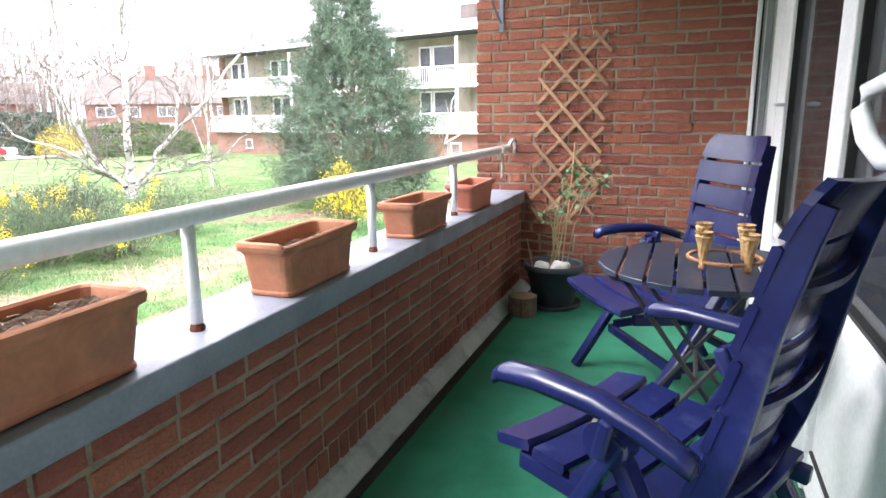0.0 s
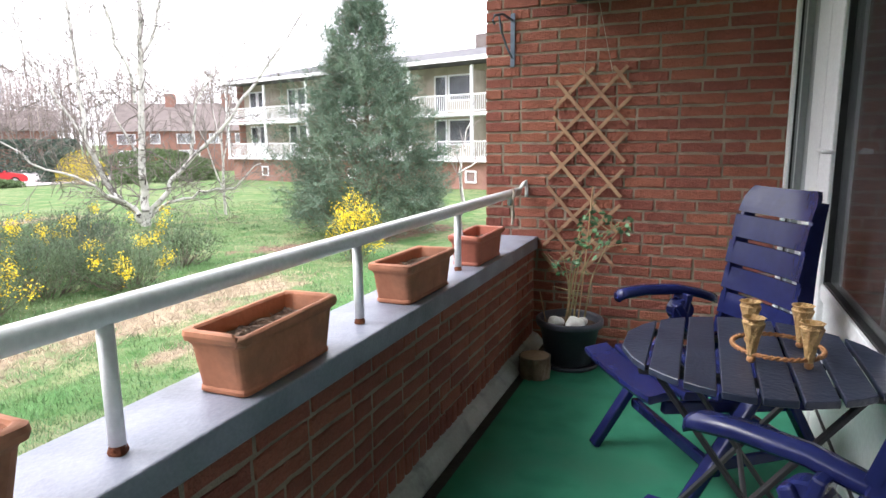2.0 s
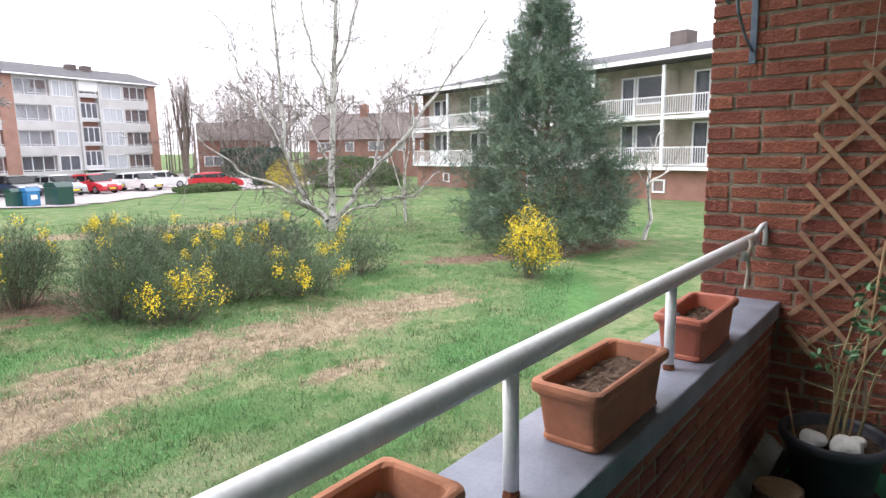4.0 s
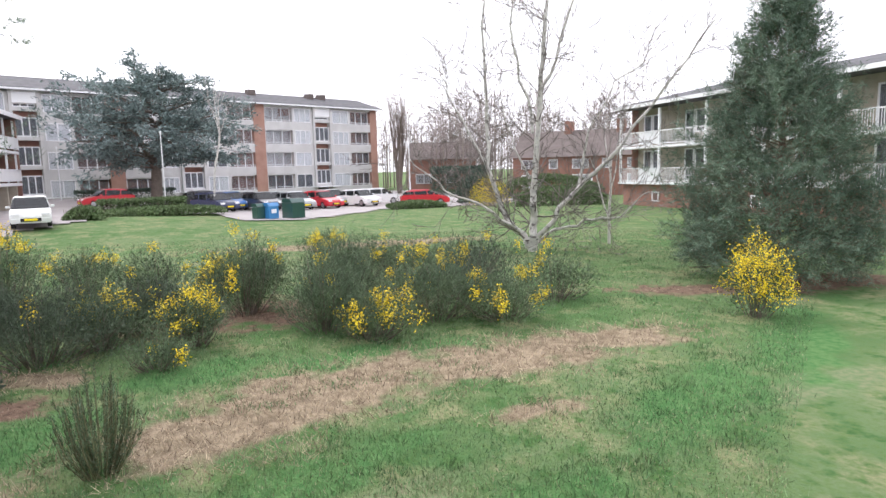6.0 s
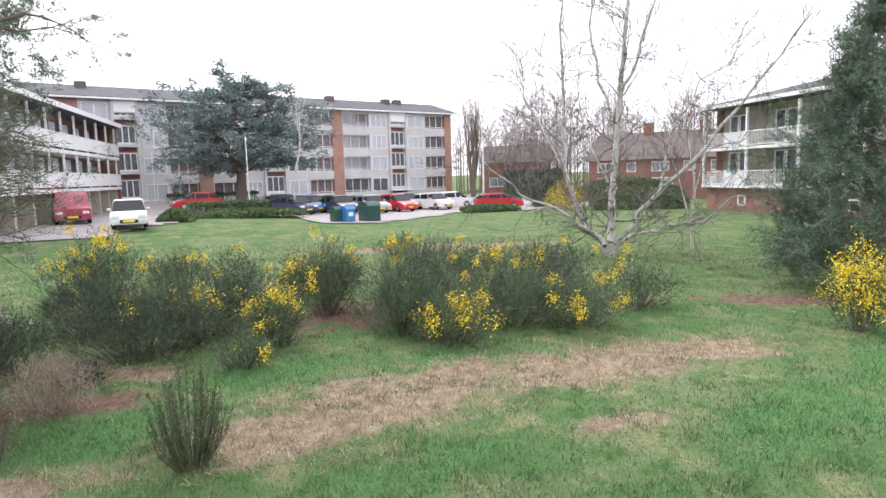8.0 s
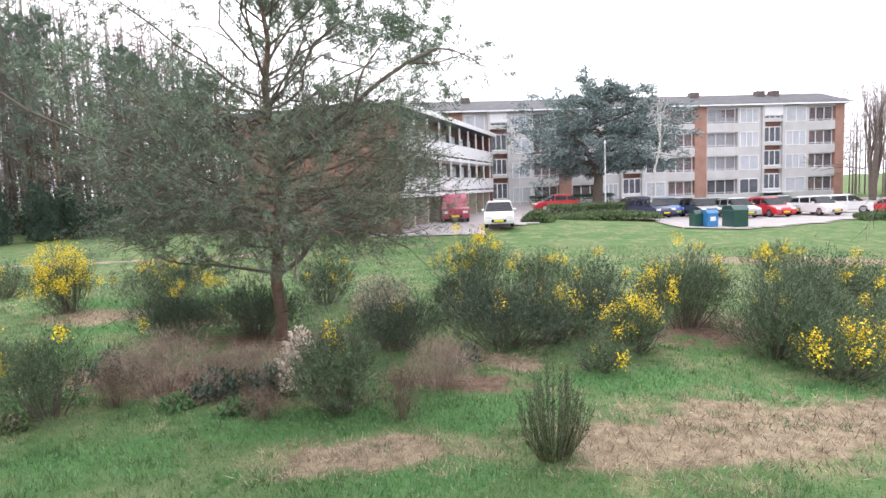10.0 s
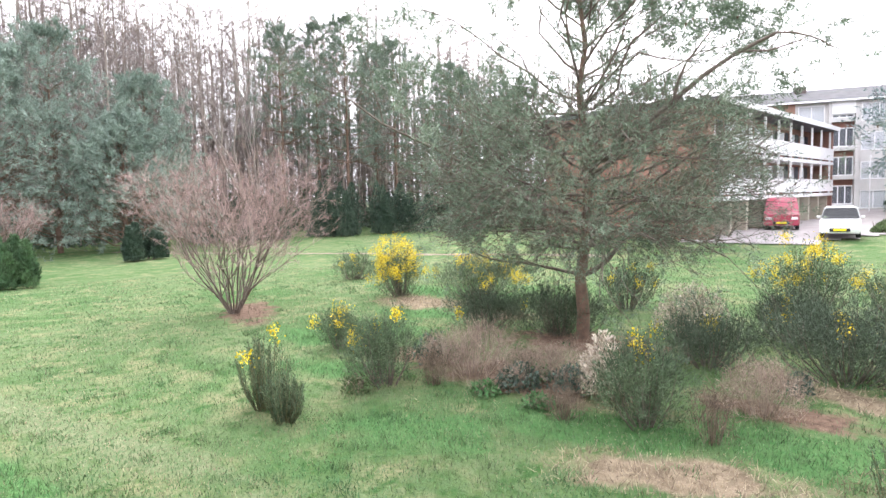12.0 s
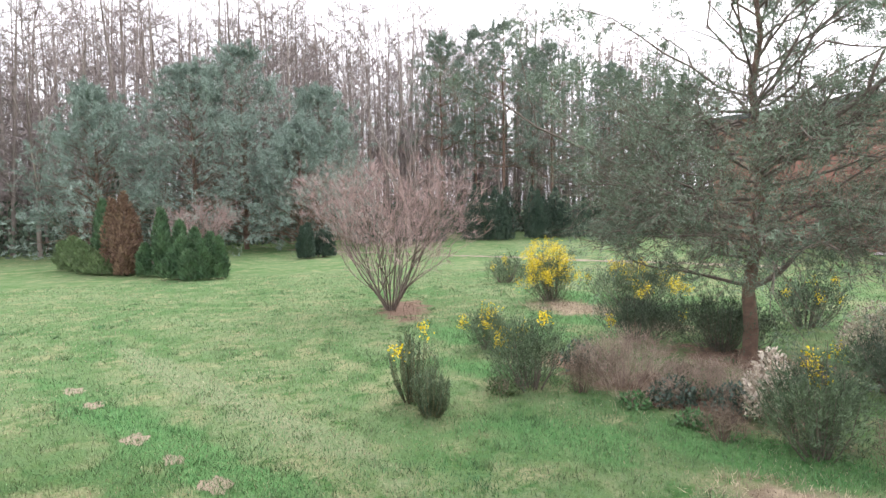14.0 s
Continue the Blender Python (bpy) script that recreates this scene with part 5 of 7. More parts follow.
def birch():
    """The old birch on the lawn: stems led along sweeping curves, side limbs and drooping fine twigs."""
    r = np.random.default_rng(5)
    x, y = -15.6, 16.1
    th = empty("birch_tree", pose(x, y, ground_z(x, y)), "sprawling multi-stemmed white birch without leaves", "tree")
    side, deep = np.array([0.652, 0.757, 0]), np.array([-0.757, 0.652, 0])
    segs = []
    stems = (
        (((0, -.1), (-.35, .6), (-.95, 1.2), (-1.5, 3.0), (-1.6, 6.0), (-1.75, 9.6)), .15, .3),
        (((0, -.1), (.05, 1.2), (.08, 3.0), (.3, 6.0), (.5, 8.2), (.45, 10.8)), .17, -.2),
        (((.15, 5.0), (.75, 6.6), (1.65, 9.4), (2.5, 11.0)), .08, .2),
        (((.1, 4.0), (-.5, 6.4), (-.6, 8.5), (-1.0, 10.5)), .06, -.5),
        (((0, .2), (.9, 1.5), (2.5, 3.1), (4.1, 5.2), (5.6, 7.3)), .11, -.6),
        (((0, .3), (.7, .75), (1.8, 1.05), (3.0, 1.2), (4.0, 2.0)), .08, .6),
        (((-.5, .75), (-1.6, 1.6), (-3.0, 2.2), (-4.3, 3.4)), .07, -.4),
        (((-1.45, 2.8), (-2.2, 4.2), (-3.0, 5.6), (-3.3, 6.6)), .06, .5),
        (((1.6, 2.2), (1.9, 4.2), (2.9, 5.8), (4.2, 6.6)), .06, .4),
        (((-.1, 2.5), (-1.0, 4.6), (-1.3, 6.6)), .05, 1.2),
    )
    for si, (pts, rad, dd) in enumerate(stems):
        main, P = Soup(), []
        for i in range(len(pts) - 1):
            for k in range(4):
                f = k / 4
                u = pts[i][0] + (pts[i + 1][0] - pts[i][0]) * f
                v = pts[i][1] + (pts[i + 1][1] - pts[i][1]) * f
                P.append(side * u + deep * dd * (v * .25) + [0, 0, v] + r.normal(size=3) * .045)
        P.append(side * pts[-1][0] + deep * dd * pts[-1][1] * .25 + [0, 0, pts[-1][1]])
        n = len(P) - 1
        for i in range(n):
            main.limb(P[i], P[i + 1], .9 * rad * (1 - .74 * i / n), .9 * rad * (1 - .74 * (i + 1) / n), 7)
            if i > 2:
                for q in range(3 if i < n - 3 else 4):
                    d = unit(unit(P[i + 1] - P[i]) * .55 + r.normal(size=3) * .75 + [0, 0, .12])
                    grow(r, P[i], d, r.uniform(.6, 1.45), max(.008, rad * .26 * (1 - .7 * i / n)), 2, segs, 3, .5, .02, 4, .16, .62, None, .35)
        main.put("trunk" if si < 2 else "limb", BIRCH, th, smooth=True)
    tw = Soup()
    for p0, p1, r0, r1, dep in segs:
        tw.limb(p0, p1, max(r0, .009), max(r1, .007), 3)
    tw.put("crown", BIRCHTWIG, th, "fine bare twigs")


# ---- lawn shrubs ----
gorse(-10.76, 1.5, 1.45, 2.1, 0.03, True)
gorse(-10.88, 2.46, 1.08, 1.0, 0.5)
gorse(-16.33, 0.75, 1.95, 1.9, 0.28)
gorse(-16.58, 2.56, 1.40, 1.7, 0.14)
gorse(-14.15, 3.64, 1.43, 1.5, 0.05)
gorse(-9.27, 3.07, 0.57, 0.95, 0.03, n=6000)
gorse(-10.25, 3.79, 1.03, 1.2, 0.5)
gorse(-12.01, 5.14, 1.74, 1.55, 0.12)
gorse(-13.92, 4.89, 1.25, 1.0, 0.7)
gorse(-9.79, 5.98, 1.52, 1.4, 0.02)
gorse(-8.83, 6.51, 0.92, 1.4, 0.55)
gorse(-13.23, 8.37, 1.55, 2.3, 0.06)
gorse(-13.46, 9.95, 1.25, 2.2, 0.2)
gorse(-9.33, 8.17, 1.25, 1.9, 0.06)
gorse(-12.54, 11.28, 1.38, 2.1, 0.10, True)
gorse(-8.44, 9.3, 1.0, 1.6, 0.2)
gorse(-9.03, 11.07, 1.2, 1.5, 0.12)
gorse(-10.46, 9.8, 1.25, 1.6, 0.1, True)
gorse(-11.27, 6.92, 1.5, 1.6, 0.02)
gorse(-11.76, 3.23, 1.2, 1.4, 0.05, True)
gorse(-20.06, 10.06, 1.0, 1.4, 0.4)
gorse(-5.6, 13.0, 1.38, 1.1, 1.1, seedx=3, label="gorse bush covered in bright yellow blossom on the lawn")
gorse(-5.86, 2.05, 1.08, 0.95, 0, spiky=True, label="sparse upright spiky broom bush on the lawn")
gorse(-7.16, -0.7, 1.32, 1.15, 0.05)
gorse(-10.56, -0.55, 1.28, 1.4, 0.06, True)
gorse(-15.44, -3.38, 1.5, 1.4, 0.10, True)
gorse(-11.65, -3.77, 1.28, 1.75, 0.0, True)
gorse(-11.39, -5.48, 1.02, 1.5, 0.02, True)
gorse(-15.46, -7.98, 1.6, 2.5, 0.32)
gorse(-14.82, -10.34, 1.9, 1.6, 0.75)
gorse(-17.43, -14.73, 1.28, 1.7, 0.12)
gorse(-7.07, -4.89, 1.3, 1.1, 0.03)
gorse(-8.64, -7.35, 0.8, 1.1, 0.4)
gorse(-5.19, -5.69, 1.2, 0.85, 0.02, spiky=True, label="spiky green broom bush with one yellow tuft")
gorse(-4.93, -5.0, 0.7, 0.75, 0.0, spiky=True, label="low spiky broom bush on the lawn")
gorse(-13.23, 0.57, 1.15, 1.6, 0.1, True)
brush(-7.94, -1.52, 1.0, 0.65, PALELEAF, "small shrub with pale cream blossom", "shrub", 1500, True)
brush(-8.15, -3.87, 0.95, 1.7, DRYBRUSH, "tangle of dry brown brambles", "shrub", 2600)
brush(-8.62, -2.65, 0.55, 1.5, DRYBRUSH, "low dry brown undergrowth", "shrub", 1600)
brush(-8.23, 0.54, 0.75, 1.1, DRYBRUSH, "dry brown twiggy undergrowth", "shrub", 1400)
brush(-9.27, 0.89, 0.38, 0.42, HOLLY, "small dark evergreen seedling", "shrub", 260, True)
brush(-8.0, -2.02, 0.42, 0.8, HOLLY, "low dark evergreen ground cover", "shrub", 500, True)
brush(-9.03, -3.34, 0.35, 0.6, HEDGE, "low fresh green leafy plants", "shrub", 420, True)
for x_, y_, h_, w_ in ((-8.87, -4.65, 0.35, 0.6), (-8.32, -2.76, 0.3, 0.5), (-7.33, -3.19, 0.22, 0.5), (-7.1, -2.19, 0.2, 0.45)):
    brush(x_, y_, h_, w_, LUSHGRASS, "clump of fresh broad-leaved green plants", "plant", 320, True, name="leafy_plant")
for x_, y_, h_, w_ in ((-7.72, -2.78, 0.45, 0.7), (-8.58, -4.96, 0.6, 0.8)):
    brush(x_, y_, h_, w_, HOLLY, "low dark evergreen ground cover", "shrub", 500, True)
for x_, y_, h_ in ((-6.94, 0.15, 0.75), (-7.46, -4.18, 0.6), (-6.89, -1.7, 0.45)):
    brush(x_, y_, h_, 0.55, DEADSTEM, "brown dead stalks standing in the grass", "shrub", 300)
brush(-12.68, -1.25, 1.2, 1.5, PALELEAF, "shrub with pale cream-green blossom behind the pine", "shrub", 1700, True)
brush(-6.48, -5.01, 0.25, 0.5, HEDGE, "low fresh green leafy plants", "shrub", 300, True)


# ---- trees on the lawn ----
def old_pine(x, y):
    """An old open pine: bent trunk, a wide low skirt of drooping limbs, sinuous bare limbs with end tufts above."""
    r = np.random.default_rng(11)
    th = empty("pine_tree", pose(x, y, ground_z(x, y)), "old open-crowned pine with a wide low skirt and sinuous upper limbs", "tree")
    line = [(0, 0, -.1), (.03, .05, .6), (.02, -.02, 1.3), (-.02, .10, 2.2), (.0, .16, 3.2), (.02, .10, 4.2), (.05, .0, 5.1), (.0, .12, 6.0), (.05, .02, 6.9), (.1, .2, 7.7)]
    line = [np.array(q, float) for q in line]
    tr, skirt, crown = Soup(), [], []
    for i, (a, b) in enumerate(zip(line, line[1:])):
        tr.limb(a, b, .145 - .0135 * i, .145 - .0135 * (i + 1), 9)
    tr.put("trunk", PINEBARK, th, smooth=True)

    def on(z):
        for a, b in zip(line, line[1:]):
            if b[2] >= z:
                return a + (b - a) * ((z - a[2]) / (b[2] - a[2]))
        return line[-1]
    low, high = [], []
    for k in range(46):
        f = k / 45
        z = 1.9 + 2.8 * f
        a = k * 2.4 + r.normal() * .3
        L = (3.25 - .7 * f) * r.uniform(.6, 1.1)
        grow(r, on(z), (math.cos(a), math.sin(a), r.uniform(-.05, .32)), L, .034, 3, skirt, 3, .8, .02, 5, .20, .50, low, .35)
    # long named limbs: bearing, height, rise, length, radius
    for a, z, up, L, rad in ((-68, 2.6, .26, 5.4, .05), (112, 1.35, .5, 2.3, .06), (150, 3.3, .65, 3.0, .06), (-60, 1.4, .2, 2.2, .04), (60, 3.5, .55, 4.2, .075)):
        grow(r, on(z), (math.cos(radians(a)), math.sin(radians(a)), up), L, rad, 3, skirt, 4, .7, .06, 7, .13, .36, low, .35)
    for k in range(32):
        f = k / 31
        z = 4.1 + 3.5 * f
        a = k * 2.4 + 1.0 + r.normal() * .25
        L = (3.9 - 1.9 * f) * r.uniform(.75, 1.08)
        grow(r, on(z), (math.cos(a), math.sin(a), .30 + .55 * f + r.uniform(-.1, .2)), L, .030 - .010 * f, 3, crown, 4, .75, .10, 6, .25, .46, high, .35)
    soup_of(skirt + crown, lambda d: d >= 2, lambda d: 6 if d == 3 else 4).put("branchwork", BARK, th)
    soup_of(skirt + crown, lambda d: d < 2, lambda d: 3).put("twigwork", BARK, th, "fine grey-brown twigs")
    cr = Soup()
    needle_cloud(cr, r, low, 15, .12, .0125, .8, .30, .03)
    tw, ends = Soup(), []
    while len(ends) < 2200:
        o = unit(r.normal(size=3))
        q = o * r.uniform(.3, 1.0) ** .6 * [3.5, 3.4, 1.95] + [0, .1, 3.3]
        if q[2] < 1.75 or noise.noise(Vector(q) * .9) < -.14:
            continue
        d = unit(o * [1, 1, .2] + r.normal(size=3) * .55 + [0, 0, .1])
        e = q + d * r.uniform(.3, .75)
        m = (q + e) / 2 + r.normal(size=3) * .04
        tw.limb(q, m, .009, .006, 3)
        tw.limb(m, e, .006, .003, 3)
        for j in range(2):
            tw.limb(m, m + unit(d + r.normal(size=3) * .7) * r.uniform(.15, .4), .005, .002, 3)
        ends.append((e, d))
    tw.put("outer_twigwork", BARK, th, "fine grey-brown twigs")
    needle_cloud(cr, r, ends, 26, .12, .0125, .8, .5, .045)
    needle_cloud(cr, r, [(p1, unit(p1 - p0)) for p0, p1, a, b, d in skirt if d == 0], 5, .12, .0125, .8, .2, .03)
    needle_cloud(cr, r, [(p1, unit(p1 - p0)) for p0, p1, a, b, d in skirt if d == 1 and r.uniform() < .5], 4, .12, .0125)
    keep = [t for t in high if r.uniform() < .95]
    needle_cloud(cr, r, keep, 46, .13, .02, .75, .24, .045)
    cr.put("crown", PINE, th, "grey-green needles in open tufts")
    cs = Soup()
    for i in r.integers(0, len(low), 150):
        cs.limb(low[i][0], low[i][0] + [0, 0, -.05], .018, .007, 5)
    for i in r.integers(0, len(high), 110):
        cs.limb(high[i][0], high[i][0] + [0, 0, -.05], .02, .008, 5)
    cs.put("cone_crop", BARKLOG, th, "small dark cones")["kind"] = "stuff"


old_pine(-11.38, -3.13)
pine(-7.5, 17.05, 7.6, 0.25, 2.6, "dense blue-green conical pine on the lawn", 21, PINEDARK, (0, 0), 22, 9, 26, 0.15, 0.015, -0.10, PINEBARK, 0.13, 2, 1.2, 0.2, limb=.16, belly=.25, tufts=2100, conical=True)
birch()
bare_tree(-15.2, 19.5, 5.4, "slim young white birch, leafless", 9, BIRCH, "birch_tree", 0.06, 3, 4, 0.5, 0.2, 1, 0.6, twig=BIRCHTWIG, wob=0.06)
bare_tree(-5.6, 19.6, 4.6, "thin bare leaning sapling", 14, BIRCH, "sapling", 0.07, 3, 3, 0.6, 0.1, 1, 0.5, (0.15, 0.2), wob=0.2)
bare_tree(-10.28, -12.81, 5.9, "vase-shaped hazel with many stems and pinkish buds", 12, BARK, "hazel_bush", 0.024, 3, 4, 0.78, 0.14, 20, 0.42, twig=PINKTWIG, wob=0.13, fork=0.56, haze=8)


def cedar():
    """A broad cedar with flat tiers of needles."""
    x, y = -57.9, 9.9
    r = np.random.default_rng(31)
    z0 = ground_z(x, y)
    th = empty("cedar_tree", pose(x, y, z0), "broad spreading blue-grey cedar with flat tiers", "tree")
    tr, limbs, tips = Soup(), [], []
    tr.limb((0, 0, -.3), (0, .2, 3.2), .55, .42, 10)
    tr.limb((0, .2, 3.2), (0, .9, 7.0), .36, .2, 8)
    tr.limb((0, .2, 3.2), (0, -1.2, 6.5), .3, .16, 8)
    tr.limb((0, .9, 7.0), (0, 1.0, 11.5), .2, .05, 7)
    tr.put("trunk", BARK, th)
    for hz, reach, n in ((5.0, 4.4, 8), (5.6, 6.4, 11), (6.6, 7.4, 13), (7.8, 7.0, 13), (8.9, 6.0, 12), (10.0, 5.2, 11), (11.0, 4.0, 8), (11.6, 3.0, 5)):
        for b in range(n):
            a = b * math.tau / n + r.normal() * .3
            L = reach * .88 * r.uniform(.55, 1.08)
            grow(r, (0, .3, hz * .96 - 1.2 + r.normal() * .3), (math.cos(a), math.sin(a), .16 if hz < 10.5 else .16 + r.uniform(.1, .5)), L, .09, 2, limbs, 4, .6, .04, 5, .12, .36, tips, .4)
    soup_of(limbs, lambda d: True, lambda d: 4 if d == 2 else 3).put("branchwork", BARK, th)
    P, D = np.array([t[0] for t in tips]), np.array([t[1] for t in tips])
    m = [(p1, unit(p1 - p0)) for p0, p1, a, b, d in limbs if d <= 1]
    P, D = np.concatenate([P, [q[0] for q in m]]), np.concatenate([D, [q[1] for q in m]])
    i = np.repeat(np.arange(len(P)), 6)
    k = len(i)
    s = Soup()
    s.leaves(P[i] + r.normal(size=(k, 3)) * [.3, .3, .10], unit(D[i] + r.normal(size=(k, 3)) * [.8, .8, .35]), r.uniform(.2, .42, k), r.uniform(.08, .15, k), r)
    s.put("crown", CEDARLEAF, th, "flat tiers of blue-grey needles")


cedar()


def juniper(x, y, h, w, mat, label, seed, lobes=5, cones=None, lean=(0, 0)):
    """A clump of upright scaly cones; cones lists (east, north, height, width) of each."""
    r = np.random.default_rng(seed)
    th = empty("juniper_bush", pose(x, y, ground_z(x, y)), label, "bush")
    tr, s = Soup(), Soup()
    cones = cones or [(r.uniform(-.42, .42) * w, r.uniform(-.3, .3) * w, h * r.uniform(.6, 1.0), w * r.uniform(.26, .38)) for q in range(lobes)]
    for cx, cy, hh, ww in cones:
        ww = ww * (.66 if len(cones) > 9 else .9)
        tr.limb((cx * .6, cy * .6, -.1), (cx + lean[0] * .7, cy + lean[1] * .7, hh * .8), .06, .02, 5)
        n = min(2600, int(700 + 1100 * hh * ww))
        f = 1 - r.uniform(0, 1, n) ** .8
        a = r.uniform(0, math.tau, n)
        lump = 1 + .22 * np.sin(a * 3 + f * 9 + seed) + .12 * np.sin(a * 5 - f * 17)
        rad = ww * .5 * np.clip((.72 + .9 * f) * np.maximum(1 - f, 0) ** .85, 0, 1) * 1.05 * lump * r.uniform(.86, 1.04, n) + .02
        p = np.stack([cx + np.cos(a) * rad + lean[0] * f, cy + np.sin(a) * rad + lean[1] * f, .05 + f * hh * .95], 1)
        d = unit(np.stack([np.cos(a) * .5 + lean[0] * .3, np.sin(a) * .5 + lean[1] * .3, np.full(n, .9)], 1) + r.normal(size=(n, 3)) * .28)
        s.leaves(p, d, r.uniform(.10, .26, n), r.uniform(.05, .10, n), r, np.stack([np.cos(a), np.sin(a), np.full(n, .35)], 1) + r.normal(size=(n, 3)) * .35)
    tr.put("stemwork", BARK, th)
    s.put("foliage", mat, th)


juniper(-9.64, -26.53, 2.3, 3.7, JUNIPER, "cluster of bright green cone-shaped junipers", 41, cones=((-.0, -3.6, 3.25, 1.5), (.55, -1.9, 2.3, 1.4), (-.5, -2.6, 2.6, 1.25), (.4, .1, 1.9, 1.25), (-.35, -.3, 2.25, 1.2), (-.1, 1.2, 1.75, 1.2),
        (-1.0, -.2, 2.0, 1.25), (-.75, 1.35, 1.85, 1.05), (.4, .9, 1.25, 1.4), (1.1, -2.6, 1.5, 1.2), (.75, -.2, 1.1, 1.3)))
juniper(-8.25, -30.77, 4.1, 2.1, JUNIPEROLD, "tall juniper gone rusty brown", 42, cones=((.1, .0, 4.1, 1.5), (.35, -1.0, 3.75, 1.25), (-.3, -.2, 3.2, 1.2), (.35, .5, 1.9, 1.0), (.0, -.5, 3.4, 1.5)))
juniper(-8.15, -34.38, 3.75, 1.6, JUNIPER, "upright green juniper beside a browned one", 45, cones=((.0, .0, 3.75, 1.25), (.05, -.7, 2.1, 1.2)))
juniper(-7.21, -33.0, 1.8, 3.8, HEDGE, "low spreading olive-green conifer", 43, cones=((.1, -1.5, 1.75, 1.7), (.35, -2.6, 1.45, 1.6), (.1, -.2, 1.55, 1.6), (.05, .9, 1.25, 1.5), (-.25, 1.6, .95, 1.3)), lean=(.25, -.7))
juniper(-19.4, -32.48, 2.2, 2.9, HOLLY, "dark rounded evergreen shrub at the wood's edge", 44, 6)
bare_tree(-13.57, -35.23, 5.2, "reddish bare shrub before the pines", 46, BARK, "bare_shrub", 0.05, 3, 4, .65, .2, 9, .4, twig=PINKTWIG, fork=.6, haze=8)
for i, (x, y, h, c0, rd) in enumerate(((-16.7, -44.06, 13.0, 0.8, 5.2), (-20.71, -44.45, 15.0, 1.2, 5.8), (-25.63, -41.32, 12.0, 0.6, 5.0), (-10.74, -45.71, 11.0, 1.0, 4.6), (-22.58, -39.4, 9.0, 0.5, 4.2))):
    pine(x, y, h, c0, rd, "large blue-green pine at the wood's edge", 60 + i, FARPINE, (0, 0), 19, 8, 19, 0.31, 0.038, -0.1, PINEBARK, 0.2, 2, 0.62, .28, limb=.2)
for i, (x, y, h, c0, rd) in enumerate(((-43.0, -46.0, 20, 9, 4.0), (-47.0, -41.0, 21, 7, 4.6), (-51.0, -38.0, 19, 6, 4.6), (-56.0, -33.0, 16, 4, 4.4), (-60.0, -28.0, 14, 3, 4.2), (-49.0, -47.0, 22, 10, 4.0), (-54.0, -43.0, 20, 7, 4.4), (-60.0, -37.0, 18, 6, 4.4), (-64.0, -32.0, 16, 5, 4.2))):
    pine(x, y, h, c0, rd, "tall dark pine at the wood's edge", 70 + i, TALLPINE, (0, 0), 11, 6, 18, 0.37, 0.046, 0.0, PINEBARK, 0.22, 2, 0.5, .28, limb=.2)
for i, (x, y, h, w) in enumerate(((-40.0, -36.0, 5.5, 6), (-46.0, -33.0, 5.0, 6.5), (-52.0, -29.0, 5.5, 6), (-35.0, -39.0, 4.6, 5), (-58.0, -24.0, 4.8, 6), (-31.13, -41.18, 4.5, 5))):
    juniper(x, y, h, w, HOLLY, "dark evergreen shrubs at the wood's edge", 80 + i, 9)
for i, (x, y, h) in enumerate(((-29.99, -35.71, 17), (-7.85, -49.79, 19), (-13.98, -54.63, 20), (-33.0, -47.0, 19), (-38.0, -44.0, 18), (-25.4, -51.33, 20), (-2.4, -51.93, 17))):
    bare_tree(x, y, h, "tall leafless birch at the wood's edge" if i == 0 else "tall leafless tree at the wood's edge", 90 + i, WOODBARK, "woodland_tree", .17, 4, 3, .45, .3, 1, .42, wob=.09, haze=7)


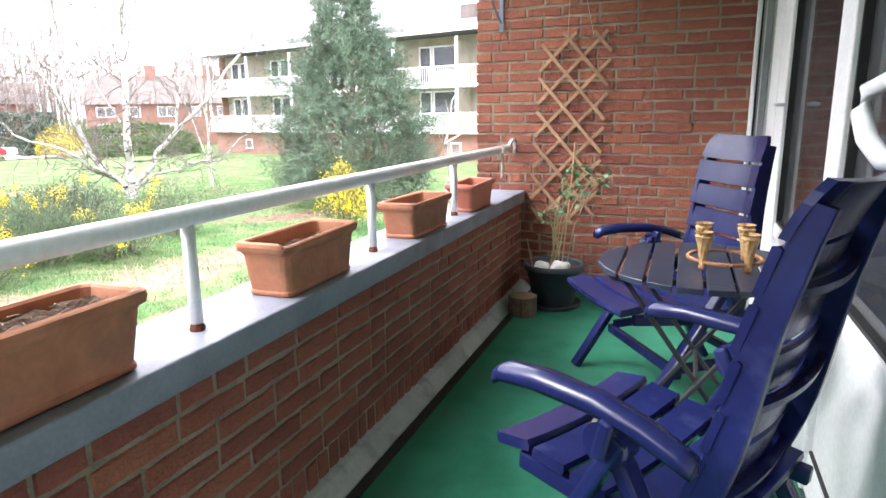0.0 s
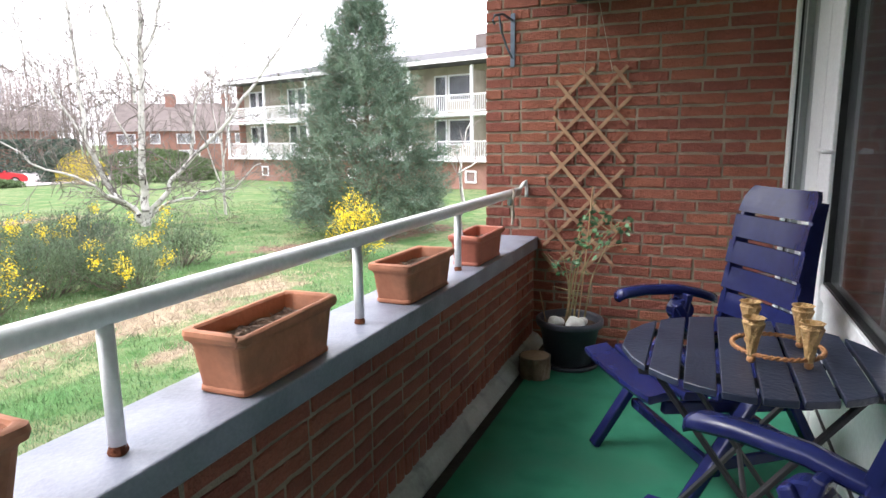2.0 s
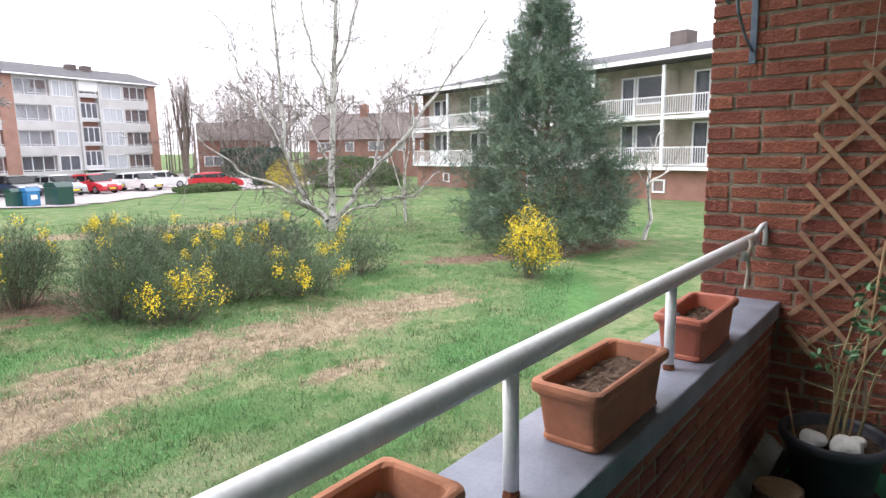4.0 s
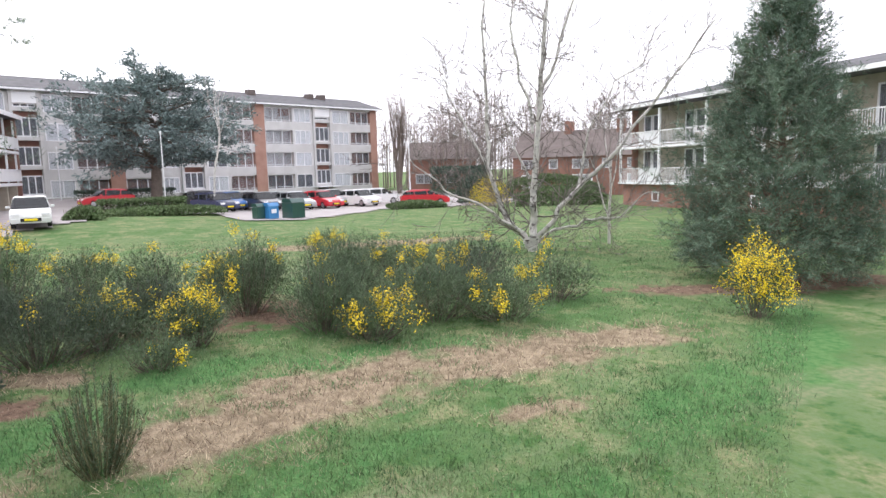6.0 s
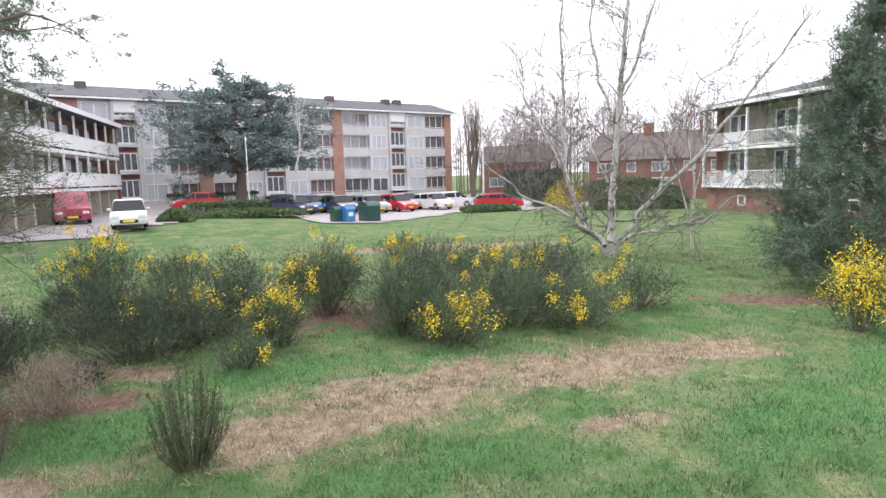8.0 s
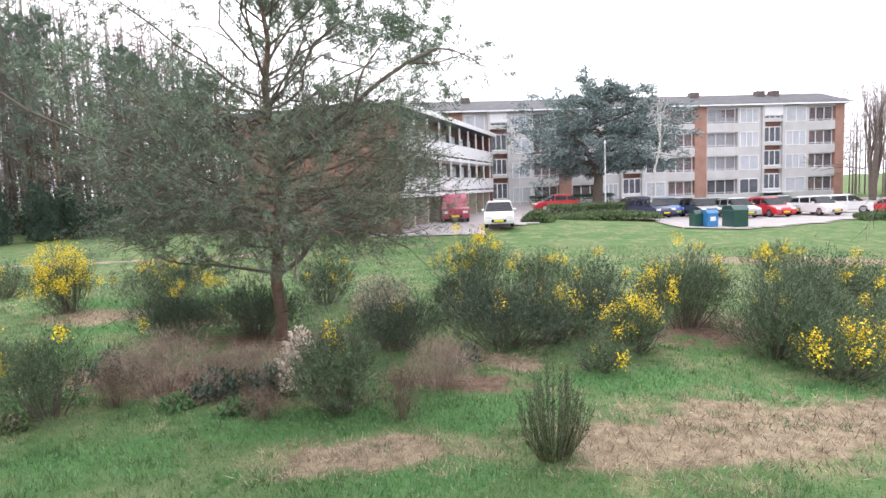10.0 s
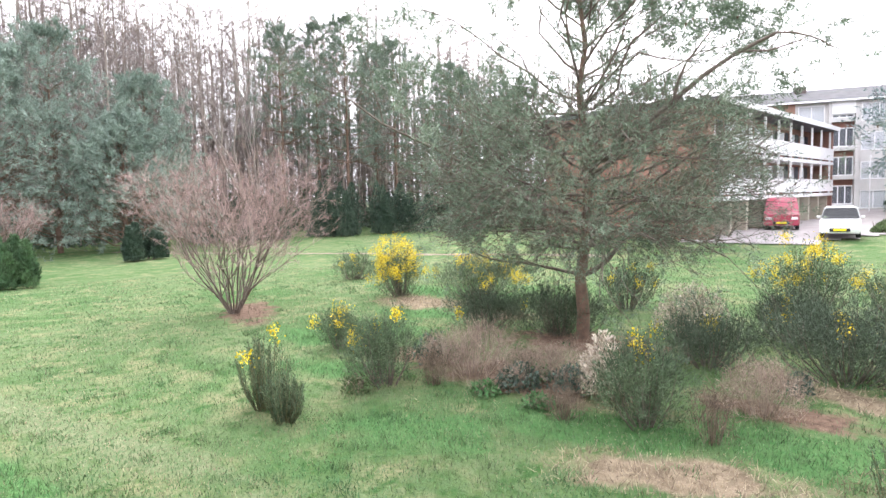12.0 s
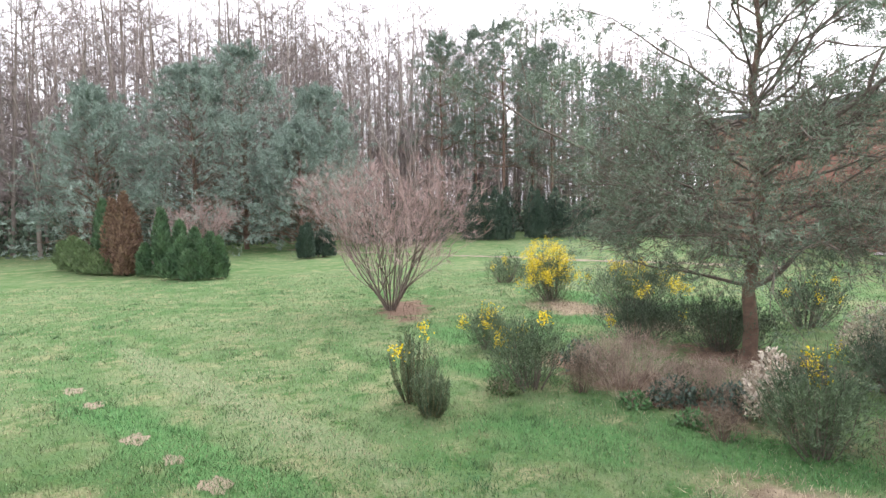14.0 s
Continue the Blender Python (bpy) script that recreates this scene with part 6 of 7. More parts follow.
def far_woods():
    """The leafless wood behind: many slim trunks with twig haze."""
    r = np.random.default_rng(77)
    tr, tw, ev = Soup(), Soup(), Soup()
    for i in range(760):
        x = -82 + r.uniform() * 112
        y = -50 - r.uniform(0, 42) + (-0.75 * (x + 44) if x < -44 else 0)
        h = r.uniform(20, 30) if x < -14 else r.uniform(13, 22)
        z = ground_z(x, y) - .2
        b = np.array([x, y, z])
        t = b + [r.normal() * .9, r.normal() * .9, h]
        rad = r.uniform(.08, .22)
        tr.limb(b, b + (t - b) * .55, rad, rad * .7, 5)
        tr.limb(b + (t - b) * .55, t, rad * .7, .02, 4)
        for k in range(20):
            q = b + (t - b) * r.uniform(.16, .98)
            d = unit(r.normal(size=3) * [1, 1, .3] + [0, 0, .75])
            L = r.uniform(1.4, 4.2)
            tr.limb(q, q + d * L, .04, .014, 3)
            n = 17
            pp = q + d * (r.uniform(.15, 1, n) * L)[:, None]
            tw.blades(pp, unit(d * .8 + r.normal(size=(n, 3)) * .65), r.uniform(.6, 2.0, n), np.full(n, .05), r)
    tagged(tr.put("woodland_trunks", WOODBARK), "leafless woodland of slim grey-brown trunks", "woods", kind="stuff")
    tagged(tw.put("woodland_twigs", TWIG), "haze of fine bare twigs in the wood", "woods", kind="stuff")
    n = 42000
    x = r.uniform(-82, 28, n)
    y = -49 - r.uniform(0, 22, n) - .75 * np.minimum(0, x + 44)
    p = np.stack([x, y, -1.4 + r.uniform(0, 1, n) ** 1.6 * (4.2 + 1.6 * np.sin(x * .35) + 1.2 * np.sin(x * .83))], 1)
    ev.leaves(p, unit(r.normal(size=(n, 3)) + [0, 0, .4]), r.uniform(.3, .7, n), r.uniform(.12, .3, n), r)
    hz = Soup()
    n = 66000
    x = r.uniform(-95, 40, n)
    y = -74 - r.uniform(0, 14, n) - .75 * np.minimum(0, x + 44)
    p = np.stack([x, y, -1.5 + r.uniform(0, 1, n) ** 1.25 * (14 + 3 * np.sin(x * .21) + 2 * np.sin(x * .57))], 1)
    hz.leaves(p, unit(r.normal(size=(n, 3)) * [1, 1, .5] + [0, 0, 1.0]), r.uniform(.8, 2.2, n), r.uniform(.05, .16, n), r)
    tagged(hz.put("deep_wood", TWIG), "grey-brown depth of the leafless wood", "woods", kind="stuff")
    tagged(ev.put("undergrowth", UNDERWOOD), "dark evergreen undergrowth at the foot of the wood", "undergrowth", kind="stuff")
    tr, tw = Soup(), Soup()
    for i in range(150):
        x, y, h = -58 - r.uniform(0, 34), 43 + r.uniform(0, 34), r.uniform(9, 14.5)
        b = np.array([x, y, -1.4])
        tr.limb(b, b + [0, 0, h], .14, .02, 4)
        for k in range(14):
            q = b + [0, 0, h * r.uniform(.25, .97)]
            d = unit(r.normal(size=3) * [1, 1, .3] + [0, 0, .8])
            n = 14
            tw.blades(q + d * (r.uniform(0, 1, n) * 2.5)[:, None], unit(d + r.normal(size=(n, 3)) * .6), r.uniform(.6, 1.6, n), np.full(n, .055), r)
    tagged(tr.put("far_trunks", WOODBARK), "leafless trees beyond the houses", "woods", kind="stuff")
    tagged(tw.put("far_twigs", TWIG), "haze of bare twigs beyond the houses", "woods", kind="stuff")


far_woods()
bare_tree(-64.6, 37.6, 12.5, "tall narrow leafless poplar", 101, BARK, "poplar_tree", .22, 4, 3, .28, .5, 5, .42, wob=.06, fork=.12, haze=3)
bare_tree(-47.9, 12.5, 11.5, "slim pale leafless birch beside the car park", 102, BIRCH, "birch_tree", .10, 4, 3, .4, .3, 1, .5, wob=.06)


# ---- grass ----
def grass():
    r = np.random.default_rng(200)

    def depths(x, y, pp=None):
        return np.array([patch_depth(a, b, pp or DRY + LITTERS) + .22 * math.sin(a * 4.1 + b * 2.3) * math.cos(b * 3.7 - a) for a, b in zip(x, y)])

    def lay(name, mat, n, cond, hlo, hhi, wid, label, flat=0.35, dens=1.0):
        s = Soup()
        f = r.uniform(0, 1, n) ** 1.5
        dist = 3.4 + f * 26
        ang = r.uniform(radians(25), radians(180), n)
        x, y = 0.8 - dist * np.sin(ang) * 1.0, 1.5 + dist * np.cos(ang)
        k = cond(x, y) & (x < 0.2)
        x, y, dist = x[k], y[k], dist[k]
        z = np.array([ground_z(a, b) for a, b in zip(x, y)])
        p = np.stack([x, y, z - .005], 1)
        d = unit(r.normal(size=(len(x), 3)) * flat + [0, 0, 1])
        s.blades(p, d, r.uniform(hlo, hhi, len(x)), wid * (0.6 + dist / 12), r)
        tagged(s.put(name, mat), label, "grass", kind="stuff")
    lay("grass", GRASS, 250000, lambda x, y: depths(x, y) < -.12, .03, .085, .007, "short fresh green grass of the lawn")
    lay("straw_grass", STRAW, 150000, lambda x, y: depths(x, y, DRY) > -.12, .05, .17, .007, "patches of dead straw-coloured grass", .9)
    lay("pale_grass", STRAW, 40000, lambda x, y: depths(x, y, PALE) > .0, .03, .08, .006, "thin pale grass of worn tracks", .7)
    lay("worn_grass", STRAW, 90000, lambda x, y: np.sin(x * .8 + y * .5) * np.sin(y * 1.1 - x * .3) + .5 * np.sin(x * 2.7 - y * 1.9) > -.1, .02, .065, .006, "thin pale dead blades among the lawn", .8)
    lay("dead_stems", DEADSTEM, 60000, lambda x, y: depths(x, y) > -.05, .05, .20, .008, "brown dead stems matted among the straw", 1.1)
    lay("lush_grass", LUSHGRASS, 120000, lambda x, y: (depths(x, y, LUSH) > -.05) & (depths(x, y) < .1), .06, .15, .007, "longer lush green grass about the bushes", .45)
    s = Soup()
    for q in range(620):
        dist, ang = 3.5 + r.uniform() ** 1.4 * 20, r.uniform(radians(25), radians(178))
        x, y = .8 - dist * math.sin(ang), 1.5 + dist * math.cos(ang)
        if x > .2:
            continue
        n = 46
        p = np.stack([x + r.normal(size=n) * .09, y + r.normal(size=n) * .12, np.full(n, ground_z(x, y) - .01)], 1)
        s.blades(p, unit(r.normal(size=(n, 3)) * .45 + [0, 0, 1]), r.uniform(.05, .125, n), np.full(n, .008 + dist * .0005), r)
    tagged(s.put("grass_tufts", GRASS), "darker taller tufts of fresh grass", "grass", kind="stuff")


grass()
for i, (x, y, a) in enumerate(((-1.61, -7.1, .20), (-1.81, -4.99, .2), (-1.6, -9.14, .18), (-1.56, -10.24, .2), (-1.72, -6.04, .15))):
    pts = [(x + a * .8 * math.cos(k * math.tau / 14) * (1 + .3 * math.sin(k * 3 + i)), y + a * 1.2 * math.sin(k * math.tau / 14) * (1 + .3 * math.cos(k * 2 + i))) for k in range(14)]
    sheet_on_ground("paving", pts, SLAB, 0.004, "half-buried mossy tan stepping slab in the lawn", "slab", 0.025)
sheet_on_ground("path", [(-21.6, -40), (-25.0, -26), (-26.7, -18), (-27.7, -8), (-28.4, -8), (-27.4, -18), (-25.7, -26.1), (-22.3, -40)], LITTER, 0.02, "narrow worn footpath across the lawn", "path", 0.25)


# ---- buildings ----
def frame_on(origin, along):
    """A pose whose local x runs along the face, local y into the building."""
    o, u = Vector(origin), Vector((along[0], along[1], 0)).normalized()
    m = Matrix.Identity(4)
    m.col[0][:3], m.col[1][:3] = u, Vector((-u.y, u.x, 0))
    m.translation = o
    return m


def window_unit(th, x0, x1, z0, z1, lights=2, depth=-0.02, dark=False):
    """A far window: frame bars, pane, and pale curtain or painted-dark interior behind."""
    w = new("window")
    w.parent = th
    bm = bmesh.new()
    t = 0.09
    box(bm, (x0, depth - .05, z0), (x1, depth + .02, z0 + t))
    box(bm, (x0, depth - .05, z1 - t), (x1, depth + .02, z1))
    for i in range(lights + 1):
        c = x0 + t / 2 + (x1 - x0 - t) * i / lights
        box(bm, (c - t / 2, depth - .048, z0 + t), (c + t / 2, depth + .018, z1 - t))
    part("window_frame", bm, FRAME_FAR, w)
    p = part("pane", boxed((x0 + t * .4, depth - .012, z0 + t * .4), (x1 - t * .4, depth, z1 - t * .4)), FARPANE, w)
    p.visible_shadow = False
    part("window_backing", boxed((x0 + t * .5, depth + .03, z0 + t * .5), (x1 - t * .5, depth + .05, z1 - t * .5)), DARKROOM if dark else CURTAIN, w)


def rail_strip(th, x0, x1, z0, z1, y, solid=False, step=0.14, name="balustrade"):
    bm = bmesh.new()
    box(bm, (x0, y - .03, z1 - .06), (x1, y + .03, z1))
    box(bm, (x0, y - .02, z0), (x1, y + .02, z0 + .05))
    if solid:
        box(bm, (x0, y - .012, z0 + .05), (x1, y + .012, z1 - .06))
    else:
        k = max(2, int((x1 - x0) / step))
        for i in range(k + 1):
            c = x0 + .02 + (x1 - x0 - .04) * i / k
            box(bm, (c - .012, y - .012, z0 + .05), (c + .012, y + .012, z1 - .06))
    part(name, bm, FRAME_FAR, th)


def flat_block():
    """Four-storey flats: pale bands, orange brick piers, balconies, glazed stair towers."""
    th = empty("apartment_block", frame_on((-75.9 + 0.198 * 62, 40.5 - 0.980 * 62, -1.0), (-0.198, 0.980)), "four-storey pale and orange brick apartment block with balconies and stair towers", "apartment building")
    W, st, n = 62.0, 2.65, 4
    H = st * n

    def at(s):
        return W - s
    part("wall", boxed((0, 0.45, -1.2), (W, 10, H)), REDBRICK_FAR, th)
    roof = bmesh.new()
    prism(roof, [(-0.6, H + .02), (10.6, H + .02), (10.6, H + .22), (5.0, H + 1.9), (-0.6, H + .22)], -.6, W + .6, "x")
    rf = part("roof", roof, ROOF_FAR, th)
    part("fascia", boxed((-.62, -.66, H - .02), (W + .62, -.605, H + .16)), FRAME_FAR, th)
    for s in (6.2, 16.2, 25.2, 43.4, 8.0, 52.0):
        part("chimney", boxed((at(s) - .5, 3.4, H + .9), (at(s) + .5, 4.3, H + 2.1), .03), ROOFTILE, rf)
    bays = [("pier", 0, 1.1), ("balc", 1.1, 4.4), ("win", 4.4, 7.4), ("stair", 7.4, 10.1), ("win", 10.1, 12.9), ("balc", 12.9, 16.6), ("pier", 16.6, 18.0), ("balc", 18.0, 21.2), ("win", 21.2, 24.0), ("stair", 24.0, 26.7), ("win", 26.7, 28.9),
            ("balc", 28.9, 32.3), ("pier", 32.3, 33.7), ("balc", 33.7, 36.6), ("win", 36.6, 39.2), ("stair", 39.2, 41.6), ("win", 41.6, 44.3), ("pier", 44.3, 47.6), ("win", 47.6, 50.5), ("stair", 50.5, 53), ("win", 53, 56), ("pier", 56, 62)]
    r = random.Random(4)
    for kind, s0, s1 in bays:
        x0, x1 = at(s1), at(s0)
        if kind == "pier":
            part("pier", boxed((x0, 0.0, -1.2), (x1, .45, H)), ORANGE_FAR, th)
            continue
        if kind == "stair":
            part("stair_side", boxed((x0, -.25, -1.2), (x0 + .25, .45, H)), RENDER_FAR, th)
            part("stair_side", boxed((x1 - .25, -.25, -1.2), (x1, .45, H)), RENDER_FAR, th)
            part("stair_head", boxed((x0 + .25, -.2, H - 1.15), (x1 - .25, .4, H)), FRAME_FAR, th)
            for k in range(4):
                z = 1.3 + k * st - .5
                z1 = min(z + 2.1, H - 1.15)
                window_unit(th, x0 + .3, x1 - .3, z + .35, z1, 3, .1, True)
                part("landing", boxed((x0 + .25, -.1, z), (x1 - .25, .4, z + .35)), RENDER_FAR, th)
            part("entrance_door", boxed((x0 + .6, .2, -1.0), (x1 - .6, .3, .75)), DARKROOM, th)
            part("canopy", boxed((x0 - .2, -1.3, .72), (x1 + .2, .2, .84)), FRAME_FAR, th)
            continue
        for k in range(n):
            z = k * st
            part("band", boxed((x0, 0.02, z - (1.2 if k == 0 else .0)), (x1, .46, z + .72)), RENDER_FAR, th)
            part("band", boxed((x0, 0.04, z + 2.42), (x1, .46, z + st)), RENDER_FAR, th)
            if kind == "win":
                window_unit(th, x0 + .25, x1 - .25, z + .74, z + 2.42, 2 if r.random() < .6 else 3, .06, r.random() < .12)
                part("pier", boxed((x0, .03, z + .72), (x0 + .24, .46, z + 2.42)), RENDER_FAR, th)
                part("pier", boxed((x1 - .24, .03, z + .72), (x1, .46, z + 2.42)), RENDER_FAR, th)
            else:
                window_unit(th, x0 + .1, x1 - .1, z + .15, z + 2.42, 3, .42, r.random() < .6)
                rail_strip(th, x0 + .05, x1 - .05, z + .72, z + .98, .05, False, .5)
                part("balcony_side", boxed((x0, .03, z + .72), (x0 + .10, .46, z + 2.42)), RENDER_FAR, th)


flat_block()


def gallery_block():
    """Three-level gallery flats: garages below, two white galleries above, brick gable."""
    th = empty("gallery_flats", frame_on((-57.6, 0.25, -0.75), (0.9825, -0.186)), "brick flats with white access galleries over garages", "apartment building")
    # local x towards the lawn's near side, local y is turned so that the building lies behind the galleries
    L, H = 24.0, 6.9

    def bx(name, x0, x1, y0, y1, z0, z1, mat, bev=0.0):
        return part(name, boxed((x0, -y1, z0), (x1, -y0, z1), bev), mat, th)
    bx("wall", -.5, L, 1.5, 10.5, -1.0, H, REDBRICK_FAR)
    bx("roof", -.8, L + .5, -.35, 11, H, H + .28, ROOF_FAR)
    bx("roof_edge", -.82, L + .52, -.42, -.352, H - .02, H + .30, FRAME_FAR)
    bx("chimney", 14, 15.4, 6, 7, H + .28, H + 1.9, REDBRICK_FAR)
    bx("end_wall", -.6, -.3, 0, 1.5, -1.0, H, REDBRICK_FAR)
    bx("gable_wall", L, L + .25, 0.2, 10.5, -1.0, H, REDBRICK_FAR)
    for z in (2.05, 4.45):
        bx("gallery_deck", -.3, L, -.1, 1.5, z - .22, z, FRAME_FAR)
        rail = bmesh.new()
        box(rail, (-.3, .08, z + .12), (L, .11, z + .95))
        box(rail, (-.3, .06, z + .95), (L, .13, z + 1.02))
        part("balustrade", rail, FRAME_FAR, th)
        for i in range(9):
            x = .6 + i * 2.65
            bx("gallery_post", x - .06, x + .06, -.08, .04, z, z + 2.3, FRAME_FAR)
            # Doorway shade put in as a thin dark-coloured sheet on the wall.
            bx("recess_shade", x + .2, x + 1.1, 1.47, 1.497, z + .05, z + 2.05, DARKROOM)
            bx("door_window", x + 1.3, x + 2.4, 1.46, 1.496, z + .9, z + 2.0, CURTAIN)
    for i in range(9):
        x = .6 + i * 2.65
        bx("garage_pier", x - .15, x + .15, .1, 1.5, -1.0, 1.83, TAN_FAR)
        bx("garage_door", x + .3, x + 2.35, 1.4, 1.495, -.8, 1.5, ORANGE_FAR if i % 2 else FRAME_FAR)


gallery_block()


def opposite_flats():
    """Two storeys of balconies over a brick base, hipped grey roof, brick chimneys."""
    th = empty("balcony_flats", frame_on((-31.4, 38.6, -1.65), (0.972, -0.236)), "two-storey flats with white balconies over a brick base", "apartment building")
    L, z0, z1, zt = 36.0, 1.9, 4.43, 7.15

    def bx(name, x0, x1, y0, y1, a, b, mat):
        return part(name, boxed((x0, y0, a), (x1, y1, b)), mat, th)
    bx("base_wall", 0, L, .1, 10, -.5, z0 - .16, REDBRICK_FAR)
    bx("wall", 0.05, L, 1.35, 10, z0 - .16, zt, TAN_FAR)
    bx("side_wall", -.02, .05, 0.8, 10, z0 - .15, zt, REDBRICK_FAR)
    roof = bmesh.new()
    prism(roof, [(-.5, zt + .02), (10.6, zt + .02), (10.6, zt + .2), (6.5, zt + 1.5), (5.0, zt + 1.5), (-.5, zt + .2)], -.6, L + .6, "x")
    for v in roof.verts:
        if v.co.x < 0 and v.co.z > zt + 1:
            v.co.x = 4.5
    rf = part("roof", roof, ROOF_FAR, th)
    bx("gutter", -.6, L + .6, -.58, -.505, zt - .02, zt + .2, FRAME_FAR)
    for x in (6.2, 19.5, 30):
        part("chimney", boxed((x - .55, 4.9, zt + .9), (x + .55, 6.0, zt + 2.3), .03), ROOFTILE, rf)
    for z in (z0, z1):
        bx("balcony_slab", -.1, L, -.3, 1.35, z - .16, z, FRAME_FAR)
        rail_strip(th, -.05, L - .1, z + .08, z + 1.0, -.22, False, .13)
        rail_strip(th, 2.2, 4.4, z + .1, z + .92, -.17, True)
        for i in range(7):
            x = 4.4 * i + .05
            bx("post", x - .07, x + .07, -.28, -.14, z, z + 2.5, FRAME_FAR)
            if i < 6:
                p = x + 4.4 / 2
                bx("divider", p + 2.0, p + 2.1, -.1, 1.35, z, z + 2.3, TAN_FAR)
                window_unit(th, x + 1.75, x + 3.75, z + .75, z + 2.25, 1, 1.31, True)
                window_unit(th, x + .75, x + 1.65, z + .08, z + 2.25, 1, 1.31, True)
    for x in (3.4, 12.2, 21.4, 27.5):
        window_unit(th, x, x + .75, .55, 1.25, 1, .08, False)


opposite_flats()


def terrace_houses():
    th = empty("terraced_houses", frame_on((-54.3, 46.6, -1.45), (0.86, 0.51)), "row of brick houses with dark tiled pitched roofs", "house")
    L, He, Hr = 30.0, 4.0, 7.0
    part("wall", boxed((0, 0, -.4), (L, 8, He)), REDBRICK_FAR, th)
    bm = bmesh.new()
    prism(bm, [(-.4, He), (8.4, He), (4, Hr)], -.3, L + .3, "x")
    rf = part("roof", bm, ROOFTILE, th)
    bm = bmesh.new()
    prism(bm, [(0.02, He - .02), (7.98, He - .02), (4, Hr - .15)], -.34, -.305, "x")
    part("gable", bm, REDBRICK_FAR, th)
    for i in range(5):
        x = 1.0 + i * 5.8
        window_unit(th, x, x + 1.8, 2.7, 3.75, 2, -.03, False)
        window_unit(th, x + 3.2, x + 4.2, 2.7, 3.75, 1, -.03, False)
        window_unit(th, x, x + 2.2, .6, 2.1, 2, -.03, False)
        part("chimney", boxed((x + 4, 3.4, Hr - .6), (x + 4.9, 4.4, Hr + 1.0)), REDBRICK_FAR, rf)


terrace_houses()
th = empty("brick_house", frame_on((-72, 43, -1.3), (0.6, 0.8)), "low brick house beyond the car park", "house")
part("wall", boxed((0, 0, -.4), (9, 7, 4.2)), REDBRICK_FAR, th)
bm = bmesh.new()
prism(bm, [(-.4, 4.2), (7.4, 4.2), (3.5, 6.6)], -.3, 9.3, "x")
part("roof", bm, ROOFTILE, th)
window_unit(th, 1.0, 3.2, 1.0, 2.3, 2, -.03)
window_unit(th, 5.0, 7.0, 1.0, 2.3, 2, -.03)


# ---- vehicles ----
def car(x, y, yaw, mat, label, L=4.1, W=1.72, H=1.46, van=False):
    """A hatchback or van facing local -x: body shell, glasshouse, wheels, lights, plate."""
    th = empty("van" if van else "car", pose(x, y, ground_z(x, y) + .06, 0, 0, yaw), label, "van" if van else "car", "parked vehicles")
    h = L / 2
    if van:
        low = [(-h, .25), (-h, .85), (-h + .5, 1.0), (-h + 1.0, H - .25), (-h + 1.3, H - .05), (h - .1, H), (h, H - .2), (h, .25)]
        gl = [(-h + .62, 1.03), (-h + 1.06, H - .25), (-h + 1.75, H - .22), (-h + 1.75, 1.03)]
    else:
        low = [(-h, .24), (-h - .03, .5), (-h + .06, .70), (-h + .85, .88), (-h + 1.05, .92), (h - .55, .95), (h - .05, .90), (h + .02, .5), (h, .24)]
        gl = [(-h + .92, .90), (-h + 1.65, H - .07), (-h + 2.0, H), (h - .9, H - .02), (h - .45, H - .15), (h - .10, .92)]
    def shell(outline, w0, w1):
        bm = bmesh.new()
        prism(bm, outline, -w0 / 2, w0 / 2, "y")
        zs = [p[1] for p in outline]
        for v in bm.verts:
            f = max(0, (v.co.z - .9) / .6)
            v.co.y *= 1 - f * w1
        bmesh.ops.bevel(bm, geom=[e for e in bm.edges], offset=.05, segments=2, affect="EDGES")
        return bm
    body = part("body", shell(low, W, .10), mat, th, smooth=False)
    if not van:
        part("glasshouse", shell(gl, W * .96, .20), CARGLASS, th)
        roof = [(q[0], q[1] + .012) for q in gl[1:-1]] + [(gl[-2][0] - .05, gl[-2][1] - .05), (gl[1][0] + .08, gl[1][1] - .06)]
        part("roof_panel", shell(roof, W * .965, .20), mat, th)
        for px in (-.15, .95):
            for s in (-1, 1):
                bm = bmesh.new()
                beam(bm, (px - h * .05, s * W * .475, .9), (px, s * W * .395, H - .05), .07, .05, .01)
                part("pillar", bm, mat, th)
    else:
        part("glasshouse", shell(gl, W * 1.004, .10), CARGLASS, th)
    for sx in (-h + .78, h - .78):
        for sy in (-1, 1):
            w = new("wheel")
            w.parent = th
            w.location = (sx, sy * (W / 2 - .10), .30)
            bm = bmesh.new()
            lathe(bm, [(.2, -.1), (.30, -.1), (.315, -.05), (.315, .05), (.30, .1), (.2, .1)], 18)
            bmesh.ops.rotate(bm, matrix=Matrix.Rotation(math.pi / 2, 3, "X"), verts=bm.verts)
            part("tyre", bm, TYRE, w)
            bm = bmesh.new()
            lathe(bm, [(.05, -.105), (.19, -.102), (.2, -.06), (.2, .06), (.19, .102), (.05, .105)], 12)
            bmesh.ops.rotate(bm, matrix=Matrix.Rotation(math.pi / 2, 3, "X"), verts=bm.verts)
            part("rim", bm, CHROME, w)
    for s in (-1, 1):
        part("headlight", boxed((-h - .03, s * W * .36 - .17, .58), (-h + .16, s * W * .36 + .17, .73), .03), FRAME_FAR, th)
        part("tail_light", boxed((h - .10, s * W * .40 - .11, .62), (h + .035, s * W * .40 + .11, .88), .02), CARRED, th)
        if not van:
            part("wing_mirror", boxed((-h + 1.25, s * (W / 2 + .08) - .09, .93), (-h + 1.42, s * (W / 2 + .08) + .09, 1.05), .03), mat, th)
    part("grille", boxed((-h - .045, -.42, .32), (-h + .02, .42, .48), .02), TYRE, th)
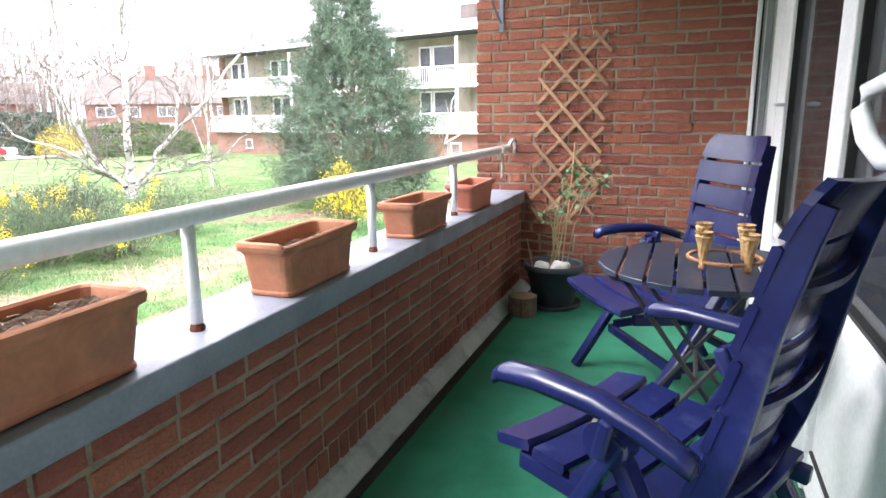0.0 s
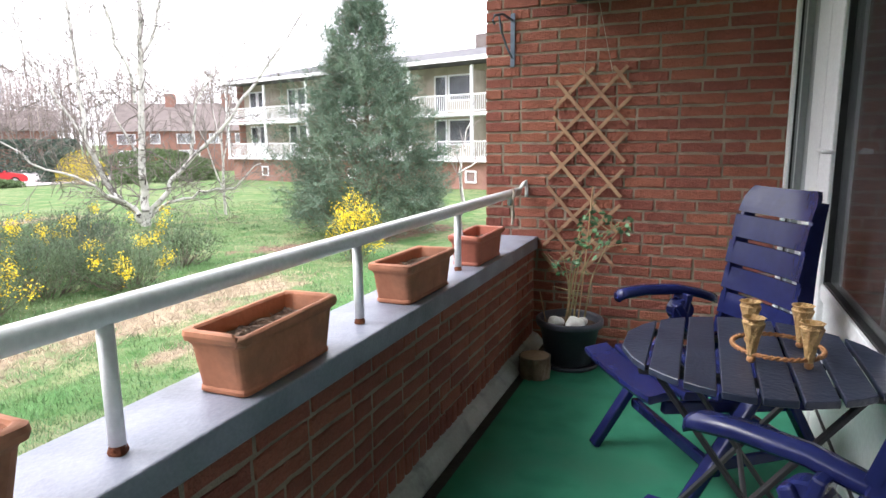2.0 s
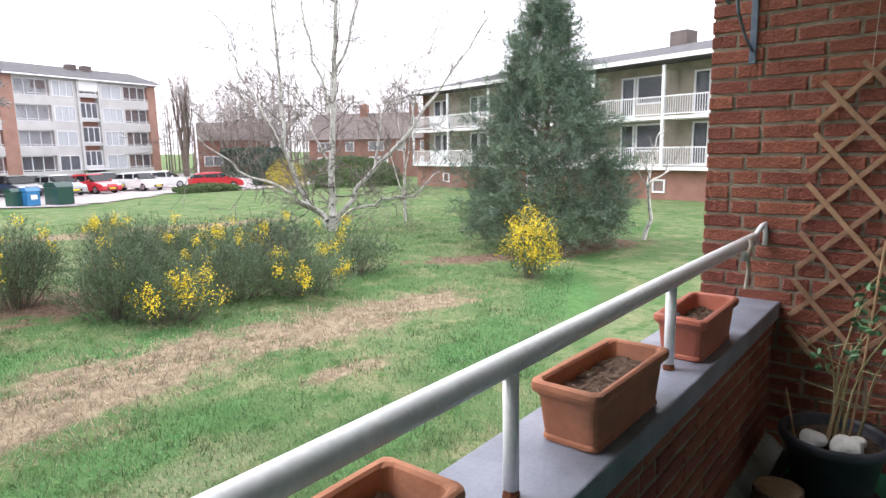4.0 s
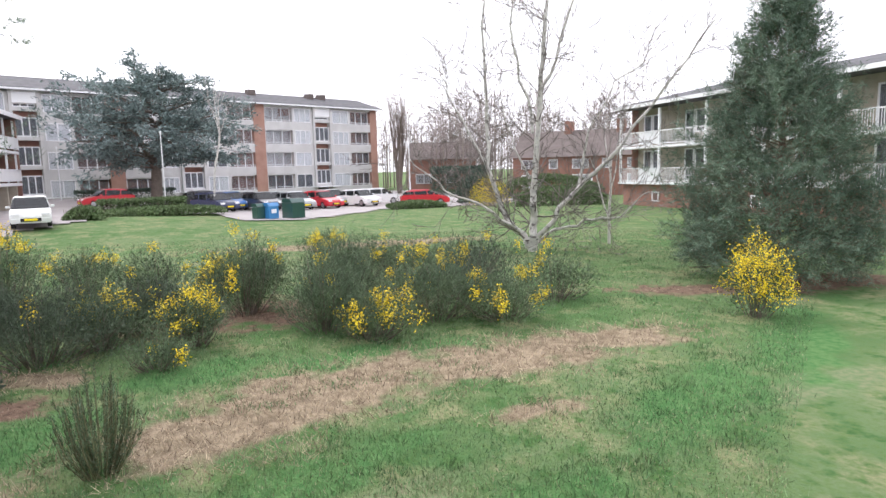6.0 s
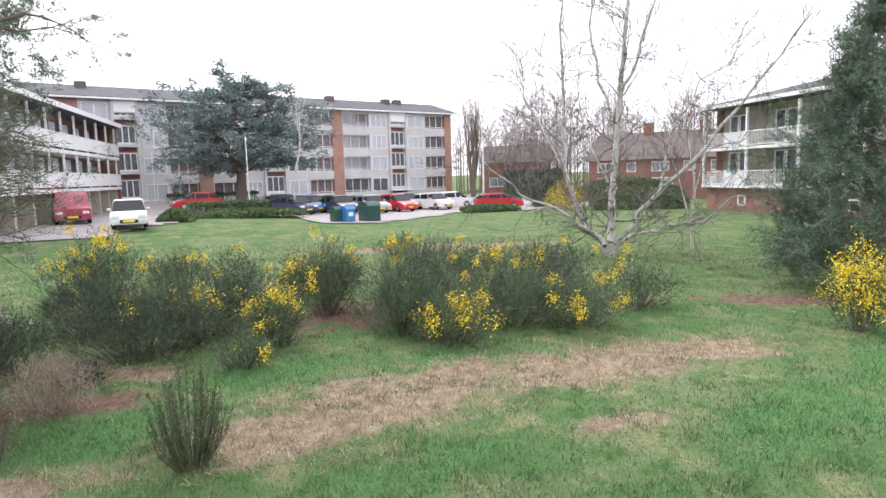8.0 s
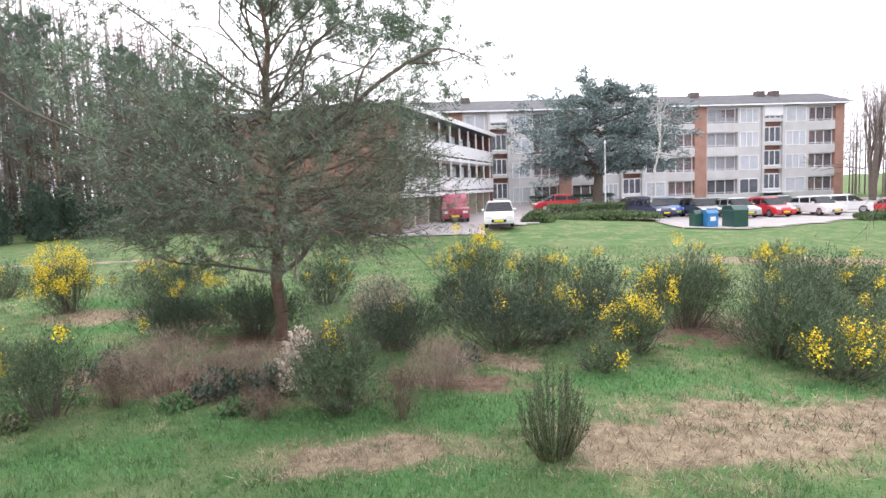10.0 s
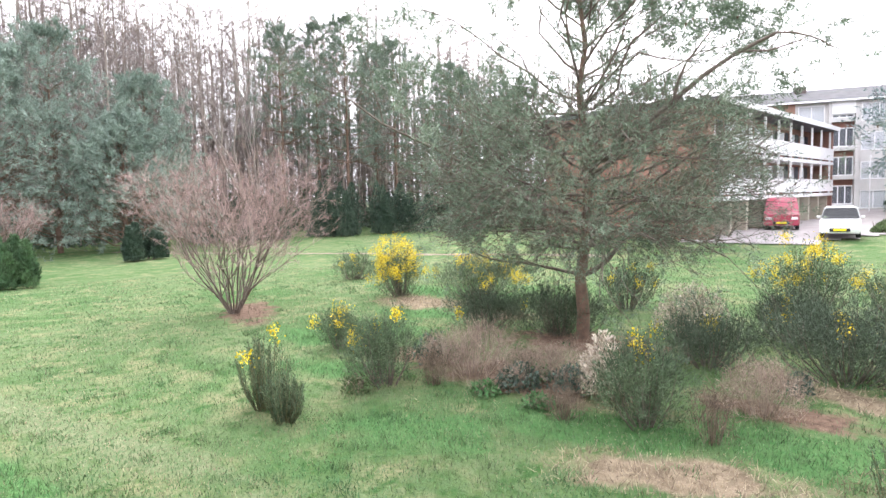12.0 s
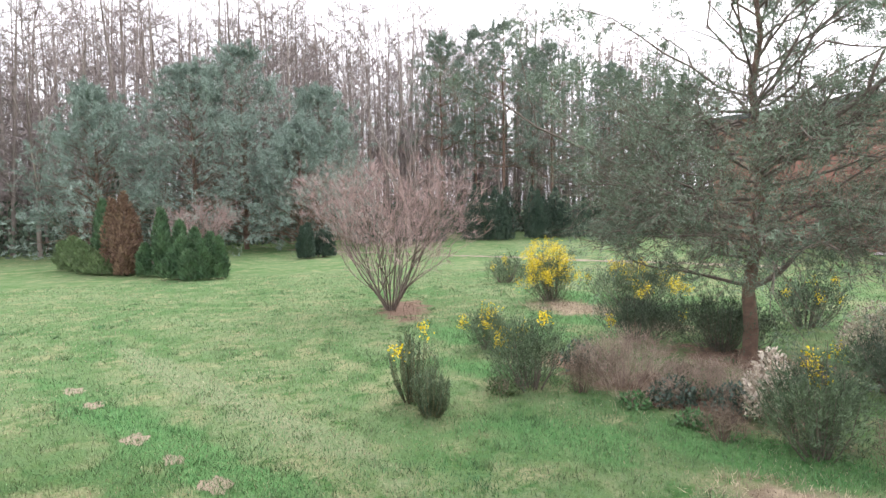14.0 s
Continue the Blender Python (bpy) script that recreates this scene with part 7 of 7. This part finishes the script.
    part("number_plate", boxed((-h - .06, -.26, .36), (-h - .046, .26, .46)), YELLOW, th)
    return th


car(-36.1, 1.15, 180, CARWHITE, "small white hatchback standing on the paved road", 3.7, 1.68, 1.48)
car(-56.6, 6.0, 100, CARRED, "red hatchback parked before the flats", 3.9)
car(-41.5, -1.9, 185, VANRED, "dusty red van beside the garages", 4.4, 1.8, 1.85, True)
car(-45.3, 29.5, 240, CARRED, "bright red low car parked by the lawn's edge", 4.2, 1.75, 1.36)
for x, y, yaw, m_, lb in ((-55.5, 12.6, 95, CARBLACK, "black estate car parked before the flats"), (-48.6, 12.7, 200, CARNAVY, "dark blue hatchback in the car park"), (-51.5, 14.6, 190, CARBLUE, "bright blue hatchback in the car park"), (-49, 16.4, 190, CARBLACK, "black car seen from the front in the car park"),
                          (-52, 18.6, 190, CARGREY, "silver car in the car park"), (-48.6, 19.0, 190, CARGREY, "grey hatchback in the car park"), (-49.5, 21.7, 195, CARRED, "red hatchback in the car park"), (-52, 23.6, 190, CARGREY, "grey car in the car park"),
                          (-49.6, 25.3, 195, CARWHITE, "white hatchback in the car park"), (-51.5, 28.4, 235, CARWHITE, "white saloon in the car park"), (-54, 16.0, 190, CARWHITE, "white car at the back of the car park")):
    car(x, y, yaw, m_, lb)


def container(x, y, mat, w, h, label, slots=True):
    th = empty("waste_container", pose(x, y, ground_z(x, y) + .06, 0, 0, 20), label, "container", "bins by the car park")
    part("body", boxed((-w / 2, -w / 2, 0), (w / 2, w / 2, h * .8), .05), mat, th)
    bm = bmesh.new()
    prism(bm, [(-w / 2 - .03, h * .8 + .002), (w / 2 + .03, h * .8 + .002), (w * .3, h), (-w * .3, h)], -w / 2 - .03, w / 2 + .03, "y")
    part("lid", bm, mat, th)
    if slots:
        part("sign", boxed((w / 2 + .002, -w * .25, h * .35), (w / 2 + .012, w * .25, h * .6)), FRAME_FAR, th)


container(-37.6, 13.6, BINBLUE, 0.75, 1.0, "small blue waste container by the lawn")
container(-37.7, 12.9, BINGREEN, 0.6, 0.95, "small dark green bin beside the blue container", False)
container(-37.9, 15.2, BINGREEN, 1.05, 1.25, "dark green waste container by the lawn", False)


def pole(x, y, h, label, r0=.07):
    th = empty("street_lamp", pose(x, y, ground_z(x, y)), label, "lamp post")
    bm = bmesh.new()
    tube(bm, [(0, 0, -.1), (0, 0, h * .5), (0, 0, h)], [r0, r0 * .8, r0 * .6], 8)
    part("post", bm, FRAME_FAR, th)
    bm = bmesh.new()
    lathe(bm, [(.04, h), (.07, h + .03), (.07, h + .2), (.04, h + .24)], 10)
    part("lantern", bm, FRAME_FAR, th)


pole(-51.2, 31.4, 6.3, "slim white lamp post at the car park's end", .1)
pole(-45.6, 8.8, 5.4, "slim pale lamp post in the hedge", .05)
pole(-64.5, 3.0, 4.6, "slim lamp post before the flats", .06)


def hedge(x0, y0, x1, y1, w, h, label, seed, n=9000, mat=HEDGE, size=.16, name="hedge", round_=0.0):
    r = np.random.default_rng(seed)
    th = empty(name, pose((x0 + x1) / 2, (y0 + y1) / 2, ground_z((x0 + x1) / 2, (y0 + y1) / 2)), label, "hedge")
    a, b = np.array([x0 - (x0 + x1) / 2, y0 - (y0 + y1) / 2]), np.array([x1 - (x0 + x1) / 2, y1 - (y0 + y1) / 2])
    f, v, u = r.uniform(0, 1, n), r.uniform(-.5, .5, n), r.uniform(0, 1, n)
    side = unit(np.array([-(b - a)[1], (b - a)[0]]))
    hh = h * (1 - round_ * (np.abs(f - .5) * 2) ** 2) * (1 - round_ * (np.abs(v) * 2) ** 2 * .6)
    shell = r.uniform(0, 1, n) < .75
    z = np.where(shell & (np.abs(v) < .42), hh * r.uniform(.8, 1.0, n), u * hh)
    p = np.concatenate([a + f[:, None] * (b - a) + side * (v * w)[:, None], z[:, None]], 1)
    s = Soup()
    s.leaves(p, unit(r.normal(size=(n, 3)) + [0, 0, .5]), r.uniform(.6, 1.2, n) * size, r.uniform(.35, .6, n) * size, r)
    s.put("foliage", mat, th)
    st = Soup()
    for i in range(24):
        q = a + r.uniform() * (b - a) + side * r.uniform(-.3, .3) * w
        st.limb((q[0], q[1], -.1), (q[0] + r.normal() * .1, q[1] + r.normal() * .1, h * .8), .03, .01, 4)
    st.put("stemwork", BARK, th)


hedge(-45.0, 4.6, -44.5, 9.9, 2.0, 1.05, "clipped green hedge by the car park", 1, 9000)
hedge(-43.0, 3.6, -43.6, 12.0, 2.6, .55, "low ground-cover shrubs by the lawn's edge", 2, 9000, HEDGE, .2, "low_shrubs", .5)
hedge(-39.6, 2.6, -39.4, 4.6, 2.0, .75, "rounded green shrub at the road's edge", 3, 4000, HEDGE, .18, "shrub", .8)
hedge(-63.5, 4.0, -64.5, 12.5, 1.2, 1.1, "dark clipped hedge along the flats", 4, 7000, HOLLY)
hedge(-43.4, 25.0, -42.4, 29.5, 2.2, .6, "low green shrubs at the car park's corner", 5, 6000, HEDGE, .2, "low_shrubs", .5)
hedge(-45.5, 33.2, -44, 36.0, 3.0, 2.8, "dark evergreen bush by the houses", 6, 9000, HOLLY, .25, "evergreen_bush", .6)
brush(-39.8, 32.4, 2.5, 3.4, YELLOW, "forsythia in full yellow flower by the houses", "shrub", 3800, True, name="forsythia_bush")
hedge(-38, 33.5, -34, 39.5, 3.0, 1.5, "green shrubs before the houses", 8, 9000, HEDGE, .22, "low_shrubs", .5)
hedge(-62, 40.5, -58, 46, 3.0, 3.2, "dark hedge beyond the car park", 10, 8000, HOLLY, .3)
hedge(-49, 40.5, -40, 45.5, 2.6, 2.4, "mixed garden shrubs before the houses", 9, 9000, HEDGE, .25, "low_shrubs", .5)


# ---- bricks ----
rb = random.Random(17)
face_end = pose(0, WALL_Y, 0)
cz, row = 0.036, 0
while cz < 2.45:
    course(wall_end, face_end, 0.50, WIN_X - 0.02, cz, (row % 2) * 0.116 + rb.choice((0, 0, .058)), rb)
    cz += PITCH_H
    row += 1
    if cz > 2.12:
        break
face_par = Matrix.Translation((0.8235, 0, 0)) @ pose(0, 0, 0, 0, 0, 90)
for row in range(7):
    course(parapet, face_par, 0.75, WALL_Y - 0.004, 0.574 - row * PITCH_H, (row % 2) * 0.116, rb)
u = 0.75
while u < WALL_Y - .03:
    ob = new("brick", rb.choice(ROWLOCKS))
    ob.parent = parapet
    ob.matrix_local = face_par @ pose(u, rb.uniform(-.002, .003), 0.574 - 6 * PITCH_H - 0.0895)
    u += 0.0665


def far_courses(name, parent, m, u0, u1, v0, v1):
    """Bricks out of close view, joined."""
    r = random.Random(9)
    verts, faces = [], []
    v, row = v0, 0
    while v < v1:
        u = u0 - (row % 2) * .116
        while u < u1:
            a, b = max(u, u0), min(u + BR_L, u1)
            if b - a > .03:
                n = len(verts)
                for x, y, z in ((a, 0, -1), (b, 0, -1), (b, 0, 1), (a, 0, 1), (a, .03, -1), (b, .03, -1), (b, .03, 1), (a, .03, 1)):
                    verts.append(m @ Vector((x, y, v + z * BR_H / 2)))
                faces += [(n, n + 1, n + 2, n + 3), (n, n + 4, n + 5, n + 1), (n + 1, n + 5, n + 6, n + 2), (n + 2, n + 6, n + 7, n + 3), (n + 3, n + 7, n + 4, n)]
            u += PITCH_L
        v += PITCH_H
        row += 1
    ob = raw(name, verts, faces, BRICK, parent)
    ob["kind"] = "stuff"


far_courses("upper_bricks", wall_end, face_end, 0.50, WIN_X - .02, cz, 2.53)
far_courses("near_bricks", parapet, face_par, -2.5, 0.735, 0.178, 0.60)
